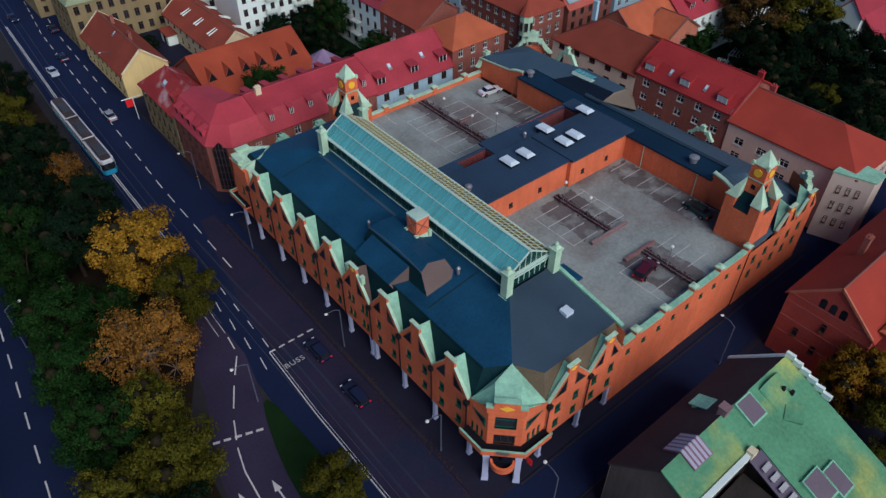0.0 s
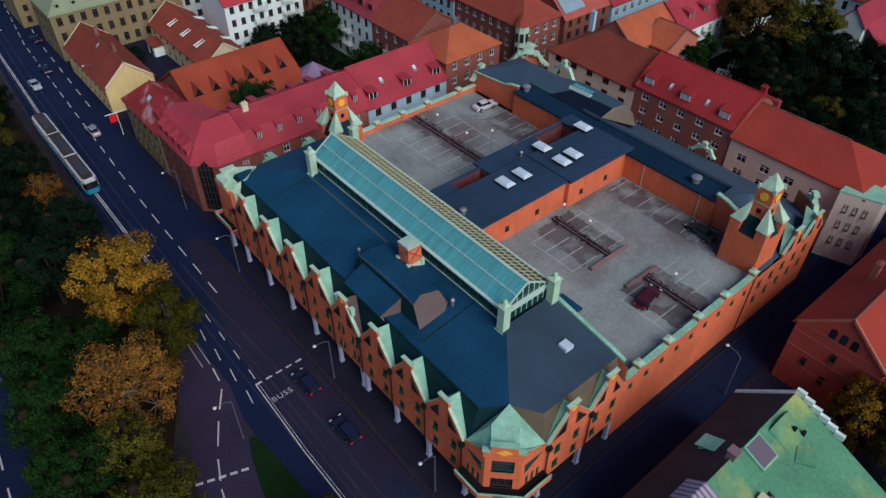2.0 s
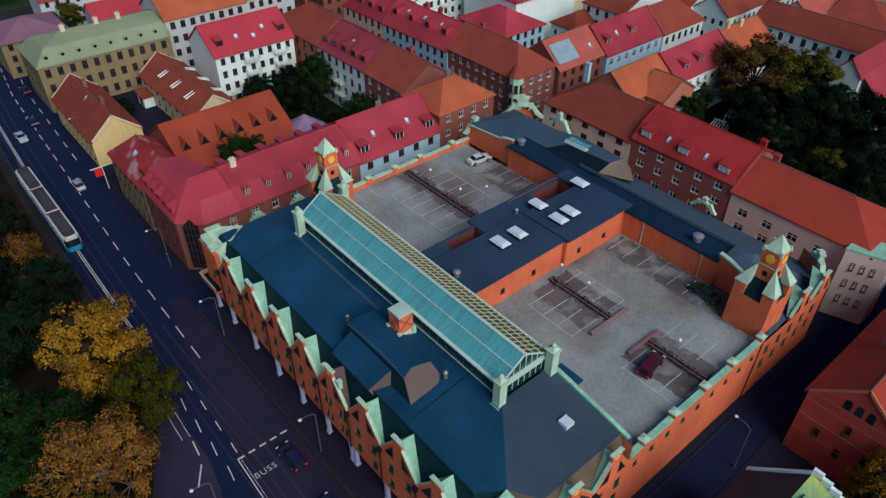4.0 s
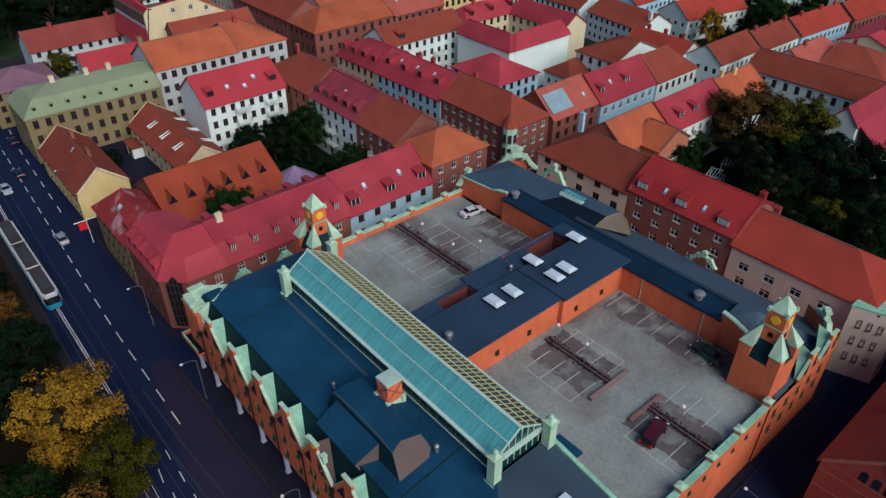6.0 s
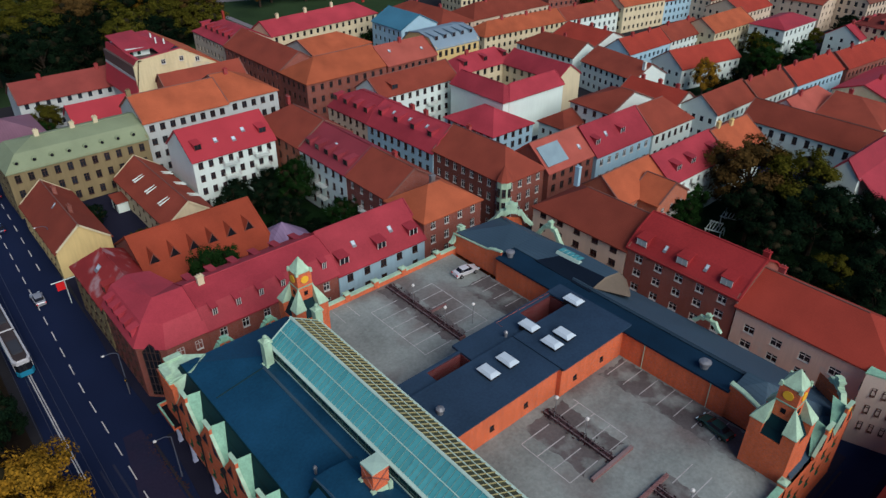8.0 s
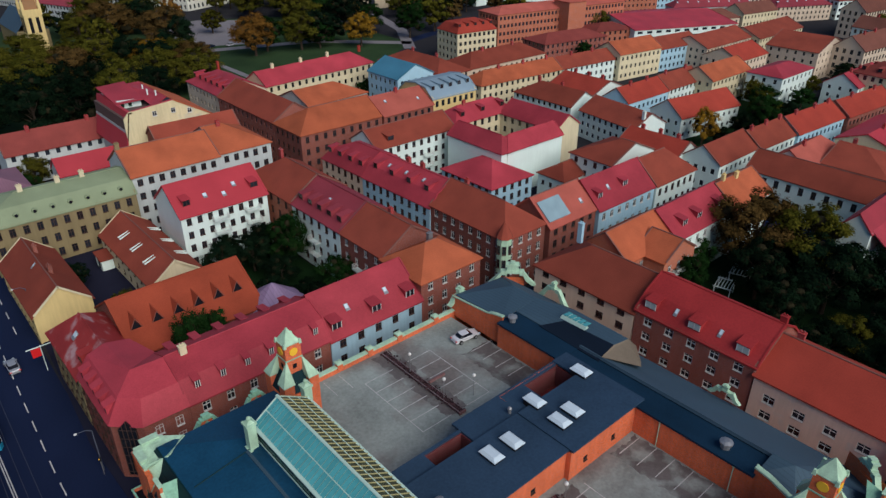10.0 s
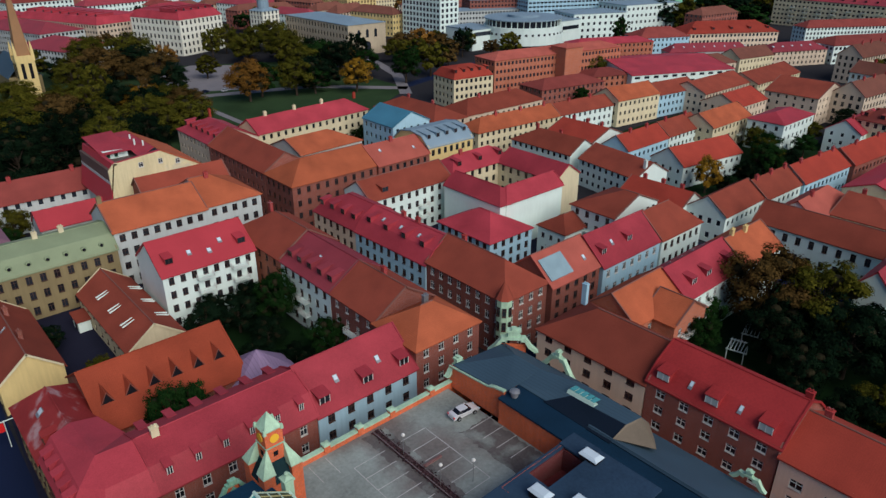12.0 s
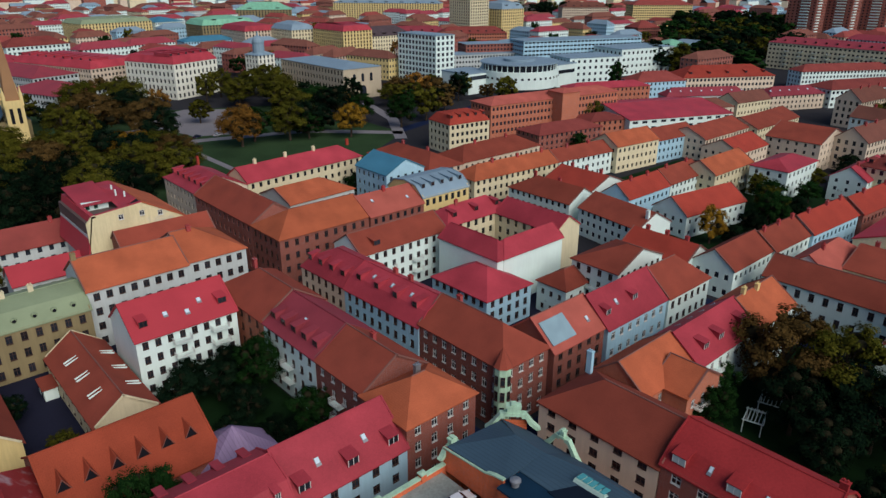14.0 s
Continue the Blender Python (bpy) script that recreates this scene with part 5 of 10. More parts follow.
def copper_crest(x, y, z, yaw, w=2.2, k=1.0, drop=2.4):
    """The scrolled copper head that ends a gable: stepped block and two flared cheeks."""
    m = Matrix.Translation((x, y, z)) @ Matrix.Rotation(radians(yaw), 4, "Z")
    g = Geo()
    g.box(-w / 2, w / 2, -0.55 * k, 0.55 * k, 0, 0.5 * k)
    g.box(-w / 2.6, w / 2.6, -0.42 * k, 0.42 * k, 0.5 * k, 1.3 * k)
    g.box(-w / 2.1, w / 2.1, -0.55 * k, 0.55 * k, 1.3 * k, 1.6 * k)
    g.box(-w / 6, w / 6, -0.5 * k, 0.5 * k, 1.6 * k, 1.85 * k)
    head = part("gable_crest", g, [COPPER_L], HALL, "pale copper gable crest", at=BACK @ m)
    for s in (-1, 1):
        run = drop * 0.85
        g = Geo()
        g.box(min(s * (w / 2 + 0.05), s * (w / 2 + 0.75 * k)), max(s * (w / 2 + 0.05), s * (w / 2 + 0.75 * k)), -0.5 * k, 0.5 * k, -0.35, 0.35 * k)
        part("shoulder", g, [COPPER_L], head)
        g = Geo()
        g.plate([(s * (w / 2 + 0.3), -0.45 * k, 0.2), (s * (w / 2 + 0.3 + run * 0.45), -0.45 * k, -drop * 0.62), (s * (w / 2 + 0.3 + run), -0.45 * k, -drop), (s * (w / 2 + 0.9 + run), -0.45 * k, -drop + 0.15), (s * (w / 2 + 0.9 + run * 0.45), -0.45 * k, -drop * 0.5), (s * (w / 2 + 0.75), -0.45 * k, 0.3)], (0, 0.9 * k, 0))
        part("cheek", g, [COPPER_L], head)


copper_crest(96.2, 88.8, 14.4, -45, 2.4, 1.1)
copper_crest(EX - 0.4, 80.6, 14.2, 90, 0.9, 0.8, 3.6)
copper_crest(85.4, NY - 0.2, 13.4, 0, 1.3, 0.9, 1.2)
copper_crest(EX - 0.3, 49.6, 12.0, 90, 1.0, 0.6, 1.2)
copper_crest(96.4, 30.6, 13.0, 45, 1.6, 0.8, 1.4)
gable((87.2, FY + 0.05, EAVE), (1, 0, 0), 5.0, peak=14.2)
gable((92.6, FY + 0.05, EAVE), (1, 0, 0), 5.0, peak=14.2)


def clock_tower(cx, cy, hw, z0, zs, s=1.15):
    """Square tower: brick foot, four leaning copper turret caps, a clock shaft and a flared copper pyramid."""
    sq = lambda r, x=cx, y=cy: [(x - r, y - r), (x + r, y - r), (x + r, y + r), (x - r, y + r)]
    zc = zs + 5.1
    g = Geo()
    g.prism(sq(hw), z0, zs - 1.7)
    foot = hall_part("clock_tower_foot", g, [BRICK], "orange-red brick tower foot")
    k = 0.72
    for sx in (-1, 1):
        for sy in (-1, 1):
            x, y = cx + sx * (hw - k), cy + sy * (hw - k)
            t = Geo()
            t.prism(sq(k, x, y), zs - 1.7, zs)
            hall_part("turret", t, [BRICK], parent=foot)
            t = Geo()
            ov = sq(k * 1.16, x, y)
            t.prism(ov, zs, zs + 0.12)
            t.pyramid(ov, zs + 0.12, (cx + sx * s * 0.95, cy + sy * s * 0.95, zs + 2.95))
            hall_part("turret_cap", t, [COPPER_L], "pale copper turret cap", foot)
    for dx, dy in ((-1, 0), (1, 0), (0, -1), (0, 1)):
        n, u = Vector((dx, dy, 0)), Vector((-dy, dx, 0))
        c = Vector((cx, cy, 0))
        w = hw - 2 * k
        g = Geo()
        g.slab([c + n * (hw - 0.1) - u * w + Vector((0, 0, zs - 1.62)), c + n * (hw - 0.1) + u * w + Vector((0, 0, zs - 1.62)), c + n * s + u * w + Vector((0, 0, zs + 0.7)), c + n * s - u * w + Vector((0, 0, zs + 0.7))], 0.1)
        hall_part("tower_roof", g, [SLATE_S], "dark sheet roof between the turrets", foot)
    g = Geo()
    g.prism(sq(s), zs - 1.7, zc)
    shf = hall_part("clock_shaft", g, [BRICK], "orange-red brick clock shaft")
    g = Geo()
    g.prism(sq(s + 0.08), zs + 2.8, zs + 2.95)
    hall_part("string_course", g, [COPPER], parent=shf)
    for dx, dy in ((-1, 0), (0, -1), (1, 0), (0, 1)):
        g = Geo()
        c = Vector((cx + dx * (s + 0.03), cy + dy * (s + 0.03), zs + 4.05))
        g.tube(c, c + Vector((dx, dy, 0)) * 0.1, 0.58, k=20)
        face = hall_part("clock_face", g, [CLOCK], "yellow clock face", shf)
        g = Geo()
        c2 = Vector((cx + dx * (s + 0.02), cy + dy * (s + 0.02), zs + 1.75))
        g.box(c2.x - (0.28 if dy else 0.05), c2.x + (0.28 if dy else 0.05), c2.y - (0.28 if dx else 0.05), c2.y + (0.28 if dx else 0.05), c2.z - 0.3, c2.z + 0.35)
        hall_part("tower_opening", g, [DARK], parent=shf)
    g = Geo()
    g.prism(sq(s * 1.05), zc, zc + 0.14)
    g.prism(sq(s * 1.0), zc + 0.14, zc + 0.5, top=0.8)
    g.pyramid(sq(s * 0.8), zc + 0.5, (cx, cy, zc + 2.15))
    for sx in (-1, 1):
        for sy in (-1, 1):
            x, y = cx + sx * s * 0.96, cy + sy * s * 0.96
            g.prism(sq(0.2, x, y), zc - 0.2, zc + 0.42, top=0.7)
    hall_part("tower_cap", g, [COPPER_L], "pale copper pyramid cap", shf)


clock_tower(52.15, 87.3, 2.55, DZ - 0.2, 16.6)
clock_tower(81.0, 31.3, 2.6, DZ - 0.2, 17.2)

# markings, planters and small things on the deck
g = Geo()
lz0, lz1 = DZ + 0.004, DZ + 0.012
FADED = mat("faded_paint", (0.42, 0.42, 0.41), 0.8, var=0.5, scale=2.0)
def line(a, b, w=0.12):
    a, b = Vector(a), Vector(b)
    d = (b - a).normalized()
    n = Vector((-d.y, d.x)) * w / 2
    g = Geo()
    g.prism([tuple(a + n), tuple(a - n), tuple(b - n), tuple(b + n)], lz0, lz1)
    hall_part("parking_line", g, [FADED])
for y in np.arange(72.5, 86.0, 2.6):
    line((62.4, y), (67.4, y))
    line((70.2, y), (74.6, y))
line((62.4, 72.5), (62.4, 85.5))
line((74.6, 72.5), (74.6, 85.5))
for y in np.arange(68.0, 84.0, 2.6):
    line((79.2, y), (83.6, y))
for x in (58.0, 60.6):
    line((x, 86.0), (x, 89.6))
for y in np.arange(44.5, 53.8, 2.55):
    line((60.6, y), (65.6, y))
    line((67.8, y), (71.4, y))
line((60.6, 44.5), (60.6, 52.0))
line((71.4, 44.5), (71.4, 53.0))
for y in np.arange(37.5, 53.8, 2.6):
    line((78.6, y), (83.0, y))
for y in np.arange(29.2, 38.0, 2.55):
    line((61.4, y), (66.2, y))
    line((69.4, y), (73.6, y))
line((61.4, 29.2), (61.4, 37.0))
for y in (29.4, 32.2, 35.0, 37.8):
    line((50.8, y), (53.6, y))
line((53.6, 29.4), (53.6, 38.5))
# parking bays of darker concrete, with ragged edges
BAY = mat("dark_bay_concrete", (0.115, 0.105, 0.102), 0.85, var=0.5, scale=0.6, fine=3.0, patch=((0.215, 0.235, 0.22), 0.30, 0.5))
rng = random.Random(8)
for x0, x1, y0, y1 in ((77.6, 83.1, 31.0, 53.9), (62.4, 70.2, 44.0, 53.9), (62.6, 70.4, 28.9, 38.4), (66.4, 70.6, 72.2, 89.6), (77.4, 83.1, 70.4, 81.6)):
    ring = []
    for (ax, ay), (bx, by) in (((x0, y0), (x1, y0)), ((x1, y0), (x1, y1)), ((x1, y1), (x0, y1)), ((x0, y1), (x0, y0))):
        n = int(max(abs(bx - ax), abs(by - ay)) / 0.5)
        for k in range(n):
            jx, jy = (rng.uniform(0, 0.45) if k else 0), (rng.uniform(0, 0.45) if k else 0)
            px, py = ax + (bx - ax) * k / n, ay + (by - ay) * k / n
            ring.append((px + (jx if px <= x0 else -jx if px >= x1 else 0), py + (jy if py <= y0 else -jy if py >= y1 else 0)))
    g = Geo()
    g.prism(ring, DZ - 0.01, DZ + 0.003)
    hall_part("parking_bay", g, [BAY], "darker concrete of the parking bays")
PLANT = mat("planter_brick", (0.085, 0.038, 0.046), 0.9, var=0.3, brick=True)
PLANT_END = mat("planter_end_brick", (0.20, 0.105, 0.10), 0.9, var=0.3, brick=True)
SHRUB = mat("bare_shrub", (0.060, 0.040, 0.044), 0.95, var=0.5, scale=2.0, spec=0.05)
for i, (x0, x1, y0, y1) in enumerate(((68.2, 69.2, 71.8, 89.4), (66.5, 67.3, 43.2, 54.0), (66.8, 67.6, 29.0, 37.6))):
    g = Geo()
    g.box(x0, x0 + 0.16, y0, y1, DZ, DZ + 0.38)
    g.box(x1 - 0.16, x1, y0, y1, DZ, DZ + 0.38)
    g.box(x0 + 0.16, x1 - 0.16, y0, y1, DZ, DZ + 0.24)
    pl = hall_part("planter", g, [PLANT], "low dark brick planter with bare shrubs")
    g = Geo()
    if i == 0:
        g.box(x0 - 0.08, x1 + 0.08, y0 - 0.22, y0, DZ, DZ + 0.46)
        g.box(69.2, 72.4, 79.4, 79.7, DZ, DZ + 0.34)
    if i == 1:
        g.box(62.6, 70.2, 42.8, 43.2, DZ, DZ + 0.52)
    if i == 2:
        g.box(63.6, 69.8, 37.6, 38.0, DZ, DZ + 0.46)
    hall_part("planter_end_wall", g, [PLANT_END], "paler brick end wall", pl)
    g = Geo()
    for k in range(int((y1 - y0) * 34)):
        x, y = rng.gauss((x0 + x1) / 2, 0.36), rng.uniform(y0 + 0.1, y1 - 0.1)
        h, a = rng.uniform(0.03, 0.22), rng.uniform(0, 6.28)
        c, q = 0.1 * math.cos(a), 0.1 * math.sin(a)
        z = DZ + rng.uniform(0.18, 0.34)
        g.face((x - c, y - q, z - 0.1), (x + c, y + q, z - 0.1), (x + c * 2 + q, y + q * 2 - c, z + h), (x - c + q, y - q - c, z + h))
    tagged(hall_part("bare_shrubs", g, [SHRUB], "", pl), "dark bare shrubs in a low planter", kind="stuff")


# ---- ground, roads and pavements ----
def sheet(name, poly, z, material, label, category="ground", thick=0.3):
    g = Geo()
    g.prism(poly, z - thick, z)
    return tagged(part(name, g, [material]), label, category, kind="structure")


g = Geo()
g.face((-3000, -1500, -0.02), (4500, -1500, -0.02), (4500, 4500, -0.02), (-3000, 4500, -0.02))
tagged(part("ground", g, [CITY_GROUND]), "dark asphalt and earth ground of the town", "ground", kind="structure")


def band(name, pts, width, z, material, label, category="road"):
    """A strip of that width along a line of points."""
    g = Geo()
    P = [Vector(p) for p in pts]
    L, R = [], []
    for i, p in enumerate(P):
        d = (P[min(i + 1, len(P) - 1)] - P[max(i - 1, 0)]).normalized()
        s = Vector((-d.y, d.x)) * width / 2
        L.append(p + s)
        R.append(p - s)
    for i in range(len(P) - 1):
        g.face((*L[i], z), (*R[i], z), (*R[i + 1], z), (*L[i + 1], z))
    return tagged(part(name, g, [material]), label, category, kind="structure")


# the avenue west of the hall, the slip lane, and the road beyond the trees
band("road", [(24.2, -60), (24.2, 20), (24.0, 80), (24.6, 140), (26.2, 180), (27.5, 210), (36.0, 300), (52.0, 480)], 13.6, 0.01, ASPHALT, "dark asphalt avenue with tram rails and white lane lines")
LANE = mat("worn_bus_lane", (0.025, 0.022, 0.046), 0.85, var=0.35, scale=0.22, fine=2.5, spec=0.05, patch=((0.018, 0.022, 0.046), 0.12, 0.52))
g = Geo()
g.face(*[(x, y, 0.0125) for x, y in ((21.4, -40), (28.6, -40), (28.7, 40), (28.6, 96), (26.0, 96), (22.6, 76), (21.3, 62))])
tagged(part("road", g, [LANE]), "worn purple-brown bus lane beside the hall", "road", kind="structure")
TRACK = mat("worn_wheel_track", (0.030, 0.034, 0.060), 0.85, var=0.4, scale=0.5, fine=3.0, spec=0.05)
for xs in (22.9, 24.6):
    band("road", [(xs + 0.2, -30), (xs, 40), (xs, 62), (xs - 0.9, 78), (xs - 1.3, 92)], 0.28, 0.0138, TRACK, "pale worn wheel track in the bus lane")
SLIP = mat("worn_purple_asphalt", (0.038, 0.031, 0.060), 0.85, var=0.3, scale=0.3, fine=3.0, spec=0.05)
g = Geo()
g.face(*[(x, y, 0.014) for x, y in ((16.6, 80), (14.8, 76), (13.2, 70.5), (11.8, 66.6), (11.0, 61.7), (9.2, 55.5), (7.2, 49.3), (6.0, 42), (5.7, 30), (5.7, 0), (13.1, 0), (13.1, 40), (13.6, 45), (14.3, 49), (15.3, 53), (16.3, 56), (17.4, 60), (18.3, 65), (18.2, 70), (17.6, 75))])
tagged(part("road", g, [SLIP]), "worn purple-grey asphalt slip road curving off the avenue", "road", kind="structure")
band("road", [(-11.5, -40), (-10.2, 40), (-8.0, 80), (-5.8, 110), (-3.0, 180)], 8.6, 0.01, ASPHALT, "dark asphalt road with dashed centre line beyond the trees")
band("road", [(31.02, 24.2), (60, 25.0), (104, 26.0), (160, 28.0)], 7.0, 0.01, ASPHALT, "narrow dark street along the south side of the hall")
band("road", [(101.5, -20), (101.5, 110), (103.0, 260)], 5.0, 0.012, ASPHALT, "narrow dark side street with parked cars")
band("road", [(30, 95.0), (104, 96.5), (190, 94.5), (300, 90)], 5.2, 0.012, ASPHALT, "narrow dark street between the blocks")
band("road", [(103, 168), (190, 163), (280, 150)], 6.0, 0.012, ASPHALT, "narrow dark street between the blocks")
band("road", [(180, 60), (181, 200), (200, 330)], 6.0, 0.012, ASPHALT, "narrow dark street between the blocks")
band("road", [(30, 188), (68, 194), (104, 200), (150, 260), (230, 300), (330, 330)], 7.0, 0.012, ASPHALT, "dark street along the edge of the park")

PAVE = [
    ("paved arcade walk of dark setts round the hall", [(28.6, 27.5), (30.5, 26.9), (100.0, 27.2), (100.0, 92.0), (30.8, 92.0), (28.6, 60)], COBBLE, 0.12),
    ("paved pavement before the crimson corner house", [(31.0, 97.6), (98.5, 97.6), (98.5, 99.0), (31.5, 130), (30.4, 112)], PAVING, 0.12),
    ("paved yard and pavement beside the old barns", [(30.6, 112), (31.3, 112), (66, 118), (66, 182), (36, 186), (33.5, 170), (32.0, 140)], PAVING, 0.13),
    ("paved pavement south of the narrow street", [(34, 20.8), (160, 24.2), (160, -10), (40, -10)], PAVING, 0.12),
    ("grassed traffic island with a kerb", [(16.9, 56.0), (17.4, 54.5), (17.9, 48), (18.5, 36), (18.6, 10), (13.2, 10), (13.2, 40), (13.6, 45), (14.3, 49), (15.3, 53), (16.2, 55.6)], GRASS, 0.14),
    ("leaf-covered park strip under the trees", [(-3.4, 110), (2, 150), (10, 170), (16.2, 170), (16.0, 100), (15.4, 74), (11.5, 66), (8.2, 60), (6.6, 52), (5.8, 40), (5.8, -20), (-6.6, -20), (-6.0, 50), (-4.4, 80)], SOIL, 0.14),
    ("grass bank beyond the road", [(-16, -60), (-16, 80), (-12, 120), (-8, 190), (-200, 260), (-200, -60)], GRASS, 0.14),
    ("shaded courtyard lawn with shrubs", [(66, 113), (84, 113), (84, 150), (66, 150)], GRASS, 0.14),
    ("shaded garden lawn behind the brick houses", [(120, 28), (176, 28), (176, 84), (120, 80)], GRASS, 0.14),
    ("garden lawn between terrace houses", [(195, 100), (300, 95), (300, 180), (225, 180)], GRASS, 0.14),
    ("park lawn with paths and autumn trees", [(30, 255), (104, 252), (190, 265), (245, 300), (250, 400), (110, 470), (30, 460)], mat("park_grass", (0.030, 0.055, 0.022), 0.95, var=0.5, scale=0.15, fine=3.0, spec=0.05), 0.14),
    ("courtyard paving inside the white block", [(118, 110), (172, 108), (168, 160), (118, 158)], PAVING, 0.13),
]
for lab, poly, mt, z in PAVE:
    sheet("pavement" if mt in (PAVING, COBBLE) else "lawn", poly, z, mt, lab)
for pts, w in (([(110, 330), (160, 350), (210, 335), (245, 300)], 7), ([(150, 330), (150, 270), (175, 262)], 3), ([(236, 290), (262, 330), (280, 380)], 6), ([(60, 380), (150, 390), (190, 375)], 9)):
    band("path", pts, w, 0.17, mat("park_gravel", (0.20, 0.19, 0.20), 0.9, var=0.2), "pale gravel path through the park")


sheet("pavement", [(150, 413), (188, 431), (210, 414), (192, 380), (180, 352), (163, 360), (158, 388)], 0.165, mat("park_gravel", (0.20, 0.19, 0.20), 0.9), "grey gravel square in the park", thick=0.1)

# kerb stones along the hall and the slip road
KERB = mat("kerb_stone", (0.026, 0.024, 0.032), 0.9, var=0.4, scale=1.5)
for x0, x1, y0, y1 in ((28.85, 29.2, 38.0, 92.0), (34.0, 97.0, 26.5, 26.75), (32.0, 97.0, 21.0, 21.2)):
    long_x = x1 - x0 > y1 - y0
    n = int(max(x1 - x0, y1 - y0) / 1.1)
    g = Geo()
    for i in range(n):
        a, b = i / n, (i + 0.97) / n
        if long_x:
            g.box(x0 + (x1 - x0) * a, x0 + (x1 - x0) * b, y0, y1, 0.0, 0.15)
        else:
            g.box(x0, x1, y0 + (y1 - y0) * a, y0 + (y1 - y0) * b, 0.0, 0.15)
    tagged(part("kerb", g, [KERB]), "worn grey granite kerb stones beside the road", "kerb", kind="structure")

# ---- houses ----
D3 = lambda side, n, f, w: tuple((side, (i + 0.5) / n, f, w) for i in range(n))
RED_CHIMNEY = mat("red_chimney_brick", (0.34, 0.038, 0.034), 0.85, var=0.3, brick=True)
CH = lambda *a: tuple((x, 0.46, RED_CHIMNEY) for x in a)

# block north of the hall
cn_ = root("corner_house", Matrix.Translation((37, 105, 0)), "red-brick corner house end with a crimson mansard roof", "house")
cpoly = [(-5.0, -3.3), (-1.7, -6.6), (4.68, -6.6), (4.68, 10.2), (-5.0, 10.2)]
g = Geo()
g.prism(cpoly, 0, 9.9)
part("wall", g, [BRICK_B], cn_)
g = Geo()
lowp = [(-5.3, 10.3, 9.7), (-5.3, -3.5, 9.7), (-1.9, -6.9, 9.7), (4.68, -6.9, 9.7), (4.68, 6.2, 9.7), (4.68, 10.3, 9.7)]
inz = [(-3.1, 10.3, 12.7), (-3.1, -2.4, 12.7), (-0.8, -4.7, 12.7), (4.68, -4.7, 12.7), (4.68, 4.3, 12.7), (3.0, 10.3, 12.7)]
crest, crest_e, crest_n = (-0.2, 0.0, 14.5), (4.68, -0.3, 14.55), (-0.4, 10.3, 13.5)
for i in range(5):
    g.face(lowp[i], lowp[i + 1], inz[i + 1], inz[i])
g.face(inz[1], inz[2], crest)
g.face(inz[2], inz[3], crest_e, crest)
g.face(inz[0], inz[1], crest, crest_n)
g.face(crest, crest_e, inz[4])
g.face(crest, inz[4], inz[5], crest_n)
g.face(inz[0], crest_n, inz[5], lowp[5], lowp[0])
g.face(*reversed(lowp))
cr_ = part("roof", g, [CRIMSON], cn_)
for i in range(5):
    y = -1.6 + i * 2.5
    g = Geo()
    g.box(-4.75, -3.2, y - 0.55, y + 0.55, 10.3, 11.9)
    g.slab([(-4.95, y - 0.7, 11.9), (-4.95, y + 0.7, 11.9), (-2.9, y + 0.7, 12.5), (-2.9, y - 0.7, 12.5)], 0.14)
    part("dormer", g, [CRIMSON], cr_)
    g = Geo()
    g.box(-4.81, -4.74, y - 0.34, y + 0.34, 10.6, 11.7)
    part("dormer_pane", g, [GLASS], cr_)
for y in (-1.5, 1.3, 4.1, 6.8, 9.2):
    for z in (1.4, 4.4, 7.2):
        put_window(cn_, (-5.0, y, z), (0, -1, 0), 1.1, 1.6, BROWNFRAME, True, depth=0.0)
for x in (0.2, 3.0):
    for z in (1.4, 4.4, 7.2):
        put_window(cn_, (x, -6.6, z), (1, 0, 0), 1.1, 1.6, WHITEFRAME, True, depth=0.0)
house("red-brick corner house with a crimson mansard roof and dormers", 41.7, 98.4, 64.8, 111.0, 9.9, 14.6, "x", (0, 0), BRICK_B, CRIMSON, WHITEFRAME, "SN", (1.2, 1.6), 3.2, near=True,
      mansard=(2.0, 2.9), dormers=D3("S", 6, 0.14, 0.85) + D3("N", 6, 0.2, 1.0), chimneys=((0.1, 0.45, CREAM),), ext=(0, 0))
house("pale blue plastered house with a crimson sheet-metal roof", 65.0, 98.5, 83.8, 111.5, 9.6, 15.0, "x", (0, 0), PALEBLUE, CRIMSON, BROWNFRAME, "SN", (1.25, 1.4), 3.4, dframe=WHITEFRAME, near=True,
      dormers=(("S", 0.1, 0.14, 1.9), ("S", 0.52, 0.14, 1.9), ("S", 0.9, 0.14, 1.9)), skylights=(("S", 0.28, 0.45, 0.8), ("S", 0.7, 0.45, 0.8)), storeys=3)
house("orange-brick corner house with an orange tiled hip roof", 84.0, 98.8, 98.3, 110.4, 12.6, 16.2, "x", (1, 1), BRICK_B, ORANGE, WHITEFRAME, "SEN", (1.2, 1.7), 3.0, near=True,
      chimneys=((0.55, 0.6, STEEL),), balconies=(("E", 0.6, 2, 3.0),))
PATCHED = mat("patched_red_roof", (0.30, 0.036, 0.034), 0.7, var=0.4, scale=0.5, tiles=0.28, bump=0.4, patch=((0.40, 0.25, 0.25), 0.34, 0.55))
house("weathered ochre brick house with a patched red tile roof", 31.9, 115.4, 40.6, 131.2, 9.4, 13.2, "y", (0, 1), OCHRE, PATCHED, BROWNFRAME, "WE", (1.1, 1.6), 2.4, near=True,
      dormers=(("W", 0.12, 0.3, 1.4),), skylights=(("W", 0.5, 0.55, 1.2),))
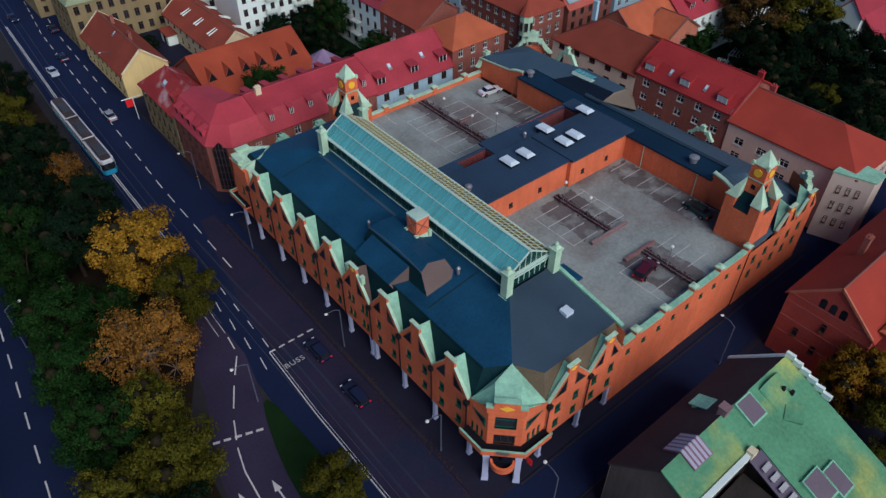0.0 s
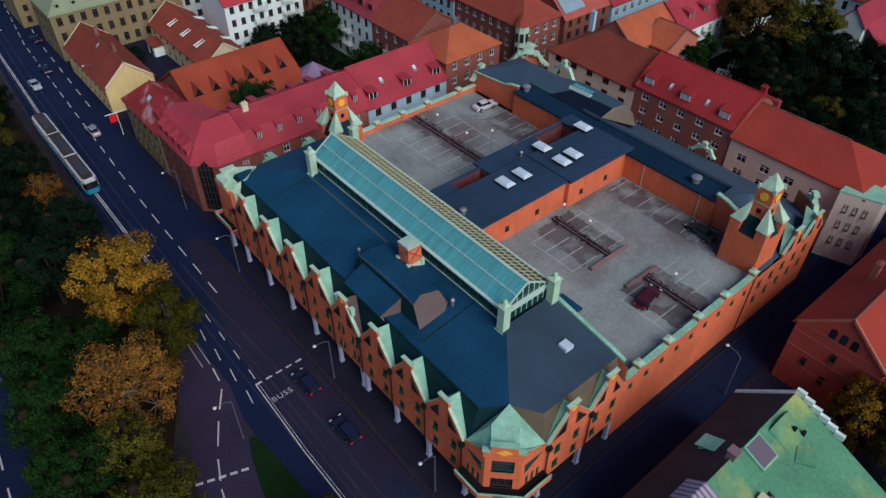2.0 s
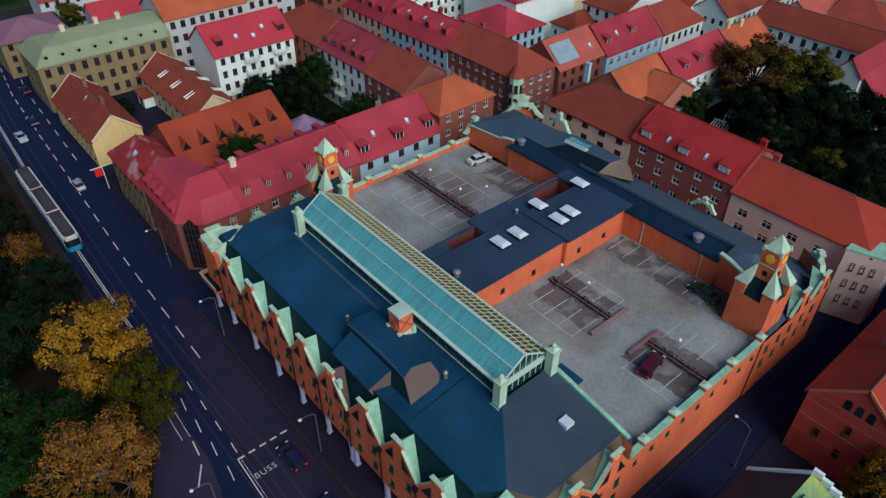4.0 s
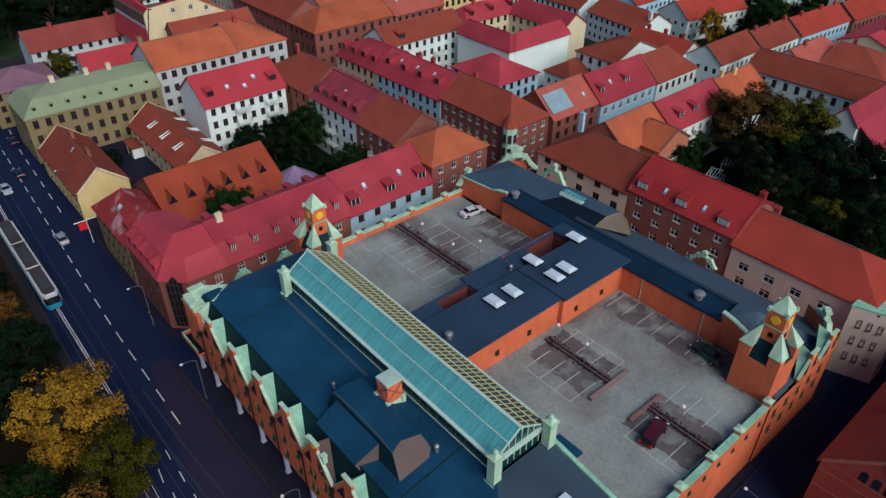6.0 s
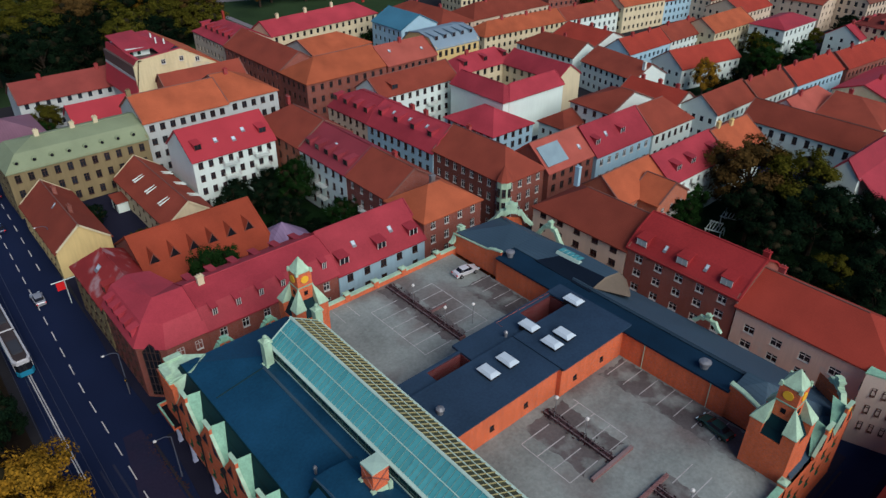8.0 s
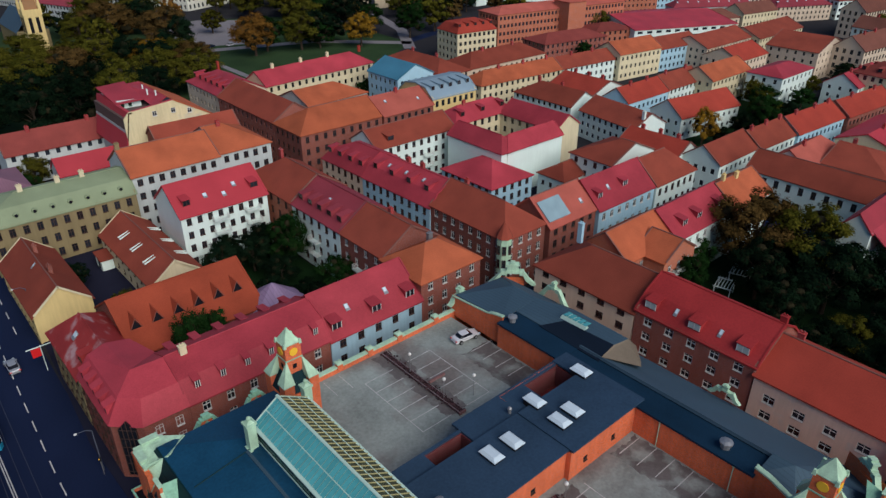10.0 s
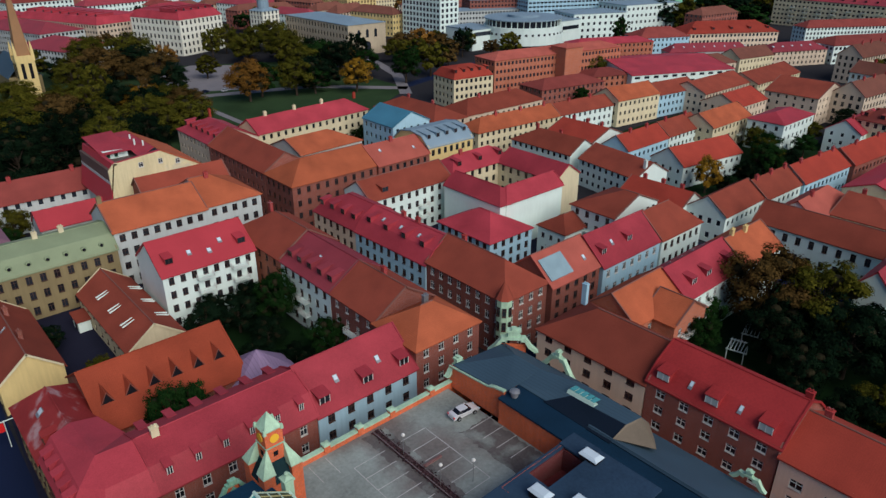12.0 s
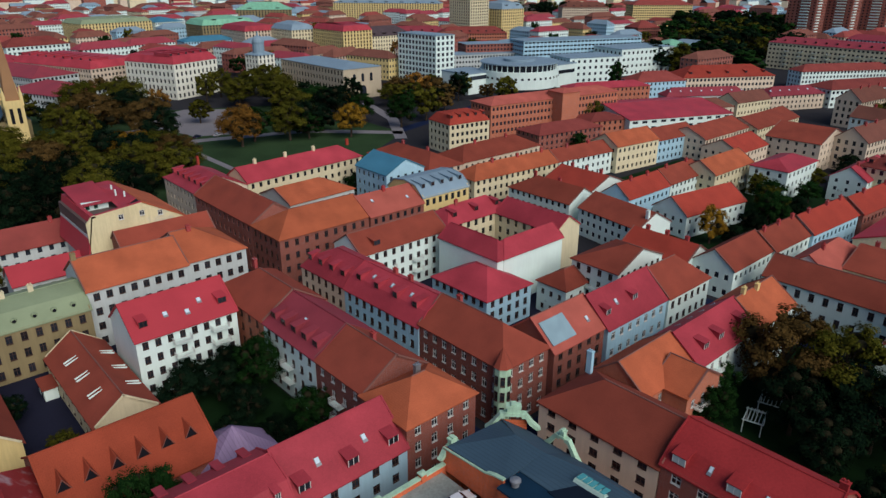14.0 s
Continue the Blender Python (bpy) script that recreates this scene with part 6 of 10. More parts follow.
house("long brick hall with a steep orange tiled roof and triangular dormers", 40.8, 118.0, 63.4, 136.6, 7.6, 13.4, "x", (0, 0), BRICK_B, mat("old_orange_tiles", (0.29, 0.058, 0.026), 0.88, var=0.4, scale=0.4, tiles=0.28, bump=0.5), BROWNFRAME, "S", (1.0, 1.4), 3.0, name="brick_hall")
house("yellow plastered house with a steep brown tile roof", 31.9, 143.6, 41.9, 168.6, 6.0, 10.2, "y", (0, 0), YELLOW, BROWNTILE, BROWNFRAME, "WE", (0.9, 1.3), 2.6, near=True,
      verge=CREAM, chimneys=((0.3, 0.42, BRICK_B), (0.72, 0.42, BRICK_B)), skylights=(("W", 0.5, 0.8, 0.5),))
house("low barn with brown tiles and open white roof hatches", 51.6, 140.4, 62.2, 169.8, 5.6, 9.6, "y", (0, 0), CREAM, BROWNTILE, BROWNFRAME, "WE", (1.0, 1.2), 3.4, name="barn", verge=CREAM)
house("white apartment house with a bright red metal roof and balconies", 63.2, 151.4, 83.0, 164.8, 12.6, 17.6, "x", (0, 0), WHITE, BRIGHTRED, BROWNFRAME, "SN", (1.1, 1.5), 2.2,
      dormers=(("S", 0.12, 0.25, 1.6), ("S", 0.9, 0.25, 1.8)), skylights=(("S", 0.35, 0.4, 0.9), ("S", 0.55, 0.3, 0.9), ("S", 0.7, 0.5, 0.9)), balconies=tuple(("S", a, k, 3.4) for a in (0.42, 0.8) for k in (1, 2, 3)))
house("brown-brick tenement with a brown tiled roof", 84.4, 110.5, 98.3, 124.5, 12.6, 17.0, "y", (0, 0), BRICK_B, BROWNTILE, WHITEFRAME, "WE", (1.1, 1.6), 2.9, chimneys=CH(0.5), balconies=(("W", 0.5, 1, 3), ("W", 0.5, 2, 3)))
house("white plastered tenement with a crimson mansard roof", 84.4, 124.7, 98.3, 143.0, 12.6, 17.0, "y", (0, 0), WHITE, DULL_PLUM, BROWNFRAME, "WE", (1.1, 1.6), 2.5, dormers=D3("W", 5, 0.2, 1.5), skylights=(("W", 0.5, 0.55, 0.8),), balconies=(("W", 0.5, 1, 3), ("W", 0.5, 2, 3), ("W", 0.15, 1, 2.6), ("W", 0.15, 2, 2.6)))
house("orange-brick tenement with a brown and orange tiled roof", 84.2, 143.2, 98.6, 163.8, 12.8, 17.4, "y", (0, 1), BRICK_O, BROWNTILE, BROWNFRAME, "WEN", (1.1, 1.6), 2.9, chimneys=CH(0.8), balconies=(("W", 0.3, 2, 3), ("W", 0.3, 1, 3)))
house("grey plastered row house with an orange tiled roof", 62.5, 176.6, 84.0, 191.5, 14.0, 18.6, "x", (0, 0), GREYWALL, ORANGE, BROWNFRAME, "SN", (1.3, 1.6), 2.4, chimneys=((0.02, 0.5, OCHRE),))
house("pale plastered corner house with an orange tiled roof", 84.2, 177.2, 98.4, 195.0, 14.2, 18.8, "x", (0, 1), GREYWALL, ORANGE, BROWNFRAME, "SEN", (1.3, 1.6), 2.6, chimneys=CH(0.3))
house("ochre stone palace with a sage-green metal mansard roof", 32.0, 174.5, 62.2, 190.0, 11.0, 14.8, "x", (1, 0), OCHRE, GREENROOF, BROWNFRAME, "SWN", (1.2, 1.8), 2.6, mansard=(3.0, 2.6),
      chimneys=((0.55, 0.5, CREAM), (0.72, 0.5, CREAM), (0.3, 0.5, CREAM)))
def terrace_house():
    """Tall house with a cream fire wall, an orange slope to the east and a crimson roof with a sunken terrace to the west."""
    x0, x1, y0, y1, xc = 71.0, 94.6, 202.4, 227.0, 84.4
    th = root("town_house", Matrix.Translation((x0, y0, 0)), "tall house with a cream fire wall and a crimson roof terrace", "house")
    bk = Matrix.Translation((-x0, -y0, 0))
    p = lambda name, g, m, label="", parent=None: part(name, g, m, parent or th, label, at=bk if parent is None else None)
    g = Geo()
    g.plate([(x0, y0, 0), (x1, y0, 0), (x1, y0, 16.4), (xc, y0, 22.1), (x0 + 1.5, y0, 21.0), (x0, y0, 19.4)], (0, 0.5, 0))
    p("fire_wall", g, [mat("sunny_cream_plaster", (0.66, 0.58, 0.34), 0.9, var=0.25, scale=0.3, streak=0.15, patch=((0.48, 0.46, 0.36), 0.16, 0.52))], "sunlit cream plastered fire wall with pale stains")
    g = Geo()
    g.box(x0 + 0.2, x1 - 0.2, y0 + 0.5, y1, 0, 16.2)
    p("wall", g, [GREYWALL])
    g = Geo()
    g.slab([(xc, y0 - 0.2, 22.4), (xc, y1, 22.4), (x1 + 0.4, y1, 16.3), (x1 + 0.4, y0 - 0.2, 16.3)], 0.25)
    p("east_roof", g, [ORANGE], "orange tiled roof slope")
    g = Geo()
    g.box(x0 + 0.3, xc, y0 + 0.5, y1, 16.2, 19.2)
    p("terrace_deck", g, [BROWNMETAL], "brown roof terrace deck")
    g = Geo()
    g.slab([(x0 - 1.0, y0, 10.0), (x0 - 1.0, y1, 10.0), (x0 + 1.4, y1, 20.9), (x0 + 1.4, y0, 20.9)], 0.3)
    g.slab([(x0 + 1.4, y0, 21.0), (x0 + 2.4, y0, 20.9), (x0 + 2.4, y1, 20.9), (x0 + 1.4, y1, 21.0)], 0.4)
    p("west_roof", g, [BRIGHTRED], "steep bright crimson sheet roof")
    g = Geo()
    g.box(x0 + 2.4, 79.6, 213.2, y1 - 1.0, 19.2, 21.3)
    p("penthouse", g, [WHITE], "white plastered penthouse")
    for x in (74.6, 76.6):
        put_window(th, Vector((x, 213.2, 19.7)) - Vector((x0, y0, 0)), (1, 0, 0), 0.9, 1.1, GREENFRAME, False, depth=-0.04)
    g = Geo()
    g.slab([(x0 + 1.6, 212.0, 21.0), (80.4, 212.0, 21.2), (80.4, y1, 23.0), (x0 + 1.6, y1, 22.6)], 0.25)
    p("penthouse_roof", g, [CRIMSON], "sloping crimson sheet roof")
    g = Geo()
    g.slab([(80.2, 206.5, 20.3), (xc, 206.5, 22.3), (xc, y1, 22.3), (80.2, y1, 22.2)], 0.25)
    g.slab([(73.4, y0 + 0.1, 21.15), (xc, y0 + 0.1, 22.3), (xc, y0 + 1.1, 22.3), (73.4, y0 + 1.1, 21.1)], 0.3)
    p("ridge_roof", g, [CRIMSON], "dark crimson sheet roof with small vents")
    for x, y in ((82.0, 214.0), (83.2, 211.0), (82.6, 219.0)):
        g = Geo()
        g.tube((x, y, 21.0), (x, y, 23.2), 0.22, k=8)
        p("roof_vent", g, [WHITE])
    for x, z in ((79.0, 18.9), (84.0, 18.9), (88.4, 18.0)):
        put_window(th, Vector((x, y0, z)) - Vector((x0, y0, 0)), (1, 0, 0), 1.2, 1.3, WHITEFRAME, False, depth=-0.05)


terrace_house()
house("grey tenement with a brown tiled roof", 76.0, 195.3, 99.0, 203.8, 13.5, 17.4, "x", (0, 0), BRICK_B, BROWNTILE, BROWNFRAME, "SN", (1.1, 1.5), 2.8)
house("low grey house with a brown tiled roof", 46.0, 226.0, 72.0, 238.0, 9.0, 13.2, "x", (0, 0), GREYWALL, DULL_RED, BROWNFRAME, "SN", (1.1, 1.5), 2.6, chimneys=CH(0.3, 0.9))
house("low wing with a dark crimson roof", 54.0, 206.0, 70.6, 214.0, 7.5, 11.0, "x", (0, 0), GREYWALL, BRIGHTRED, BROWNFRAME, "S", (1.1, 1.4), 2.8)
house("long house with a plum metal roof", 30.0, 200.0, 46.0, 216.0, 9.0, 12.0, "x", (1, 1), OCHRE, PLUMROOF, BROWNFRAME, "SE", (1.1, 1.5), 2.8)

# the courtyard block north-east
house("brown-brick corner house with a brown hip roof", 106.0, 100.0, 117.8, 122.0, 13.0, 17.4, "y", (1, 0), BRICK_B, BROWNTILE, WHITEFRAME, "WS", (1.2, 1.7), 2.6, near=True, chimneys=CH(0.8))
house("pale blue tenement with a crimson mansard roof and dormers", 105.4, 122.2, 117.4, 146.0, 12.2, 16.8, "y", (0, 0), PALEBLUE, CRIMSON, BROWNFRAME, "WE", (1.1, 1.6), 2.3, mansard=(2.0, 2.6), dormers=D3("W", 4, 0.3, 1.3), skylights=(("W", 0.25, 0.6, 0.7), ("W", 0.5, 0.6, 0.7), ("W", 0.75, 0.6, 0.7)), chimneys=CH(0.4, 0.6), rot=1.5)
house("beige tenement with a crimson mansard roof and dormers", 105.0, 146.2, 117.4, 163.0, 12.2, 16.6, "y", (0, 1), BEIGE, CRIMSON, BROWNFRAME, "WNE", (1.1, 1.6), 2.4, mansard=(2.0, 2.6), dormers=D3("W", 4, 0.2, 1.3), rot=1.5)
house("brick house with a salmon tiled roof and a glazed roof patch", 118.0, 98.8, 133.0, 110.5, 12.0, 16.8, "x", (0, 0), BRICK_B, SALMON, BROWNFRAME, "SN", (1.2, 1.6), 2.6, near=True, skylights=(("S", 0.8, 0.35, 0.8), ("S", 0.3, 0.2, 0.6)))
house("pale blue house with a crimson roof and dormers", 133.2, 98.0, 154.0, 109.5, 11.6, 16.8, "x", (0, 0), PALEBLUE, CRIMSON, WHITEFRAME, "SN", (1.2, 1.6), 2.6, near=True, dormers=(("S", 0.1, 0.3, 1.4), ("S", 0.55, 0.35, 1.6)), skylights=(("S", 0.3, 0.5, 0.8),))
house("pale house with a brown tiled hip roof", 154.2, 97.6, 171.0, 109.5, 11.6, 16.6, "x", (0, 1), WHITE, BROWNTILE, BROWNFRAME, "SEN", (1.2, 1.6), 2.6)
house("white plastered house with a brown tiled roof and balconies", 118.2, 157.8, 145.6, 169.4, 12.5, 16.2, "x", (0, 0), WHITE, BROWNTILE, BROWNFRAME, "SN", (1.1, 1.5), 2.6, balconies=(("S", 0.3, 2, 3), ("S", 0.3, 1, 3), ("S", 0.62, 2, 3), ("S", 0.62, 1, 3)), dormers=(("S", 0.2, 0.2, 2.0),))
house("white plastered blind wall house with a crimson roof", 139.5, 133.6, 147.6, 154.0, 13.0, 15.8, "y", (1, 0), WHITE, CRIMSON, BROWNFRAME, "", (1.0, 1.2), 4.0)
house("white plastered courtyard house with a crimson roof", 141.6, 133.4, 163.0, 140.6, 13.05, 15.75, "x", (1, 0), WHITE, CRIMSON, BROWNFRAME, "", (1.0, 1.2), 4.0)
house("cream courtyard tenement with a crimson roof", 146.0, 158.0, 170.0, 168.0, 13.2, 16.6, "x", (1, 1), CREAM, CRIMSON, BROWNFRAME, "SN", (1.2, 1.8), 2.6, dormers=D3("S", 3, 0.3, 1.4), chimneys=CH(0.3))
house("cream courtyard tenement with a red roof", 164.0, 136.5, 174.0, 158.0, 13.0, 16.4, "y", (0, 0), CREAM, CRIMSON, BROWNFRAME, "WE", (1.2, 1.8), 2.6)
house("pale low house with a crimson hip roof", 128.5, 126.0, 143.0, 144.0, 8.8, 12.4, "y", (1, 1), PALEBLUE, CRIMSON, BROWNFRAME, "WS", (1.2, 1.6), 2.4)
house("white house with a brown tiled roof", 155.0, 111.0, 173.0, 124.0, 12.4, 16.2, "y", (0, 1), WHITE, BROWNTILE, BROWNFRAME, "WSE", (1.1, 1.5), 2.4, balconies=(("W", 0.5, 2, 4), ("W", 0.5, 1, 4)))
house("low white annexe with a brown roof", 147.0, 119.0, 154.6, 127.5, 8.0, 10.6, "x", (1, 0), WHITE, BROWNTILE, BROWNFRAME, "SW", (0.9, 1.2), 2.2)

# east of the hall
house("beige plastered house with a brown tiled roof", 104.4, 69.2, 118.4, 90.6, 12.3, 16.5, "y", (0, 1), mat("pale_beige_render", (0.72, 0.60, 0.44), 0.9, var=0.15, scale=0.5, streak=0.1), BROWNTILE, BROWNFRAME, "WN", (1.5, 1.3), 3.6, near=True, sills=(2.4, 5.2, 7.9, 10.6), chimneys=((0.95, 0.2, PALEBLUE),))
# dormer panes: reflected sky is painted in as a pale colour
house("red-brick house with a steep red metal roof and dormers", 104.4, 48.8, 117.6, 69.0, 13.2, 17.5, "y", (0, 0), BRICK_B, mat("dark_red_metal", (0.30, 0.030, 0.030), 0.6, var=0.35, scale=0.35, fine=3.0), WHITEFRAME, "WE", (1.5, 1.35), 3.8, near=True, sills=(2.4, 5.4, 8.3, 11.0), mansard=(2.6, 2.2), dormers=(("W", 0.13, 0.1, 2.0), ("W", 0.515, 0.1, 2.0), ("W", 0.896, 0.1, 2.0)), skylights=(("W", 0.33, 0.24, 0.6), ("W", 0.70, 0.24, 0.6)), dglass=mat("pale_sky_painted_glass", (0.40, 0.46, 0.44), 0.2, var=0.3, bump=0), chimneys=((0.02, 0.45, mat("dark_red_metal", (0.215, 0.026, 0.026))),))
house("pinkish beige house with a red tiled hip roof", 104.2, 26.4, 118.0, 48.6, 12.2, 16.0, "y", (1, 0), mat("pinkish_render", (0.72, 0.54, 0.42), 0.9, var=0.15, scale=0.5, streak=0.1, patch=((0.56, 0.56, 0.52), 0.22, 0.58)), REDTILE, WHITEFRAME, "WSE", (1.7, 1.4), 3.9, near=True, sills=(2.6, 5.5, 8.3), chimneys=CH(0.9))
bay = root("corner_bay", Matrix.Translation((104.9, 27.4, 0)), "pale plastered corner bay with three window rows", "bay")
g = Geo()
bp = [(-2.1, 2.0), (-0.2, -3.6), (3.2, -3.6), (3.2, 2.0)]
g.prism(bp, 0, 12.2)
part("wall", g, [mat("pale_stucco", (0.66, 0.58, 0.48), 0.9, var=0.15)], bay)
g = Geo()
g.prism([(x * 1.05, y * 1.06) for x, y in bp], 12.2, 12.45)
part("coping", g, [COPPER], bay)
bu = Vector((1.9, -5.6, 0)).normalized()
for z in (3.0, 6.0, 9.0):
    for a in (1.6, 2.95, 4.3):
        put_window(bay, Vector((-2.1, 2.0, z)) + bu * a, bu, 0.6, 1.35, BROWNFRAME, True, (0, 1), depth=-0.02)
house("orange-tiled house along the narrow street", 118.6, 80.5, 134.0, 91.4, 11.6, 15.8, "x", (0, 0), BRICK_O, ORANGE, WHITEFRAME, "SN", (1.1, 1.5), 2.8, near=True)
house("gabled brick house with an orange roof and balcony", 124.0, 76.0, 134.5, 82.5, 11.4, 14.6, "y", (0, 0), BRICK_O, ORANGE, WHITEFRAME, "SE", (1.1, 1.5), 2.8, balconies=(("S", 0.4, 2, 3.5),))
house("white tenement with a crimson roof and dormers", 134.2, 79.6, 156.0, 91.0, 11.4, 15.8, "x", (0, 0), WHITE, CRIMSON, WHITEFRAME, "SN", (1.1, 1.5), 2.6, dormers=(("S", 0.2, 0.25, 1.6), ("S", 0.45, 0.25, 1.6), ("S", 0.85, 0.25, 2.0)), skylights=D3("N", 5, 0.5, 0.5), balconies=(("S", 0.3, 1, 3), ("S", 0.3, 2, 3)))
house("tenement with an orange tiled roof and yellow chimneys", 156.2, 79.0, 172.0, 90.6, 11.4, 15.6, "x", (0, 0), WHITE, ORANGE, WHITEFRAME, "SNE", (1.1, 1.5), 2.6, chimneys=((0.2, 0.5, YELLOW), (0.5, 0.45, YELLOW)))
wg = house("white windowless gable house with a long crimson roof", 163.8, 54.8, 186.0, 60.6, 12.4, 15.6, "x", (0, 0), WHITE, CRIMSON, BROWNFRAME, "", (1.0, 1.3), 5.0)
g = Geo()
g.slab([(0.9, 0.1, 12.5), (22.2, 0.1, 12.5), (22.2, -6.0, 7.4), (0.9, -6.0, 7.4)], 0.2)
g.box(1.2, 22.0, -5.6, -0.02, 0, 7.3, m=1)
part("lean_to", g, [CRIMSON, GREYWALL], wg, "long lower crimson slope")
house("long white tenement with a brown tiled roof", 187.3, 60.6, 197.6, 92.4, 9.0, 13.0, "y", (0, 0), WHITE, BROWNTILE, BROWNFRAME, "WE", (1.2, 1.9), 2.9, storeys=2, first=1.6)
house("white tenement with a salmon tiled roof", 197.8, 81.6, 221.0, 92.0, 9.0, 12.8, "x", (0, 1), WHITE, SALMON, BROWNFRAME, "SN", (1.1, 1.5), 2.6, chimneys=CH(0.3))
house("cream tenement with a brown tiled hip roof", 205.6, 65.0, 226.0, 81.4, 9.0, 12.6, "y", (1, 0), CREAM, BROWNTILE, BROWNFRAME, "WS", (1.2, 1.9), 2.6, storeys=2, first=1.6, chimneys=CH(0.8))
house("long low house with a bright crimson metal roof", 230.0, 71.5, 262.0, 87.5, 8.6, 11.6, "x", (0, 0), CREAM, BRIGHTRED, BROWNFRAME, "SW", (1.1, 1.5), 2.8, chimneys=CH(0.3))
house("white gabled house with a crimson roof", 290.0, 104.0, 316.0, 116.0, 9.0, 13.0, "x", (0, 0), WHITE, CRIMSON, BROWNFRAME, "SW", (1.0, 1.3), 3.6, chimneys=CH(0.2, 0.5))
house("white gabled house with a brown roof", 185.4, 98.5, 206.0, 109.5, 8.4, 12.4, "x", (0, 0), WHITE, BROWNTILE, BROWNFRAME, "WSE", (1.1, 1.5), 2.4)
house("white terrace with a brown tiled roof", 206.2, 97.2, 226.0, 108.0, 8.2, 12.2, "x", (0, 0), WHITE, BROWNTILE, BROWNFRAME, "SN", (1.1, 1.5), 2.4, rot=-2, chimneys=CH(0.1, 0.5, 0.9))
house("pale terrace with a red tiled roof", 226.2, 95.0, 254.0, 106.0, 8.4, 12.4, "x", (0, 0), PALEBLUE, REDTILE, BROWNFRAME, "SN", (1.1, 1.5), 2.4, rot=-4, chimneys=CH(0.2, 0.6, 0.9))
house("brown-brick terrace with a red tiled roof", 254.4, 91.5, 285.0, 102.5, 8.6, 12.6, "x", (0, 0), BRICK_B, REDTILE, BROWNFRAME, "SN", (1.1, 1.5), 2.4, rot=-5, chimneys=CH(0.3, 0.8))
house("white plastered house with a red tiled roof and chimneys", 182.0, 109.4, 194.0, 128.5, 7.6, 11.2, "y", (0, 0), WHITE, REDTILE, BROWNFRAME, "WE", (1.1, 1.4), 2.4, chimneys=CH(0.2, 0.5, 0.8))

# terraces further north-east
house("white terrace with a brown tiled roof and a white gable", 193.5, 128.5, 207.0, 152.0, 8.8, 12.6, "y", (0, 0), WHITE, BROWNTILE, BROWNFRAME, "WE", (1.1, 1.4), 2.4, chimneys=((0.02, 0.7, WHITE),), rot=-9)
house("white terrace with a brown tiled roof", 195.5, 156.6, 209.0, 182.0, 8.8, 12.6, "y", (0, 1), WHITE, BROWNTILE, BROWNFRAME, "WE", (1.1, 1.4), 2.4, chimneys=CH(0.4, 0.8))
house("white terrace with an orange roof", 214.0, 147.5, 238.0, 158.0, 8.6, 12.6, "x", (0, 0), PALEBLUE, REDTILE, BROWNFRAME, "SN", (1.1, 1.4), 2.4, chimneys=CH(0.3, 0.7))
house("white terrace with a brown roof", 238.4, 147.5, 260.0, 158.5, 8.8, 12.8, "x", (0, 0), WHITE, BROWNTILE, BROWNFRAME, "SNE", (1.1, 1.4), 2.4, chimneys=CH(0.2, 0.8))
house("white cottage with a red tiled roof", 216.5, 126.0, 245.0, 139.0, 7.6, 12.0, "x", (0, 0), WHITE, REDTILE, BROWNFRAME, "SWE", (1.1, 1.3), 2.6, rot=-9)
house("white house with a red roof", 211.0, 160.0, 230.0, 180.0, 8.8, 12.4, "y", (0, 0), WHITE, REDTILE, BROWNFRAME, "WE", (1.1, 1.4), 2.4, chimneys=CH(0.2, 0.5, 0.8))
house("cream tenement with an orange tiled roof", 191.0, 192.0, 232.0, 203.0, 9.2, 12.8, "x", (1, 0), CREAM, ORANGE, BROWNFRAME, "SWN", (1.1, 1.5), 2.6, rot=-4, chimneys=CH(0.3, 0.6, 0.9))
house("white tenement with a brown tiled roof", 232.6, 189.0, 262.0, 200.0, 9.2, 12.6, "x", (0, 0), WHITE, BROWNTILE, BROWNFRAME, "SN", (1.1, 1.5), 2.6, rot=-6, chimneys=CH(0.3, 0.7))
house("cream tenement with an orange tiled roof", 262.4, 184.0, 288.0, 198.0, 11.0, 15.0, "x", (0, 0), CREAM, ORANGE, BROWNFRAME, "SWN", (1.1, 1.5), 2.6, rot=-6)
house("pale blue tenement with an orange tiled roof", 288.6, 182.0, 315.0, 195.0, 9.8, 13.6, "x", (0, 0), PALEBLUE, BROWNTILE, BROWNFRAME, "SN", (1.1, 1.5), 2.6, rot=-6)
house("cream house with balconies and an orange roof", 256.0, 141.0, 284.0, 154.0, 10.0, 14.0, "x", (0, 0), CREAM, ORANGE, BROWNFRAME, "SW", (1.1, 1.4), 2.6, balconies=(("S", 0.3, 1, 3), ("S", 0.7, 1, 3)))
house("white house with a low crimson roof", 275.0, 124.5, 300.0, 138.0, 11.0, 13.4, "x", (1, 1), WHITE, CRIMSON, BROWNFRAME, "SWE", (1.2, 1.6), 3.4)
house("beige plastered house with a red tiled roof", 292.0, 150.0, 316.0, 166.0, 10.0, 14.0, "x", (0, 0), BEIGE, REDTILE, BROWNFRAME, "SW", (1.1, 1.4), 2.6)
house("brown-roofed beige house with a pointed gable", 322.0, 132.0, 348.0, 154.0, 12.0, 16.6, "y", (0, 0), BEIGE, BROWNTILE, BROWNFRAME, "SW", (1.0, 1.4), 3.4)
house("long beige house with a brown roof", 306.0, 172.0, 345.0, 190.0, 9.5, 13.5, "x", (0, 0), BEIGE, BROWNTILE, BROWNFRAME, "SW", (1.1, 1.4), 2.6)
house("cream gabled house with a brown roof", 345.5, 168.0, 390.0, 186.0, 9.0, 13.0, "x", (0, 0), CREAM, BROWNTILE, BROWNFRAME, "SW", (1.1, 1.4), 2.6)

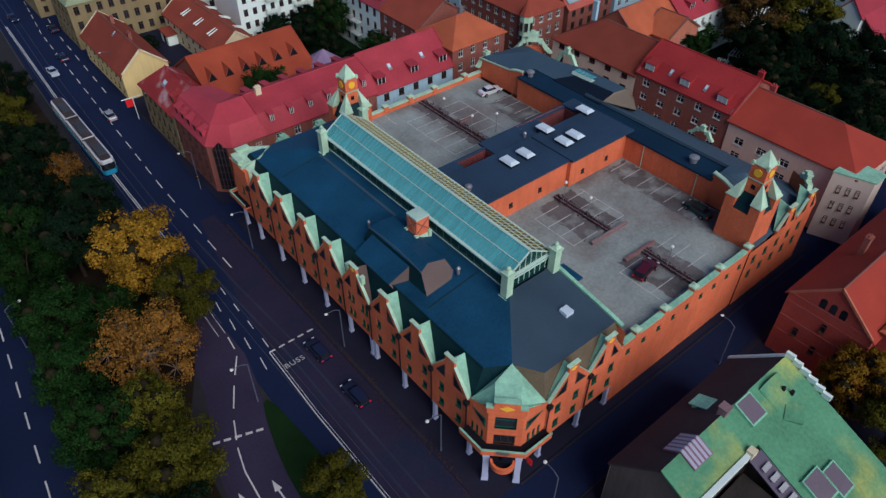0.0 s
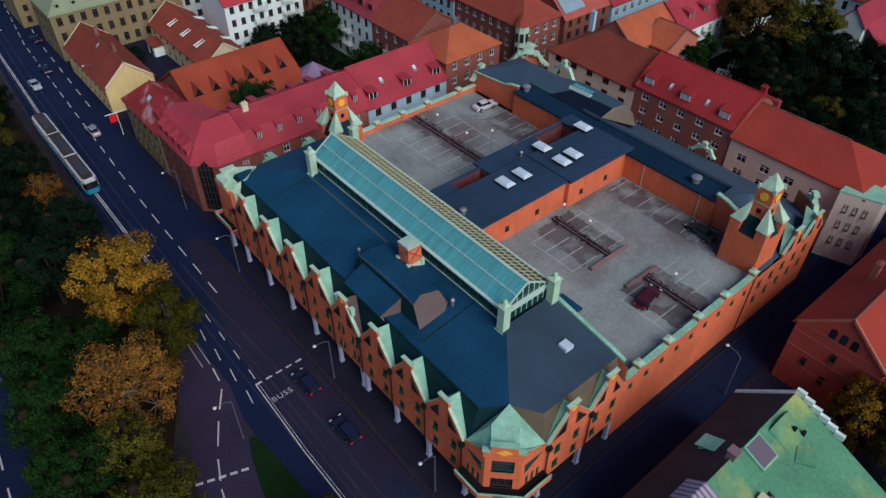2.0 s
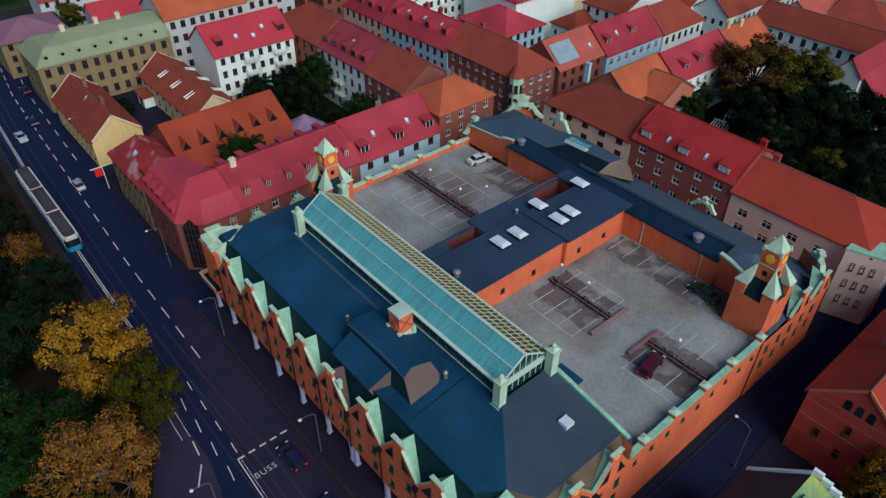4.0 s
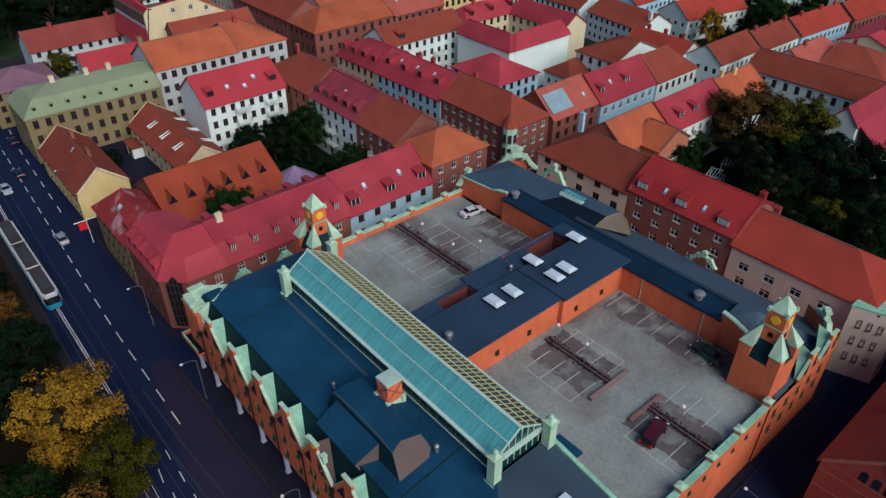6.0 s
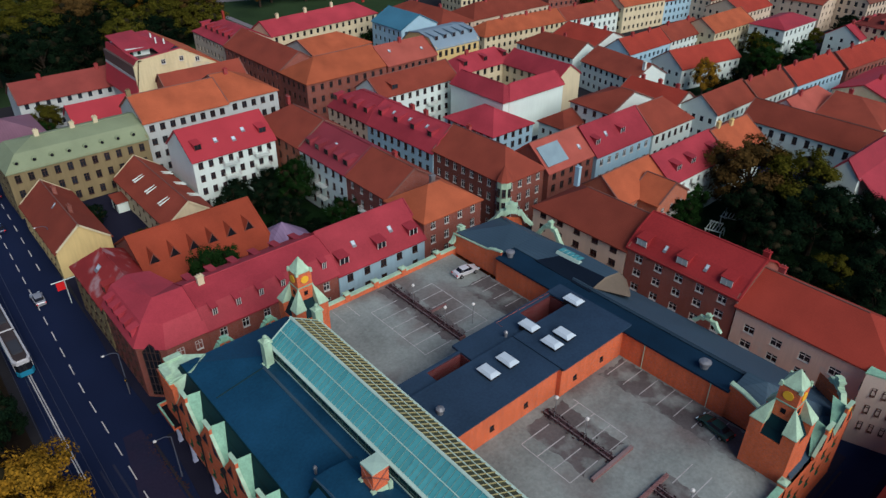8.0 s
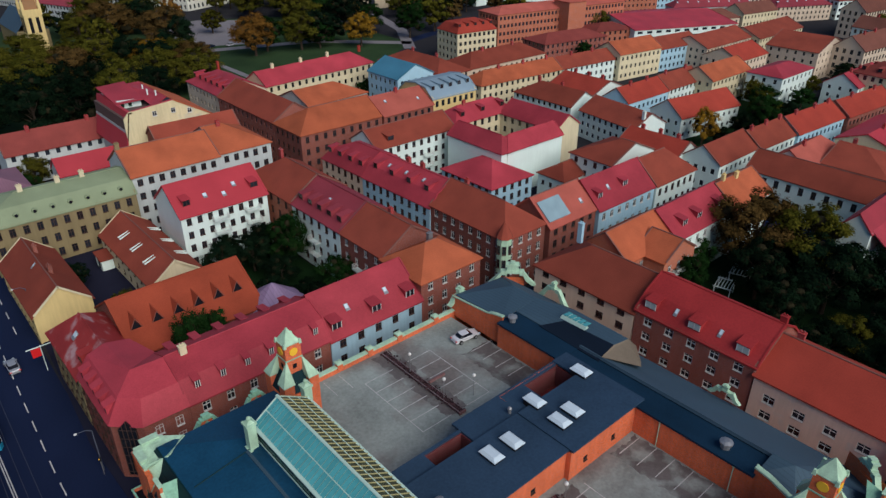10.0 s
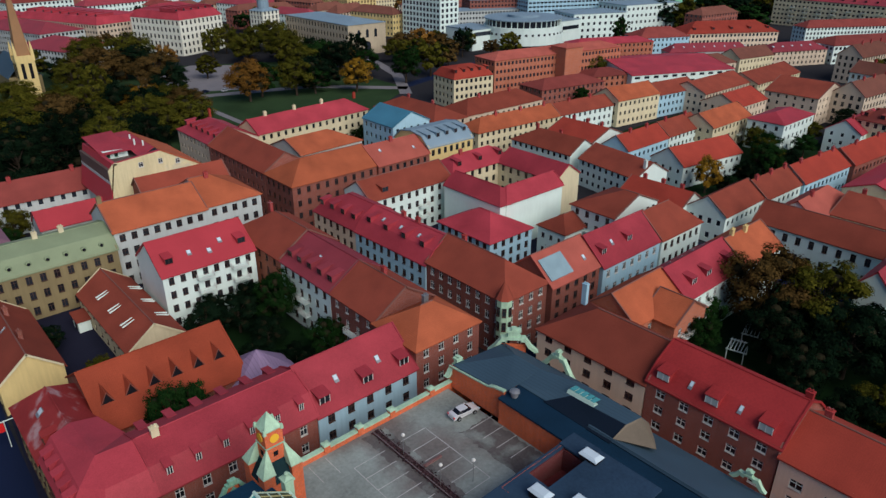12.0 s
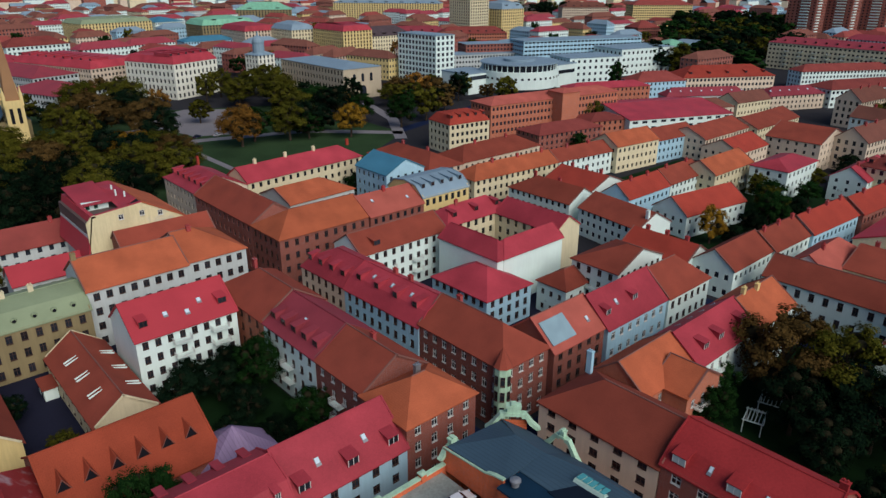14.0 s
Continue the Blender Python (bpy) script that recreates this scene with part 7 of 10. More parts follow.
# large brown block and the palace beside it
house("brown-brick block with an orange tiled roof", 107.0, 176.5, 134.0, 191.0, 14.0, 18.4, "x", (1, 0), BRICK_B, ORANGE, BROWNFRAME, "SW", (1.1, 1.6), 2.6)
house("brown-brick block with a brown tiled roof", 107.0, 191.2, 121.0, 226.0, 14.0, 18.4, "y", (0, 0), BRICK_B, BROWNTILE, BROWNFRAME, "WE", (1.1, 1.6), 2.6)
house("tenement with a salmon-red roof", 134.2, 175.8, 153.0, 190.0, 13.8, 18.0, "x", (0, 0), BRICK_B, SALMON, BROWNFRAME, "SN", (1.1, 1.6), 2.4, chimneys=CH(0.5), skylights=(("S", 0.2, 0.6, 0.8), ("S", 0.8, 0.4, 0.8)))
house("cream palace with a blue-grey barrel roof", 153.4, 176.5, 171.5, 193.0, 15.0, 18.6, "x", (0, 0), YELLOW, BLUEROOF, BROWNFRAME, "SW", (1.3, 1.9), 2.2, mansard=(3.2, 2.8), dormers=D3("S", 5, 0.25, 1.2), storeys=4)
house("pale blue house with a blue-grey roof", 162.0, 205.0, 178.0, 222.0, 14.0, 18.0, "y", (0, 0), PALEBLUE, DEEPBLUE, BROWNFRAME, "WS", (1.1, 1.6), 2.6)
house("long tenement with a crimson roof and chimneys", 108.0, 226.5, 124.0, 252.0, 13.6, 17.6, "y", (0, 1), BEIGE, CRIMSON, BROWNFRAME, "WNE", (1.1, 1.6), 2.6, chimneys=((0.95, 0.3, REDTILE),), dormers=D3("W", 6, 0.3, 1.3))
house("long tenement with a crimson roof and white chimneys", 124.4, 231.0, 172.0, 243.0, 13.4, 17.2, "x", (0, 1), CREAM, CRIMSON, BROWNFRAME, "S", (1.1, 1.6), 2.8, chimneys=((0.15, 0.5, CREAM), (0.4, 0.5, CREAM), (0.65, 0.5, CREAM), (0.97, 0.5, REDTILE)), rot=6)
house("courtyard wing with an orange roof", 126.0, 206.0, 150.0, 222.0, 11.6, 15.0, "x", (0, 1), GREYWALL, ORANGE, BROWNFRAME, "SE", (1.1, 1.5), 2.4, rot=4)
house("beige plastered tenement with a brown tiled roof", 180.0, 205.0, 196.0, 240.0, 12.0, 16.0, "y", (1, 1), BEIGE, BROWNTILE, BROWNFRAME, "WSE", (1.1, 1.5), 2.8, chimneys=CH(0.3, 0.7))
house("beige plastered tenement with a brown tiled roof", 198.0, 207.0, 240.0, 222.0, 11.5, 15.5, "x", (1, 1), BEIGE, BROWNTILE, BROWNFRAME, "SW", (1.1, 1.5), 2.8, chimneys=CH(0.3, 0.7))


# ---- buildings south of the hall ----
def copper_school():
    """The old house across the street: dark street slope, L-shaped copper slope, stepped white gable coping, a dark lower roof in its corner."""
    x0, x1, yn, ys, yr, ze, zr = 39.0, 61.6, 19.6, -8.0, 14.1, 8.6, 14.0
    k = 0.43
    zs = lambda y: zr - k * (yr - y)
    th = root("copper_roof_house", Matrix.Translation((48, 8, 0)), "old house with a patinated green copper roof and white gable", "house")
    bk = Matrix.Translation((-48, -8, 0))

    def p(name, g, m, label="", parent=None):
        return part(name, g, m, parent or th, label, at=bk if parent is None else None)

    g = Geo()
    facade(g, (x1, yn - 0.4, 0), (-1, 0, 0), x1 - x0, 0, ze, [2 + 2.6 * i for i in range(8)], [1.4, 4.8], 1.1, [1.8, 1.8])
    g.face((x1 - 0.4, ys, 0), (x1 - 0.4, yn - 0.4, 0), (x1 - 0.4, yn - 0.4, ze), (x1 - 0.4, yr, zr - 0.2), (x1 - 0.4, ys, zs(ys) - 0.2))
    g.face((x0 + 0.2, yn - 0.4, 0), (x0 + 0.2, 10, 0), (x0 + 0.2, 10, zs(10) - 0.2), (x0 + 0.2, yr, zr - 0.2), (x0 + 0.2, yn - 0.4, ze))
    g.face((x0, 10, 0), (50.2, 10, 0), (50.2, 10, 12.0), (x0, 10, 12.0))
    g.face((50.2, 10, 0), (50.2, ys, 0), (50.2, ys, zs(ys) - 0.2), (50.2, 10, 12.0))
    p("wall", g, [mat("dark_render", (0.10, 0.085, 0.075), 0.9, var=0.3, streak=0.3)])
    g = Geo()
    g.slab([(x0, yn, ze - 0.2), (x1, yn, ze - 0.2), (x1, yr, zr), (x0, yr, zr)], 0.25)
    p("street_roof", g, [mat("old_brown_slate", (0.055, 0.043, 0.046), 0.8, var=0.45, scale=0.6, tiles=0.3)], "dark brown slate roof slope")
    g = Geo()
    g.slab([(x0, yr, zr), (x1, yr, zr), (x1, ys, zs(ys)), (50.3, ys, zs(ys)), (50.3, 10, zs(10)), (x0, 10, zs(10))], 0.25)
    p("copper_roof", g, [mat("old_seamed_copper", (0.10, 0.26, 0.14), 0.62, var=0.45, scale=0.5, fine=3.0, streak=0.2, patch=((0.31, 0.37, 0.10), 0.11, 0.5))], "patinated green copper roof slope")
    g = Geo()
    for i in range(12):
        a0, a1 = math.pi * i / 12, math.pi * (i + 1) / 12
        q = lambda a, f: (57.0 - 1.9 * math.cos(a), 13.4 - (2.6 * f), zs(13.4 - 2.6 * f) + 0.55 * math.sin(a) * (1 - 0.75 * f) + 0.02)
        g.face(q(a0, 0), q(a1, 0), q(a1, 1), q(a0, 1))
    p("roof_hump", g, [MATS["old_seamed_copper"]], "swept copper hump on the slope")
    for x, y in ((57.6, 11.9), (58.2, 11.1)):
        g = Geo()
        g.tube((x, y, zs(y) - 0.1), (x, y, zs(y) + 0.7), 0.22, k=8)
        p("roof_vent", g, [BLACKMETAL])
    g = Geo()
    g.slab([(55.0, 10.0, zs(10) + 0.1), (57.6, 11.2, zs(11.2) + 0.1), (58.2, 9.4, zs(9.4) + 0.55), (56.4, 8.4, zs(8.4) + 0.5)], 0.35)
    p("roof_ledge", g, [MATS["old_seamed_copper"]])
    for i in range(6):
        g = Geo()
        y = yr + 0.1 - i * 1.0
        z = zs(y) + 0.62
        g.box(x1 - 0.12, x1 + 0.3, y - 1.05, y, z - 0.8, z - 0.1)
        p("coping_step", g, [WHITE], "white stepped gable coping")
    g = Geo()
    g.plate([(x1 + 0.1, yr, zr + 0.3), (x1 + 0.1, yn + 0.1, ze + 0.1), (x1 + 0.1, yn + 0.1, ze - 0.2), (x1 + 0.1, yr, zr - 0.1)], (-0.4, 0, 0))
    p("gable_coping", g, [WHITE], "white gable coping")
    MAUVE = mat("mauve_glass", (0.15, 0.125, 0.15), 0.3, var=0.25, bump=0)
    for x, y, w, l in ((52.4, 12.6, 2.7, 2.6), (52.7, 3.7, 2.9, 2.9), (55.2, 3.0, 2.3, 2.9)):
        h = k * l / 2
        g = Geo()
        g.slab([(x - w / 2, y + l / 2, zs(y) + h + 0.4), (x + w / 2, y + l / 2, zs(y) + h + 0.4), (x + w / 2, y - l / 2, zs(y) - h + 0.4), (x - w / 2, y - l / 2, zs(y) - h + 0.4)], 0.5)
        w_ = p("roof_window", g, [COPPER_R], "copper-framed roof window")
        g = Geo()
        w, l = w - 0.35, l - 0.35
        h = k * l / 2
        g.slab([(x - w / 2, y + l / 2, zs(y) + h + 0.44), (x + w / 2, y + l / 2, zs(y) + h + 0.44), (x + w / 2, y - l / 2, zs(y) - h + 0.44), (x - w / 2, y - l / 2, zs(y) - h + 0.44)], 0.06)
        part("pane", g, [MAUVE], w_)
    g = Geo()
    g.box(50.2, 51.8, 16.2, 17.6, 9.6, 11.0)
    g.slab([(50.0, 18.0, 11.1), (52.0, 18.0, 11.1), (52.0, 15.6, 12.3), (50.0, 15.6, 12.3)], 0.15)
    p("dormer", g, [COPPER], "green copper dormer")
    slat = mat("rooflight_slat", (0.36, 0.36, 0.44), 0.5, var=0.2)
    for sgn, run, rise in ((1, 1.7, 1.55), (-1, 2.0, 0.86)):
        g = Geo()
        y, z = yr, zr + 0.25
        g.slab([(42.0, y, z), (45.0, y, z), (45.0, y + sgn * run, z - rise), (42.0, y + sgn * run, z - rise)], 0.2)
        rl = p("striped_rooflight", g, [PLUMROOF], "striped grey rooflight")
        for i in range(5):
            g = Geo()
            xx = 42.05 + i * 0.6
            g.slab([(xx, y + sgn * 0.05, z + 0.06), (xx + 0.36, y + sgn * 0.05, z + 0.06), (xx + 0.36, y + sgn * (run - 0.05), z - rise + 0.1), (xx, y + sgn * (run - 0.05), z - rise + 0.1)], 0.08)
            part("slat", g, [slat], rl)
    g = Geo()
    g.box(49.0, 49.9, 13.7, 14.6, 13.4, 14.9)
    g.box(48.9, 50.0, 13.6, 14.7, 14.9, 15.05)
    p("chimney", g, [mat("mauve_brick", (0.20, 0.13, 0.14), 0.9, var=0.3)])
    # white parapet, mauve gutter roof and the dark lower roof in the corner
    g = Geo()
    g.box(x0 + 0.4, 48.4, 9.7, 10.2, 11.6, 12.5)
    p("parapet", g, [WHITE], "white parapet of the inner corner")
    g = Geo()
    g.box(48.3, 49.2, 9.5, 10.3, 12.0, 12.9)
    p("parapet_post", g, [CREAM], "cream parapet post")
    g = Geo()
    g.slab([(48.4, 9.6, 11.6), (50.3, 9.6, 11.9), (50.3, ys, zs(ys) - 0.3), (48.4, ys, zs(ys) - 0.6)], 0.2)
    gr = p("gutter_roof", g, [mat("dark_mauve_metal", (0.10, 0.085, 0.12), 0.5, var=0.3)], "mauve metal gutter roof")
    for i in range(5):
        g = Geo()
        y = 8.4 - i * 1.1
        z = 11.75 - (9.6 - y) * k
        g.slab([(48.7, y, z + 0.25), (49.9, y, z + 0.4), (49.9, y - 0.5, z + 0.18), (48.7, y - 0.5, z + 0.05)], 0.15)
        part("snow_guard", g, [STEEL], gr)
    g = Geo()
    g.slab([(34.0, 9.6, 8.6), (48.4, 9.6, 9.4), (48.4, ys, 8.4), (34.0, ys, 7.6)], 0.4)
    p("lower_roof", g, [mat("dark_felt_roof", (0.030, 0.026, 0.024), 0.9, var=0.6, scale=1.2)], "dark mossy lower roof")
    g = Geo()
    g.box(34.4, 48.2, ys, 9.5, 0, 7.4)
    p("lower_wall", g, [BRICK_B])


copper_school()
SCHOOL_BRICK = mat("deep_red_brick", (0.37, 0.050, 0.028), 0.85, var=0.3, scale=0.6, fine=5.0, brick=True, streak=0.2)
bs = house("red-brick school wing with a stepped gable and red roof", 75.2, 9.4, 118.0, 20.3, 10.8, 15.4, "x", (0, 1), SCHOOL_BRICK, REDTILE, BROWNFRAME, "N", (0.95, 1.9), 2.5, near=True, storeys=3, name="brick_school", verge=BRICK_O, chimneys=((0.25, 0.72, BRICK_B),))
for i in range(3):
    g = Geo()
    yc = 4.1 + i * 1.3
    g.plate([(-0.04, yc + 0.42, 11.0), (-0.04, yc - 0.42, 11.0)] + [(-0.04, yc - 0.42 * math.cos(math.pi * k / 8), 12.1 + 0.42 * math.sin(math.pi * k / 8)) for k in range(9)], (0.08, 0, 0))
    part("arched_window", g, [GLASS], bs)
for yc, z in ((5.4, 7.6), (2.6, 4.6), (5.4, 3.4), (8.2, 4.6)):
    put_window(bs, (-0.02, yc, z), (0, -1, 0), 0.7, 1.4, BROWNFRAME, True, (0, 1), depth=-0.03)
for z in (4.0, 6.6, 9.2, 10.6):
    g = Geo()
    g.box(-0.06, 0.02, 0.05, 10.85, z, z + 0.22)
    part("brick_band", g, [mat("paler_red_brick", (0.36, 0.075, 0.045), 0.85, var=0.3, brick=True)], bs)
house("red-brick school with a steep orange tiled roof", 77.0, -14.0, 118.0, 9.2, 11.6, 19.0, "x", (1, 1), SCHOOL_BRICK, ORANGE, BROWNFRAME, "W", (1.0, 1.9), 2.6, near=True, storeys=3, name="brick_school", chimneys=((0.3, 0.7, BRICK_B),), dormers=(("N", 0.08, 0.4, 1.6),))

# small special parts of the neighbours
g = Geo()
u = Vector((3.4, -3.3, 0)).normalized()
n = Vector((u.y, -u.x, 0))
o = Vector((31.9, 101.6, 0)) + u * 1.15
gl = root("corner_glazing", Matrix.Translation((33.4, 99.9, 0)), "tall dark glazed corner bay with white mullions", "window")
g.plate([o + Vector((0, 0, 1)) + n * 0.0, o + u * 2.5 + Vector((0, 0, 1)), o + u * 2.5 + Vector((0, 0, 9.2)), o + u * 1.25 + Vector((0, 0, 10.6)), o + Vector((0, 0, 9.2))], n * 0.25)
part("glass_wall", g, [GLASS], gl, at=Matrix.Translation((-33.4, -99.9, 0)))
for i in range(5):
    g = Geo()
    a = o + u * (2.5 * i / 4) + n * 0.26
    g.tube(a + Vector((0, 0, 1)), a + Vector((0, 0, 9.2 + 1.4 * (1 - abs(i - 2) / 2))), 0.06, k=4)
    part("mullion", g, [BROWNFRAME], gl, at=Matrix.Translation((-33.4, -99.9, 0)))
for i in range(6):
    g = Geo()
    z = 1.6 + i * 1.5
    g.tube(o + n * 0.27 + Vector((0, 0, z)), o + u * 2.5 + n * 0.27 + Vector((0, 0, z)), 0.05, k=4)
    part("transom", g, [BROWNFRAME], gl, at=Matrix.Translation((-33.4, -99.9, 0)))

# triangular dormers on the brick hall, hatches on the barn
for i in range(6):
    x = 42.9 + i * 3.55
    y = 121.7
    z = 7.6 + (13.4 - 7.6) * (y - 118.0) / 9.3
    g = Geo()
    g.plate([(x - 0.88, y - 0.1, z), (x + 0.88, y - 0.1, z), (x, y - 0.1, z + 1.75)], (0, 0.1, 0), m=1)
    g.slab([(x - 1.0, y - 0.15, z - 0.05), (x, y - 0.15, z + 1.88), (x, y + 3.0, z + 1.88)], 0.1)
    g.slab([(x, y - 0.15, z + 1.88), (x + 1.0, y - 0.15, z - 0.05), (x, y + 3.0, z + 1.88)], 0.1)
    dm = root("triangular_dormer", Matrix.Translation((x, y, z)), "triangular tiled roof dormer with dark glass", "dormer", "dormers of the brick hall")
    part("dormer_roof", g, [MATS["old_orange_tiles"], DARK], dm, at=Matrix.Translation((-x, -y, -z)))
    g = Geo()
    g.tube((x - 1.0, y - 0.19, z), (x, y - 0.19, z + 1.87), 0.05, k=4)
    g.tube((x + 1.0, y - 0.19, z), (x, y - 0.19, z + 1.87), 0.05, k=4)
    part("dormer_trim", g, [VERGE], dm, at=Matrix.Translation((-x, -y, -z)))
for i in range(6):
    y = 146.0 + (i % 3) * 7.0
    x = 54.2 if i < 3 else 60.2
    z = 5.6 + 4.0 * (x - 51.0) / 5.8 if x < 56.8 else 5.6 + 4.0 * (62.6 - x) / 5.8
    g = Geo()
    s = 1 if x < 56.8 else -1
    for dy in (0, 1.0):
        a, b = x - s * 1.2, x + s * 1.0
        za, zb = z - 0.83, z + 0.69
        g.plate([(a - s * 0.2, y + dy, za + 0.85), (a, y + dy, za + 0.55), (b, y + dy, zb), (b, y + dy, zb + 0.14)], (0, 0.07, 0))
    tagged(part("roof_hatch", g, [WHITE]), "white open ventilation hatch on the tiled roof", "hatch", "hatches of the barn")
for i in range(8):
    x, y, z = 34.6 + i * 3.55, 175.9, 12.25
    oc = root("oculus_dormer", Matrix.Translation((x, y, z)), "small round dormer with a dark opening in the sage roof", "dormer", "dormers of the palace")
    g = Geo()
    g.ball((0, 0, 0), 0.62, k=10, rings=6, sz=0.8)
    part("hood", g, [GREENROOF], oc)
    g = Geo()
    g.tube((0, -0.62, 0.0), (0, -0.5, 0.0), 0.34, k=10)
    part("opening", g, [DARK], oc)
# plum roofed pavilion in the yard
pv = root("yard_pavilion", Matrix.Translation((66, 119, 0)), "low pavilion with a faceted mauve metal roof", "pavilion")
oct8 = [(6.2 * math.cos(i * math.tau / 8 + 0.39), 7.4 * math.sin(i * math.tau / 8 + 0.39)) for i in range(8)]
g = Geo()
g.prism(oct8, 0, 5.6)
part("wall", g, [GREYWALL], pv)
g = Geo()
g.pyramid([(x * 1.06, y * 1.06) for x, y in oct8], 5.6, (0, 0, 10.6))
part("roof", g, [mat("mauve_metal", (0.26, 0.19, 0.30), 0.5, var=0.2, seams=0.6)], pv)
# bay tower at the corner of the brown block, and the glazed roof patch
bay = root("corner_bay", Matrix.Translation((106.2, 100.3, 0)), "pale green plastered corner bay with tall windows", "bay window")
oct6 = [(1.5 * math.cos(i * math.tau / 8 + 0.39), 1.5 * math.sin(i * math.tau / 8 + 0.39)) for i in range(8)]
g = Geo()
g.prism(oct6, 3.0, 13.4)
part("wall", g, [COPPER_L], bay)
for z in (4.2, 7.2, 10.2):
    for a in (180, 225, 270):
        d = Vector((math.cos(radians(a)), math.sin(radians(a)), 0))
        w = put_window(bay, d * 1.42 + Vector((0, 0, z)), (-d.y, d.x, 0), 0.8, 1.8, BROWNFRAME, True, (0, 1), depth=-0.06)
g = Geo()
g.pyramid([(x * 1.15, y * 1.15) for x, y in oct6], 13.4, (0.6, 0.6, 16.6))
part("roof", g, [BROWNTILE], bay)
gp = root("glazed_roof_patch", Matrix.Translation((121.5, 101.0, 13.9)), "pale glazed roof patch in the orange tiles", "skylight")
g = Geo()
sl = 4.8 / 5.85
g.slab([(-3.0, -1.6, -1.6 * sl + 0.25), (3.6, -1.6, -1.6 * sl + 0.25), (3.6, 2.2, 2.2 * sl + 0.25), (-3.0, 2.2, 2.2 * sl + 0.25)], 0.2)
part("glass_sheet", g, [mat("pale_sheet", (0.25, 0.35, 0.39), 0.35, var=0.25, scale=1.0, seams=0.5)], gp)

# ---- trees ----
def leaf_mat(name, a, b):
    m = bpy.data.materials.new(name)
    m.use_nodes = True
    N, L = m.node_tree.nodes, m.node_tree.links
    geo = N.new("ShaderNodeNewGeometry")
    info = N.new("ShaderNodeObjectInfo")
    ramp = N.new("ShaderNodeValToRGB")
    ramp.color_ramp.elements[0].color = (*a, 1)
    ramp.color_ramp.elements[1].color = (*b, 1)
    tc = N.new("ShaderNodeTexCoord")
    patchy = N.new("ShaderNodeTexNoise")
    patchy.inputs["Scale"].default_value = 0.32
    patchy.inputs["Detail"].default_value = 3.0
    L.new(tc.outputs["Object"], patchy.inputs["Vector"])
    blend = N.new("ShaderNodeMix")
    blend.inputs["Factor"].default_value = 0.42
    L.new(geo.outputs["Random Per Island"], blend.inputs["A"])
    spread = N.new("ShaderNodeMapRange")
    spread.inputs["From Min"].default_value = 0.3
    spread.inputs["From Max"].default_value = 0.7
    L.new(patchy.outputs["Fac"], spread.inputs["Value"])
    L.new(spread.outputs[0], blend.inputs["B"])
    L.new(blend.outputs["Result"], ramp.inputs["Fac"])
    hsv = N.new("ShaderNodeHueSaturation")
    mr = N.new("ShaderNodeMapRange")
    mr.inputs["To Min"].default_value = 0.7
    mr.inputs["To Max"].default_value = 1.3
    L.new(info.outputs["Random"], mr.inputs["Value"])
    L.new(mr.outputs[0], hsv.inputs["Value"])
    L.new(ramp.outputs[0], hsv.inputs["Color"])
    p = N["Principled BSDF"]
    p.inputs["Roughness"].default_value = 0.9
    p.inputs["Specular IOR Level"].default_value = 0.0
    L.new(hsv.outputs[0], p.inputs["Base Color"])
    return m


LEAF = {
    "gold": leaf_mat("golden_leaves", (0.035, 0.028, 0.005), (0.37, 0.20, 0.014)),
    "rust": leaf_mat("rust_leaves", (0.050, 0.030, 0.010), (0.31, 0.15, 0.022)),
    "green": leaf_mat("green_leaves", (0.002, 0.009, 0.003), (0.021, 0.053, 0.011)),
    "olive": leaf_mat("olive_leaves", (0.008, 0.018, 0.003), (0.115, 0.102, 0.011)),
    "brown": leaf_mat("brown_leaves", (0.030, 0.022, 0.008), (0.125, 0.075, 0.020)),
    # dark: shade on the trees is put into the leaf colour
    "dark": leaf_mat("shaded_leaves", (0.001, 0.005, 0.004), (0.011, 0.022, 0.009)),
}
TREES = {}
# dark balls added inside the crowns stand in for their inner shade
CROWN_SHADE = mat("crown_shade_core", (0.022, 0.020, 0.010), 0.95, var=0.5, scale=3.0, fine=9.0, spec=0.05)


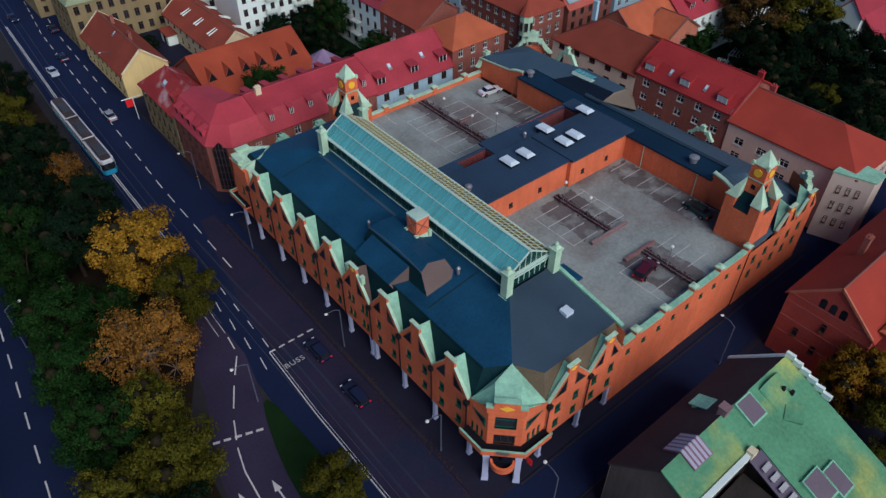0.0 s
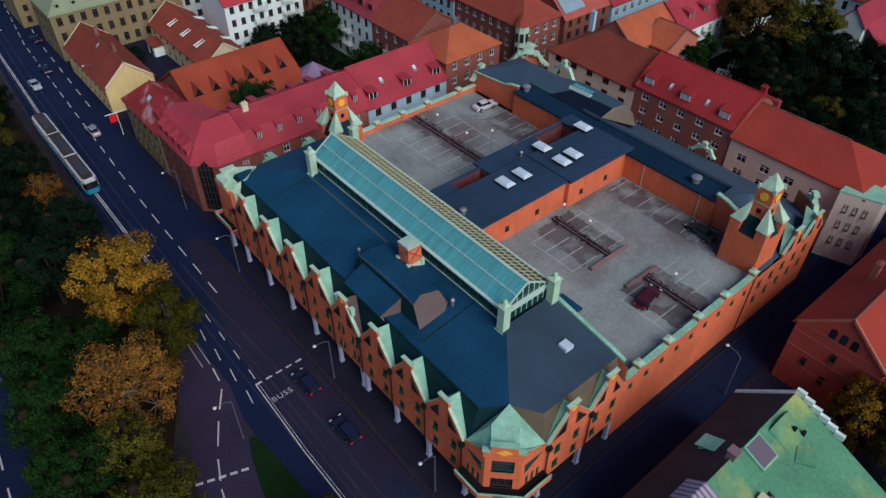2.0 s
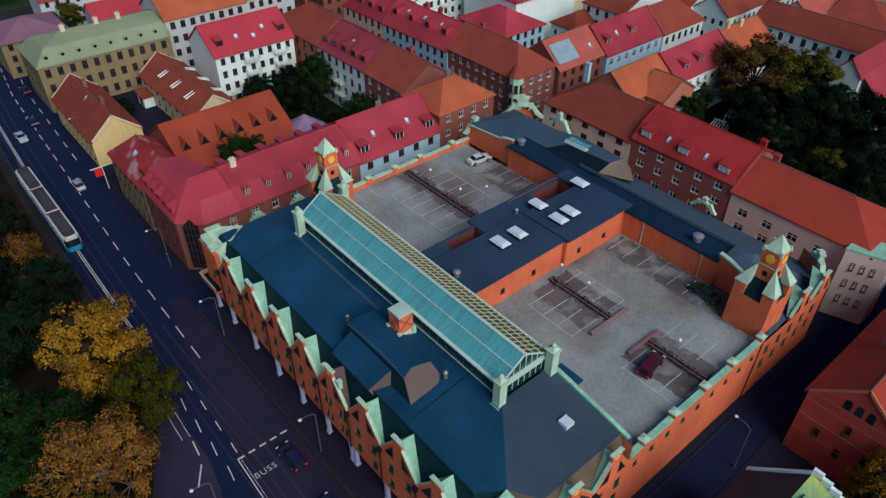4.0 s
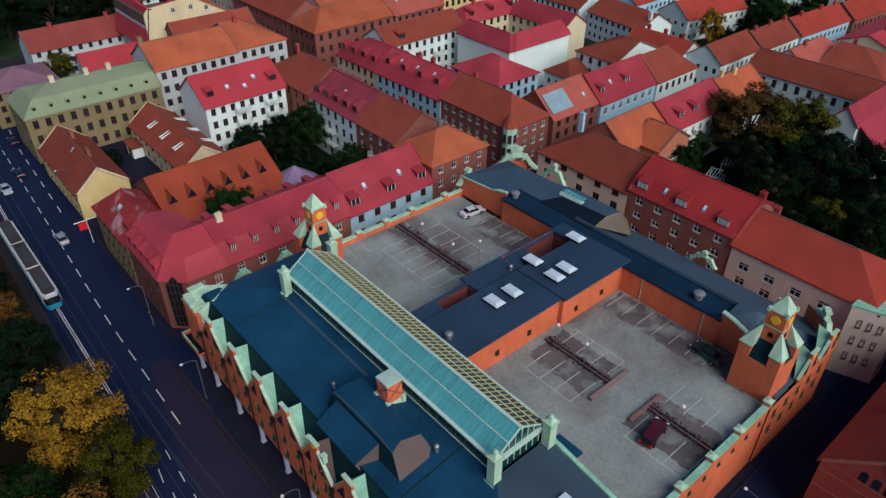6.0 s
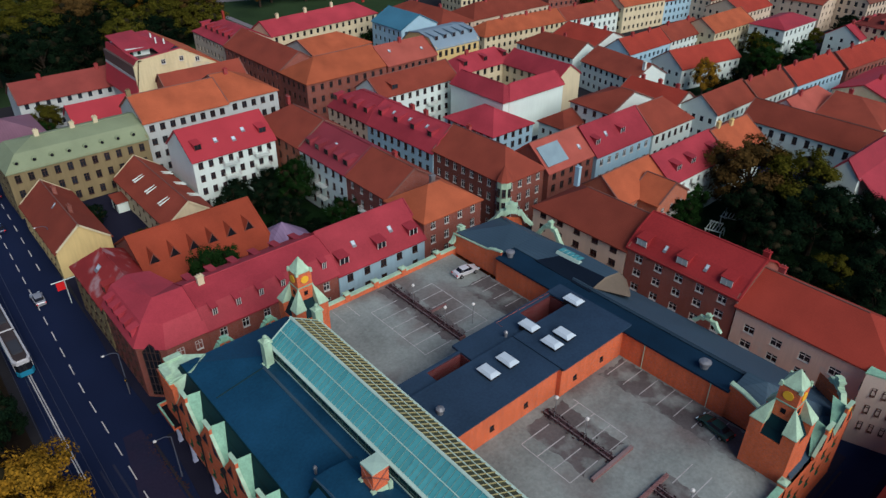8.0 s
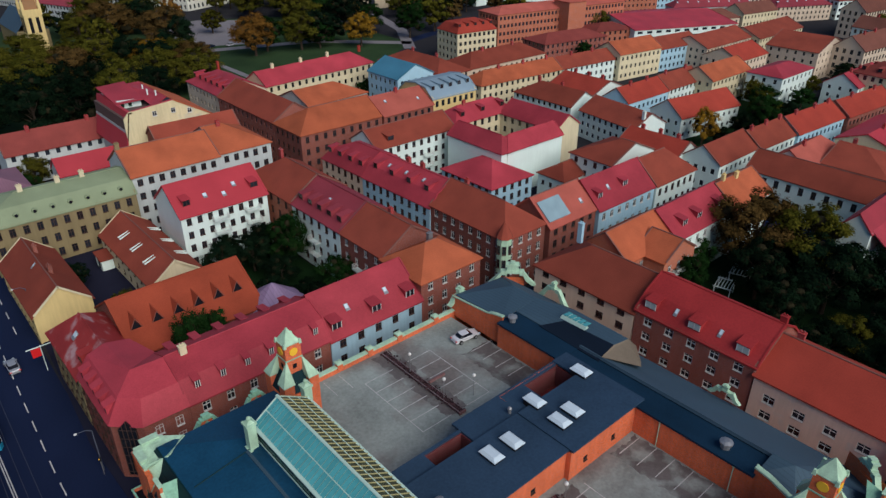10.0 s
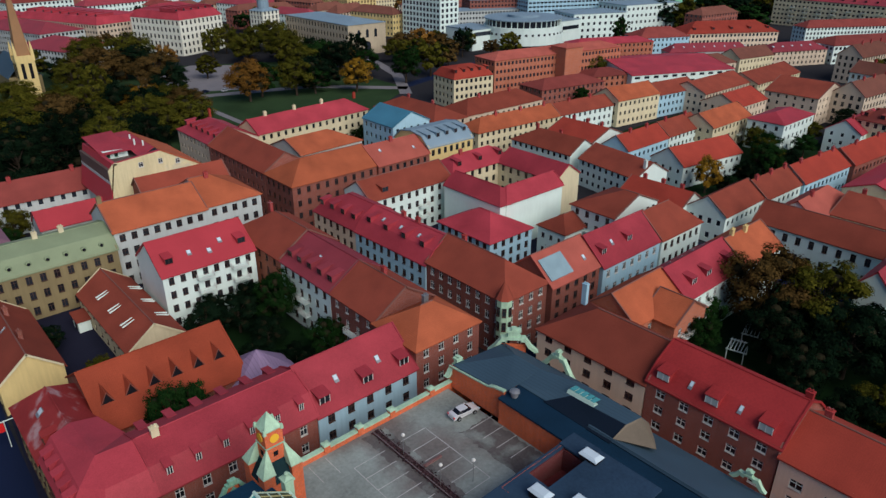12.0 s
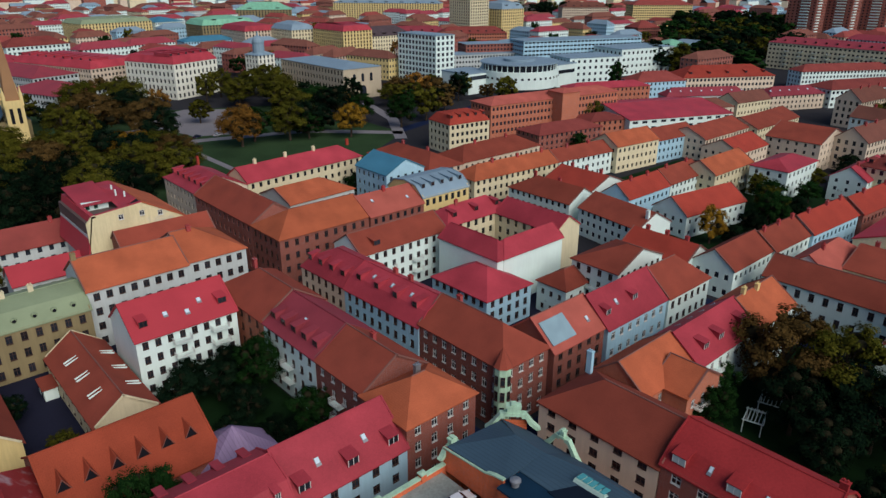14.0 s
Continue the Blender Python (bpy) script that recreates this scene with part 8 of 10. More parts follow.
def tree_mesh(kind, seed, h, r, n_clump, per, leaf, bare=False):
    """Trunk with limbs, and a crown of leaf clumps with gaps."""
    rng = random.Random(seed)
    t = Geo()
    zc = h * 0.57
    top = Vector((rng.uniform(-0.5, 0.5), rng.uniform(-0.5, 0.5), h * 0.85))
    segs = [Vector((0, 0, -0.2)), Vector((rng.uniform(-0.2, 0.2), rng.uniform(-0.2, 0.2), h * 0.25)), Vector((top.x * 0.5, top.y * 0.5, h * 0.5)), top]
    rad = [h * 0.028, h * 0.021, h * 0.013, 0.05]
    for i in range(3):
        t.tube(segs[i], segs[i + 1], rad[i], rad[i + 1], k=7)
    lv = Geo()
    lobes = []
    n_lobe = 13
    for i in range(n_lobe):
        a = i * 2.39996 + rng.uniform(-0.35, 0.35)
        z = 1 - 1.9 * (i + 0.35) / n_lobe
        out = math.sqrt(max(0, 1 - z * z)) * rng.uniform(0.55, 0.80)
        lobes.append((Vector((math.cos(a) * out * r, math.sin(a) * out * r, zc + z * h * 0.31)), r * rng.uniform(0.34, 0.50)))
    for i, (lc, lr) in enumerate(lobes):
        b0 = segs[1].lerp(segs[2], rng.random())
        mid = b0.lerp(lc, 0.55) + Vector((0, 0, h * 0.03))
        t.tube(b0, mid, h * 0.011, h * 0.007, k=5)
        t.tube(mid, lc, h * 0.007, 0.03, k=4)
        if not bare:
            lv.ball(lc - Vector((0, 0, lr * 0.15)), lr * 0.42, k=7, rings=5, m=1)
        for k in range(max(3, n_clump // n_lobe)):
            d = Vector((rng.gauss(0, 1), rng.gauss(0, 1), rng.gauss(0.35, 0.8))).normalized()
            c = lc + Vector((d.x, d.y, d.z * 0.85)) * lr * rng.uniform(0.62, 0.95)
            if bare:
                t.tube(lc, c, h * 0.004, 0.015, k=4)
            cr = lr * rng.uniform(0.26, 0.46)
            for j in range(per):
                e = Vector((rng.gauss(0, 1), rng.gauss(0, 1), rng.gauss(0, 0.7)))
                e = e.normalized() * (cr * rng.random() ** 0.4)
                p = c + e
                nrm = (d * 0.7 + e.normalized() * 0.5 + Vector((rng.uniform(-0.6, 0.6), rng.uniform(-0.6, 0.6), rng.uniform(0.0, 0.9)))).normalized()
                u = nrm.orthogonal().normalized()
                v = nrm.cross(u)
                q = rng.uniform(0, math.tau)
                u, v = u * math.cos(q) + v * math.sin(q), v * math.cos(q) - u * math.sin(q)
                w = leaf * rng.uniform(0.6, 1.3)
                lv.face(p - u * w * 0.5, p + v * w * 0.35, p + u * w * 0.6, p - v * w * 0.35)
    return t.mesh("trunk", [mat("pale_bark", (0.16, 0.11, 0.07), 0.9, var=0.4, scale=3.0) if bare else BARK]), lv.mesh("crown", [LEAF[kind], CROWN_SHADE])


def tree(kind, x, y, h=14.0, r=5.0, size="big", z=0.12, group="park trees"):
    seed = (int(abs(x * 7 + y * 3))) % 3
    key = (kind, seed, size)
    if key not in TREES:
        TREES[key] = tree_mesh(kind, seed + len(kind), 14.0, 5.5, 78 if size == "far" else 220, {"big": 74, "sparse": 46, "far": 34}[size], 0.9 if size == "far" else 0.33, size == "sparse")
    tm, cm = TREES[key]
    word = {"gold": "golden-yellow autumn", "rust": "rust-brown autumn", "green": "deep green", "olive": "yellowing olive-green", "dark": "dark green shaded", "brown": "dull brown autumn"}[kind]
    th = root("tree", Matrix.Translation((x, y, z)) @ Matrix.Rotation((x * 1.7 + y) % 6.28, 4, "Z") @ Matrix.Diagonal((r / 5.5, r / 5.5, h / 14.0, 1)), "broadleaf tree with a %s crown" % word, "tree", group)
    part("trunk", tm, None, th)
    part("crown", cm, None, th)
    return th


for k, x, y, h, r in (
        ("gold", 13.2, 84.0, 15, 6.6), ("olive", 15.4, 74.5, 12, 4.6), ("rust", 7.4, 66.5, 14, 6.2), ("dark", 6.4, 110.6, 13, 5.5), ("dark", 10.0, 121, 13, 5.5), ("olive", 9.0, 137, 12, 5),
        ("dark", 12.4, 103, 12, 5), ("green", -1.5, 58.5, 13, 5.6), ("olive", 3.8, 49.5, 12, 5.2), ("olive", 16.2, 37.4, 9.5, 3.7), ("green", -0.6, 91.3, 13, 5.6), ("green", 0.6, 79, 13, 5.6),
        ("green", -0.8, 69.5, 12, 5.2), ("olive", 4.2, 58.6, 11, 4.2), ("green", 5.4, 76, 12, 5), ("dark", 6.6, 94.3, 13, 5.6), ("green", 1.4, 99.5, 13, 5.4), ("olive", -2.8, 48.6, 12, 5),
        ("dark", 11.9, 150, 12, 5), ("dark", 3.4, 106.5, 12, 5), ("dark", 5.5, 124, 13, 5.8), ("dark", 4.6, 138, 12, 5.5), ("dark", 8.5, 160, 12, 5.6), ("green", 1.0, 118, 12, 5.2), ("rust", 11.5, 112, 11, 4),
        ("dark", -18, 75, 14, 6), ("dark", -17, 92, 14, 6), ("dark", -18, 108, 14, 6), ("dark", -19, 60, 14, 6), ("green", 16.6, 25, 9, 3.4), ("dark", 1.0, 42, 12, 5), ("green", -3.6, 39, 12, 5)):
    tree(k, x, y, h, r * (0.86 if k in ("green", "dark") else 0.94), "sparse" if k == "rust" else "big", group="avenue trees")
for k, x, y, h, r in (
        ("gold", 72.5, 8.5, 11, 4.2), ("olive", 70.0, 2.0, 11, 4.4),
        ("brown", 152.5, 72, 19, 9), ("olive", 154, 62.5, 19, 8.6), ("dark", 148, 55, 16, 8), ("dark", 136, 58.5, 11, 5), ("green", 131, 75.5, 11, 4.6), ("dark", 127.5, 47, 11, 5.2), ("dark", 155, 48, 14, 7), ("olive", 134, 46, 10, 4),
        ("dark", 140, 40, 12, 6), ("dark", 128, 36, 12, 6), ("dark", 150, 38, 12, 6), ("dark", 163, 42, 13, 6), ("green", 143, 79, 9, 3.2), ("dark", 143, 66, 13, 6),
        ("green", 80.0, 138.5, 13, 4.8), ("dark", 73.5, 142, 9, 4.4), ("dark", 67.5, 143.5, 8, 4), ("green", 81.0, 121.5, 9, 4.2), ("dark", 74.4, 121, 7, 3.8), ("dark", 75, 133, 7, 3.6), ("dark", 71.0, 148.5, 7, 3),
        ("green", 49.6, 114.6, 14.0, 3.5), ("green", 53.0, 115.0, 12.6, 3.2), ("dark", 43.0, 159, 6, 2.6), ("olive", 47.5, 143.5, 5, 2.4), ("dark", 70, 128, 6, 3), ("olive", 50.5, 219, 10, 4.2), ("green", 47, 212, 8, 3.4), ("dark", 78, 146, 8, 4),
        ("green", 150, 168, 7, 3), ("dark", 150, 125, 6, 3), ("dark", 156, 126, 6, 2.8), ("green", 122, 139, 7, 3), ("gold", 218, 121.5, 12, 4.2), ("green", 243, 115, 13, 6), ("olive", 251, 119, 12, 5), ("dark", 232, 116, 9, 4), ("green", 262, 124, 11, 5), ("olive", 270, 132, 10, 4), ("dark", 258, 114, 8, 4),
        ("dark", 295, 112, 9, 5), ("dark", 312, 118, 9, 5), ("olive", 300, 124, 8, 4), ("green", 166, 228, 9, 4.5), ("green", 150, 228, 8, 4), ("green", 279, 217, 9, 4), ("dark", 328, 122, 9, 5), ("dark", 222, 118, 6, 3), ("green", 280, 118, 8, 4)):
    tree(k, x, y, h, r, "big", group="courtyard trees")
for k, x, y, h, r in (
        ("olive", 111, 284, 15, 7), ("brown", 128, 293, 14, 7), ("brown", 86, 306, 15, 8), ("olive", 70, 300, 15, 8), ("rust", 171, 325, 15, 7), ("olive", 194, 322, 14, 7), ("gold", 220, 309, 13, 6),
        ("olive", 157, 438, 16, 9), ("olive", 136, 440, 16, 9), ("green", 252, 310, 14, 6), ("dark", 235, 346, 15, 8), ("dark", 62, 262, 14, 7), ("dark", 75, 262, 14, 7), ("olive", 88, 262, 14, 7), ("dark", 101, 262, 13, 6),
        ("olive", 96, 282, 14, 7), ("dark", 118, 303, 14, 7), ("brown", 146, 366, 16, 9), ("brown", 126, 385, 18, 10), ("olive", 232, 400, 16, 9), ("green", 236, 364, 14, 8), ("dark", 208, 330, 13, 7), ("olive", 103, 330, 14, 8), ("gold", 118, 318, 13, 7), ("dark", 50, 275, 15, 8), ("dark", 40, 262, 15, 8), ("dark", 46, 300, 15, 8), ("olive", 62, 330, 15, 8), ("olive", 80, 345, 15, 8),
        ("green", 245, 335, 12, 6), ("olive", 216, 350, 14, 7), ("brown", 300, 372, 12, 7), ("brown", 320, 360, 11, 6), ("olive", 285, 360, 11, 6), ("olive", 325, 245, 11, 5), ("dark", 150, 410, 14, 8), ("olive", 248, 440, 16, 9)):
    tree(k, x, y, h * 1.3, r * 1.35, "big")
for k, x, y, h, r in (
        ("olive", 134, 489, 16, 8.6), ("dark", 143, 467, 16, 8.7), ("brown", 155, 470, 18, 7.6), ("brown", 146, 415, 15, 9.2), ("dark", 120, 377, 16, 8.0), ("olive", 112, 384, 19, 8.4), ("olive", 223, 457, 18, 7.8), ("olive", 216, 417, 18, 9.2),
        ("olive", 245, 455, 17, 9.0), ("olive", 78, 321, 18, 7.6), ("brown", 88, 312, 18, 8.7), ("olive", 99, 303, 16, 7.6), ("dark", 111, 317, 18, 8.4), ("olive", 127, 303, 18, 9.3), ("olive", 124, 281, 17, 9.1), ("dark", 76, 296, 17, 9.4),
        ("dark", 89, 284, 19, 7.7), ("dark", 101, 274, 16, 7.9), ("dark", 147, 354, 17, 8.3), ("dark", 69, 293, 16, 8.7), ("olive", 97, 335, 17, 9.3)):
    tree(k, x, y, h, r, "big")

for k, x, y, h, r in (
        ("brown", 300, 330, 10, 6), ("dark", 310, 345, 10, 6), ("brown", 322, 352, 11, 6), ("dark", 330, 372, 12, 7), ("olive", 338, 385, 12, 7), ("olive", 345, 362, 13, 7), ("dark", 316, 372, 12, 6),
        ("green", 290, 352, 11, 6), ("brown", 345, 340, 10, 6), ("dark", 225, 432, 15, 8), ("green", 240, 420, 14, 7), ("brown", 262, 452, 13, 7), ("dark", 250, 400, 14, 7)):
    tree(k, x, y, h, r, "far", group="park trees")

# ---- vehicles ----
CARGLASS = mat("car_glass", (0.010, 0.012, 0.018), 0.2, var=0.1, bump=0, spec=0.3)


def car(color, x, y, yaw, z=0.012, estate=False, label="", group="cars on the avenue"):
    name = "car_paint_%s" % color
    cols = {"black": (0.014, 0.021, 0.058), "white": (0.72, 0.73, 0.75), "silver": (0.32, 0.34, 0.37), "red": (0.085, 0.008, 0.018), "green": (0.02, 0.06, 0.05), "blue": (0.03, 0.05, 0.10), "pale": (0.45, 0.52, 0.58)}
    pm = mat(name, cols[color], 0.25, metal=0.2, var=0.08, bump=0, spec=0.6)
    th = root("car", pose(x, y, z, 0, 0, yaw), label or "%s parked car with dark windows" % color, "car", group)
    L, W = 2.3, 0.9
    prof = [(-L, 0.35), (-L, 0.75), (-L + 0.12, 0.95), (-1.25, 1.0), (1.1, 0.98), (L - 0.35, 0.82), (L, 0.62), (L, 0.35)]
    g = Geo()
    half = lambda p: W * (1 - 0.17 * (abs(p) / L) ** 5)
    a = [Vector((p, -half(p), q)) for p, q in prof]
    b = [Vector((p, half(p), q)) for p, q in prof]
    ai = [Vector((p * 0.985, -half(p) + 0.14, q + 0.0 if q < 0.4 else q + 0.05)) for p, q in prof]
    bi = [Vector((p * 0.985, half(p) - 0.14, q + 0.0 if q < 0.4 else q + 0.05)) for p, q in prof]
    k = len(prof)
    g.face(*a)
    g.face(*reversed(b))
    for i in range(k):
        j = (i + 1) % k
        g.face(a[i], ai[i], ai[j], a[j])
        g.face(ai[i], bi[i], bi[j], ai[j])
        g.face(bi[i], b[i], b[j], bi[j])
    part("body", g, [pm], th)
    r0 = -L + 0.15 if estate else -1.55
    base = [(r0 - 0.1, -0.68), (r0 + 0.25, -0.8), (0.7, -0.8), (1.08, -0.66), (1.08, 0.66), (0.7, 0.8), (r0 + 0.25, 0.8), (r0 - 0.1, 0.68)]
    rk = 0.2 if estate else 0.45
    topp = [(r0 + rk, -0.56), (r0 + rk + 0.3, -0.62), (0.05, -0.62), (0.35, -0.54), (0.35, 0.54), (0.05, 0.62), (r0 + rk + 0.3, 0.62), (r0 + rk, 0.56)]
    g = Geo()
    lo = [Vector((p, q, 0.98)) for p, q in base]
    hi = [Vector((p, q, 1.42)) for p, q in topp]
    for i in range(8):
        j = (i + 1) % 8
        g.face(lo[i], lo[j], hi[j], hi[i])
    g.face(*hi)
    part("cabin_glass", g, [CARGLASS], th, "dark glass cabin")
    g = Geo()
    g.slab([(p, q, 1.46) for p, q in topp], 0.06)
    part("roof", g, [pm], th)
    for sx in (-1, 1):
        for ex in (-1.4, 1.42):
            g = Geo()
            g.tube((ex, sx * 0.74, 0.33), (ex, sx * 0.93, 0.33), 0.33, k=14)
            tw = part("wheel", g, [RUBBER], th)
            g = Geo()
            g.tube((ex, sx * 0.92, 0.33), (ex, sx * 0.945, 0.33), 0.2, k=10)
            part("rim", g, [STEEL], tw)
        g = Geo()
        g.box(L - 0.12, L + 0.012, sx * 0.68 - 0.18, sx * 0.68 + 0.18, 0.6, 0.74)
        part("headlight", g, [DOME], th)
        g = Geo()
        g.box(-L - 0.02, -L + 0.1, sx * 0.7 - 0.15, sx * 0.7 + 0.15, 0.72, 0.88)
        part("tail_light", g, [REDPAINT], th)
        g = Geo()
        g.box(0.75, 0.95, sx * 0.98 - 0.08, sx * 0.98 + 0.08, 1.0, 1.12)
        part("mirror", g, [pm], th)
    return th


car("black", 26.2, 58.6, 92, estate=True, label="black estate car waiting at the stop line")
car("black", 26.1, 49.2, 92, estate=True, label="black estate car queuing in the bus lane")
car("silver", 26.2, 139, 91, label="silver saloon car driving on the avenue")
car("pale", 23.0, 166, 271, label="pale blue saloon car on the avenue")
car("black", 27.0, 172, 91, label="black saloon car on the avenue")
car("black", 24.2, 203, 271, label="dark saloon car far up the avenue")
car("black", 30.2, 190, 91, label="dark saloon car at the kerb far off")
car("white", 80.7, 84.0, -6, DZ, label="white saloon car parked on the deck", group="cars on the deck")
car("red", 63.9, 34.7, 10, DZ, True, label="dark red estate car parked on the deck", group="cars on the deck")
car("green", 80.4, 38.0, 82, DZ, label="dark green car parked on the deck", group="cars on the deck")
for x, y, c in ((100.0, 101.5, "pale"), (100.2, 107.5, "silver"), (100.1, 114, "black"), (100.2, 121, "blue"), (103.4, 57.5, "silver"), (103.3, 64, "black"), (103.4, 45, "blue")):
    car(c, x, y, 90, label="%s car parked along the side street" % c, group="cars in the side street")
for x, y, c in ((150, 352, "silver"), (163, 356, "black"), (172, 353, "white"), (182, 348, "blue"), (140, 346, "black"), (205, 341, "silver")):
    car(c, x, y, 20, 0.18, label="%s car parked beside the park" % c, group="cars by the park")

tr = root("tram", pose(19.2, 133.0, 0.02, 0, 0, 90.5), "white and blue articulated tram with dark windows", "tram")
TRW = mat("tram_white", (0.50, 0.52, 0.54), 0.4, var=0.1, bump=0)
TRB = mat("tram_blue", (0.04, 0.26, 0.42), 0.4, var=0.1, bump=0)
for i, (a, b) in enumerate(((-14.5, -5.2), (-4.6, 4.6), (5.2, 14.5))):
    g = Geo()
    e0, e1 = (0.7, 0) if i == 0 else ((0, 0.7) if i == 2 else (0, 0))
    pl = [(a, -0.9 if e0 else -1.3), (a + e0, -1.3), (b - e1, -1.3), (b, -0.9 if e1 else -1.3), (b, 0.9 if e1 else 1.3), (b - e1, 1.3), (a + e0, 1.3), (a, 0.9 if e0 else 1.3)]
    g.prism(pl, 0.3, 1.25)
    part("lower_body", g, [TRB], tr, "blue lower tram body")
    g = Geo()
    g.prism([(x * 0.999, y * 0.97) for x, y in pl], 1.25, 2.6)
    part("window_band", g, [GLASS], tr, "dark tram window band")
    g = Geo()
    g.prism(pl, 2.6, 3.15)
    g.prism([(x, y * 0.8) for x, y in pl], 3.15, 3.35, top=0.96)
    part("roof", g, [TRW], tr, "pale tram roof edge")
    g = Geo()
    g.prism([(x * 0.985, y * 0.74) for x, y in pl], 3.35, 3.42)
    part("roof_panel", g, [mat("sooty_roof", (0.055, 0.045, 0.045), 0.7, var=0.5, scale=1.0)], tr, "sooty brown tram roof")
    g = Geo()
    g.box((a + b) / 2 - 2.6, (a + b) / 2 + 1.2, -0.75, 0.75, 3.35, 3.75)
    part("roof_box", g, [mat("dark_roof_box", (0.05, 0.055, 0.065), 0.6, var=0.3)], tr, "dark roof equipment box")
    for j in range(6):
        g = Geo()
        x = a + (b - a) * (j + 0.5) / 6
        for s in (-1, 1):
            g.box(x - 0.06, x + 0.06, s * 1.29 - 0.03, s * 1.29 + 0.03, 1.25, 2.6)
        part("window_post", g, [TRW], tr)
for x in (-4.9, 4.9):
    g = Geo()
    g.box(x - 0.35, x + 0.35, -1.15, 1.15, 0.4, 3.1)
    part("bellows", g, [RUBBER], tr, "black rubber bellows")
g = Geo()
for s in (-0.5, 0.5):
    g.tube((0.5, s, 3.35), (-0.8, s, 4.3), 0.04, k=4)
    g.tube((-0.8, s, 4.3), (0.4, s, 5.2), 0.04, k=4)
g.tube((0.4, -0.9, 5.2), (0.4, 0.9, 5.2), 0.05, k=4)
part("pantograph", g, [BLACKMETAL], tr)

# ---- road markings ----
def marks(name, lines, w, label, z=0.016):
    g = Geo()
    for a, b in lines:
        a, b = Vector(a), Vector(b)
        d = (b - a).normalized()
        n = Vector((-d.y, d.x)) * w / 2
        g.prism([tuple(a + n), tuple(a - n), tuple(b - n), tuple(b + n)], z - 0.008, z + 0.004)
    return tagged(part(name, g, [PAINT]), label, "road marking", kind="structure")


cx_ = lambda y: 24.8 + max(0, y - 110) * 0.03 + max(0, y - 190) * 0.07
marks("lane_dashes", [((cx_(y), y), (cx_(y + 3), y + 3)) for y in np.arange(82, 260, 5.4)], 0.16, "dashed white lane line")
marks("lane_dashes", [((cx_(y) + 3.2, y), (cx_(y + 3) + 3.2, y + 3)) for y in np.arange(150, 210, 6.5)], 0.18, "dashed white lane line")
for o in (-0.16, 0.16):
    marks("edge_line", [((19.5 + o, 92), (19.5 + o, 120)), ((19.5 + o, 120), (20.0 + o, 150)), ((20.0 + o, 150), (21.5 + o, 200))], 0.16, "solid white tramway edge line")
marks("edge_line", [((21.0, 62.8), (20.7, 50)), ((20.7, 50), (21.0, 20)), ((21.0, 20), (21.0, -20))], 0.14, "solid white bus lane line")
marks("edge_line", [((21.35, 62.6), (21.05, 50)), ((21.05, 50), (21.35, 20)), ((21.35, 20), (21.35, -20))], 0.06, "thin white bus lane line")
marks("edge_line", [((17.6, 92), (16.9, 70)), ((18.5, 92), (17.9, 70))], 0.07, "thin worn white line in the asphalt")
marks("stop_line", [((21.0 + i * 1.5, 62.9), (21.9 + i * 1.5, 62.9)) for i in range(5)], 0.26, "broken white stop line")
marks("stop_line", [((8.6 + i * 1.25, 54.4 - i * 0.42), (9.4 + i * 1.25, 54.1 - i * 0.42)) for i in range(5)], 0.35, "broken white stop line across the slip road")
marks("stop_line", [((14.8, 89.2), (18.4, 90.6))], 0.3, "white stop line by the tramway")
curve = [(17.9, 69.5), (17.5, 65.6), (14.9, 61.3), (12.3, 56.3), (10.7, 52), (9.9, 48.5), (9.6, 44), (9.6, 38), (9.6, 30), (9.6, 15)]
marks("lane_dashes", [(Vector(a).lerp(Vector(b), 0.1), Vector(a).lerp(Vector(b), 0.75)) for a, b in zip(curve[:4], curve[1:5])] + list(zip(curve[4:-1], curve[5:])), 0.18, "white centre line of the slip road", 0.02)
marks("lane_dashes", [((-8.9 + (y - 60) * 0.075, y), (-8.9 + (y + 3 - 60) * 0.075, y + 3)) for y in np.arange(36, 120, 5.8)], 0.2, "dashed white centre line")
marks("lane_dashes", [((21.4, y), (21.5, y + 1.9)) for y in np.arange(63.9, 78, 4.4)] + [((19.3, y), (19.6, y + 2.4)) for y in np.arange(60.5, 76, 4.6)], 0.13, "short white guide dashes")
for x, y in ((11.8, 44.6), (8.0, 45.6)):
    g = Geo()
    g.box(x - 0.1, x + 0.1, y - 3.0, y - 0.6, 0.012, 0.024)
    g.prism([(x - 0.45, y - 0.7), (x + 0.45, y - 0.7), (x, y + 0.9)], 0.012, 0.024)
    tagged(part("turn_arrow", g, [PAINT]), "white painted lane arrow", "road marking", kind="structure")
tx = bpy.data.curves.new("bus_lane_word", "FONT")
tx.body = "BUSS"
tx.size = 1.2
tx.space_character = 1.18
tx.extrude = 0.004
to = new("bus_lane_word", tx)
to.matrix_world = pose(21.5, 58.7, 0.02, 0, 0, 0)
to.data.materials.append(FADED)
dg = bpy.context.evaluated_depsgraph_get()
tm = bpy.data.meshes.new_from_object(to.evaluated_get(dg))
bpy.data.objects.remove(to)
tw = new("bus_lane_word", tm)
tw.matrix_world = pose(21.4, 58.9, 0.02)
tagged(tw, "white painted word on the bus lane", "road marking", kind="structure")
RAIL = mat("tram_rail", (0.10, 0.10, 0.12), 0.35, metal=0.7, var=0.2, bump=0)
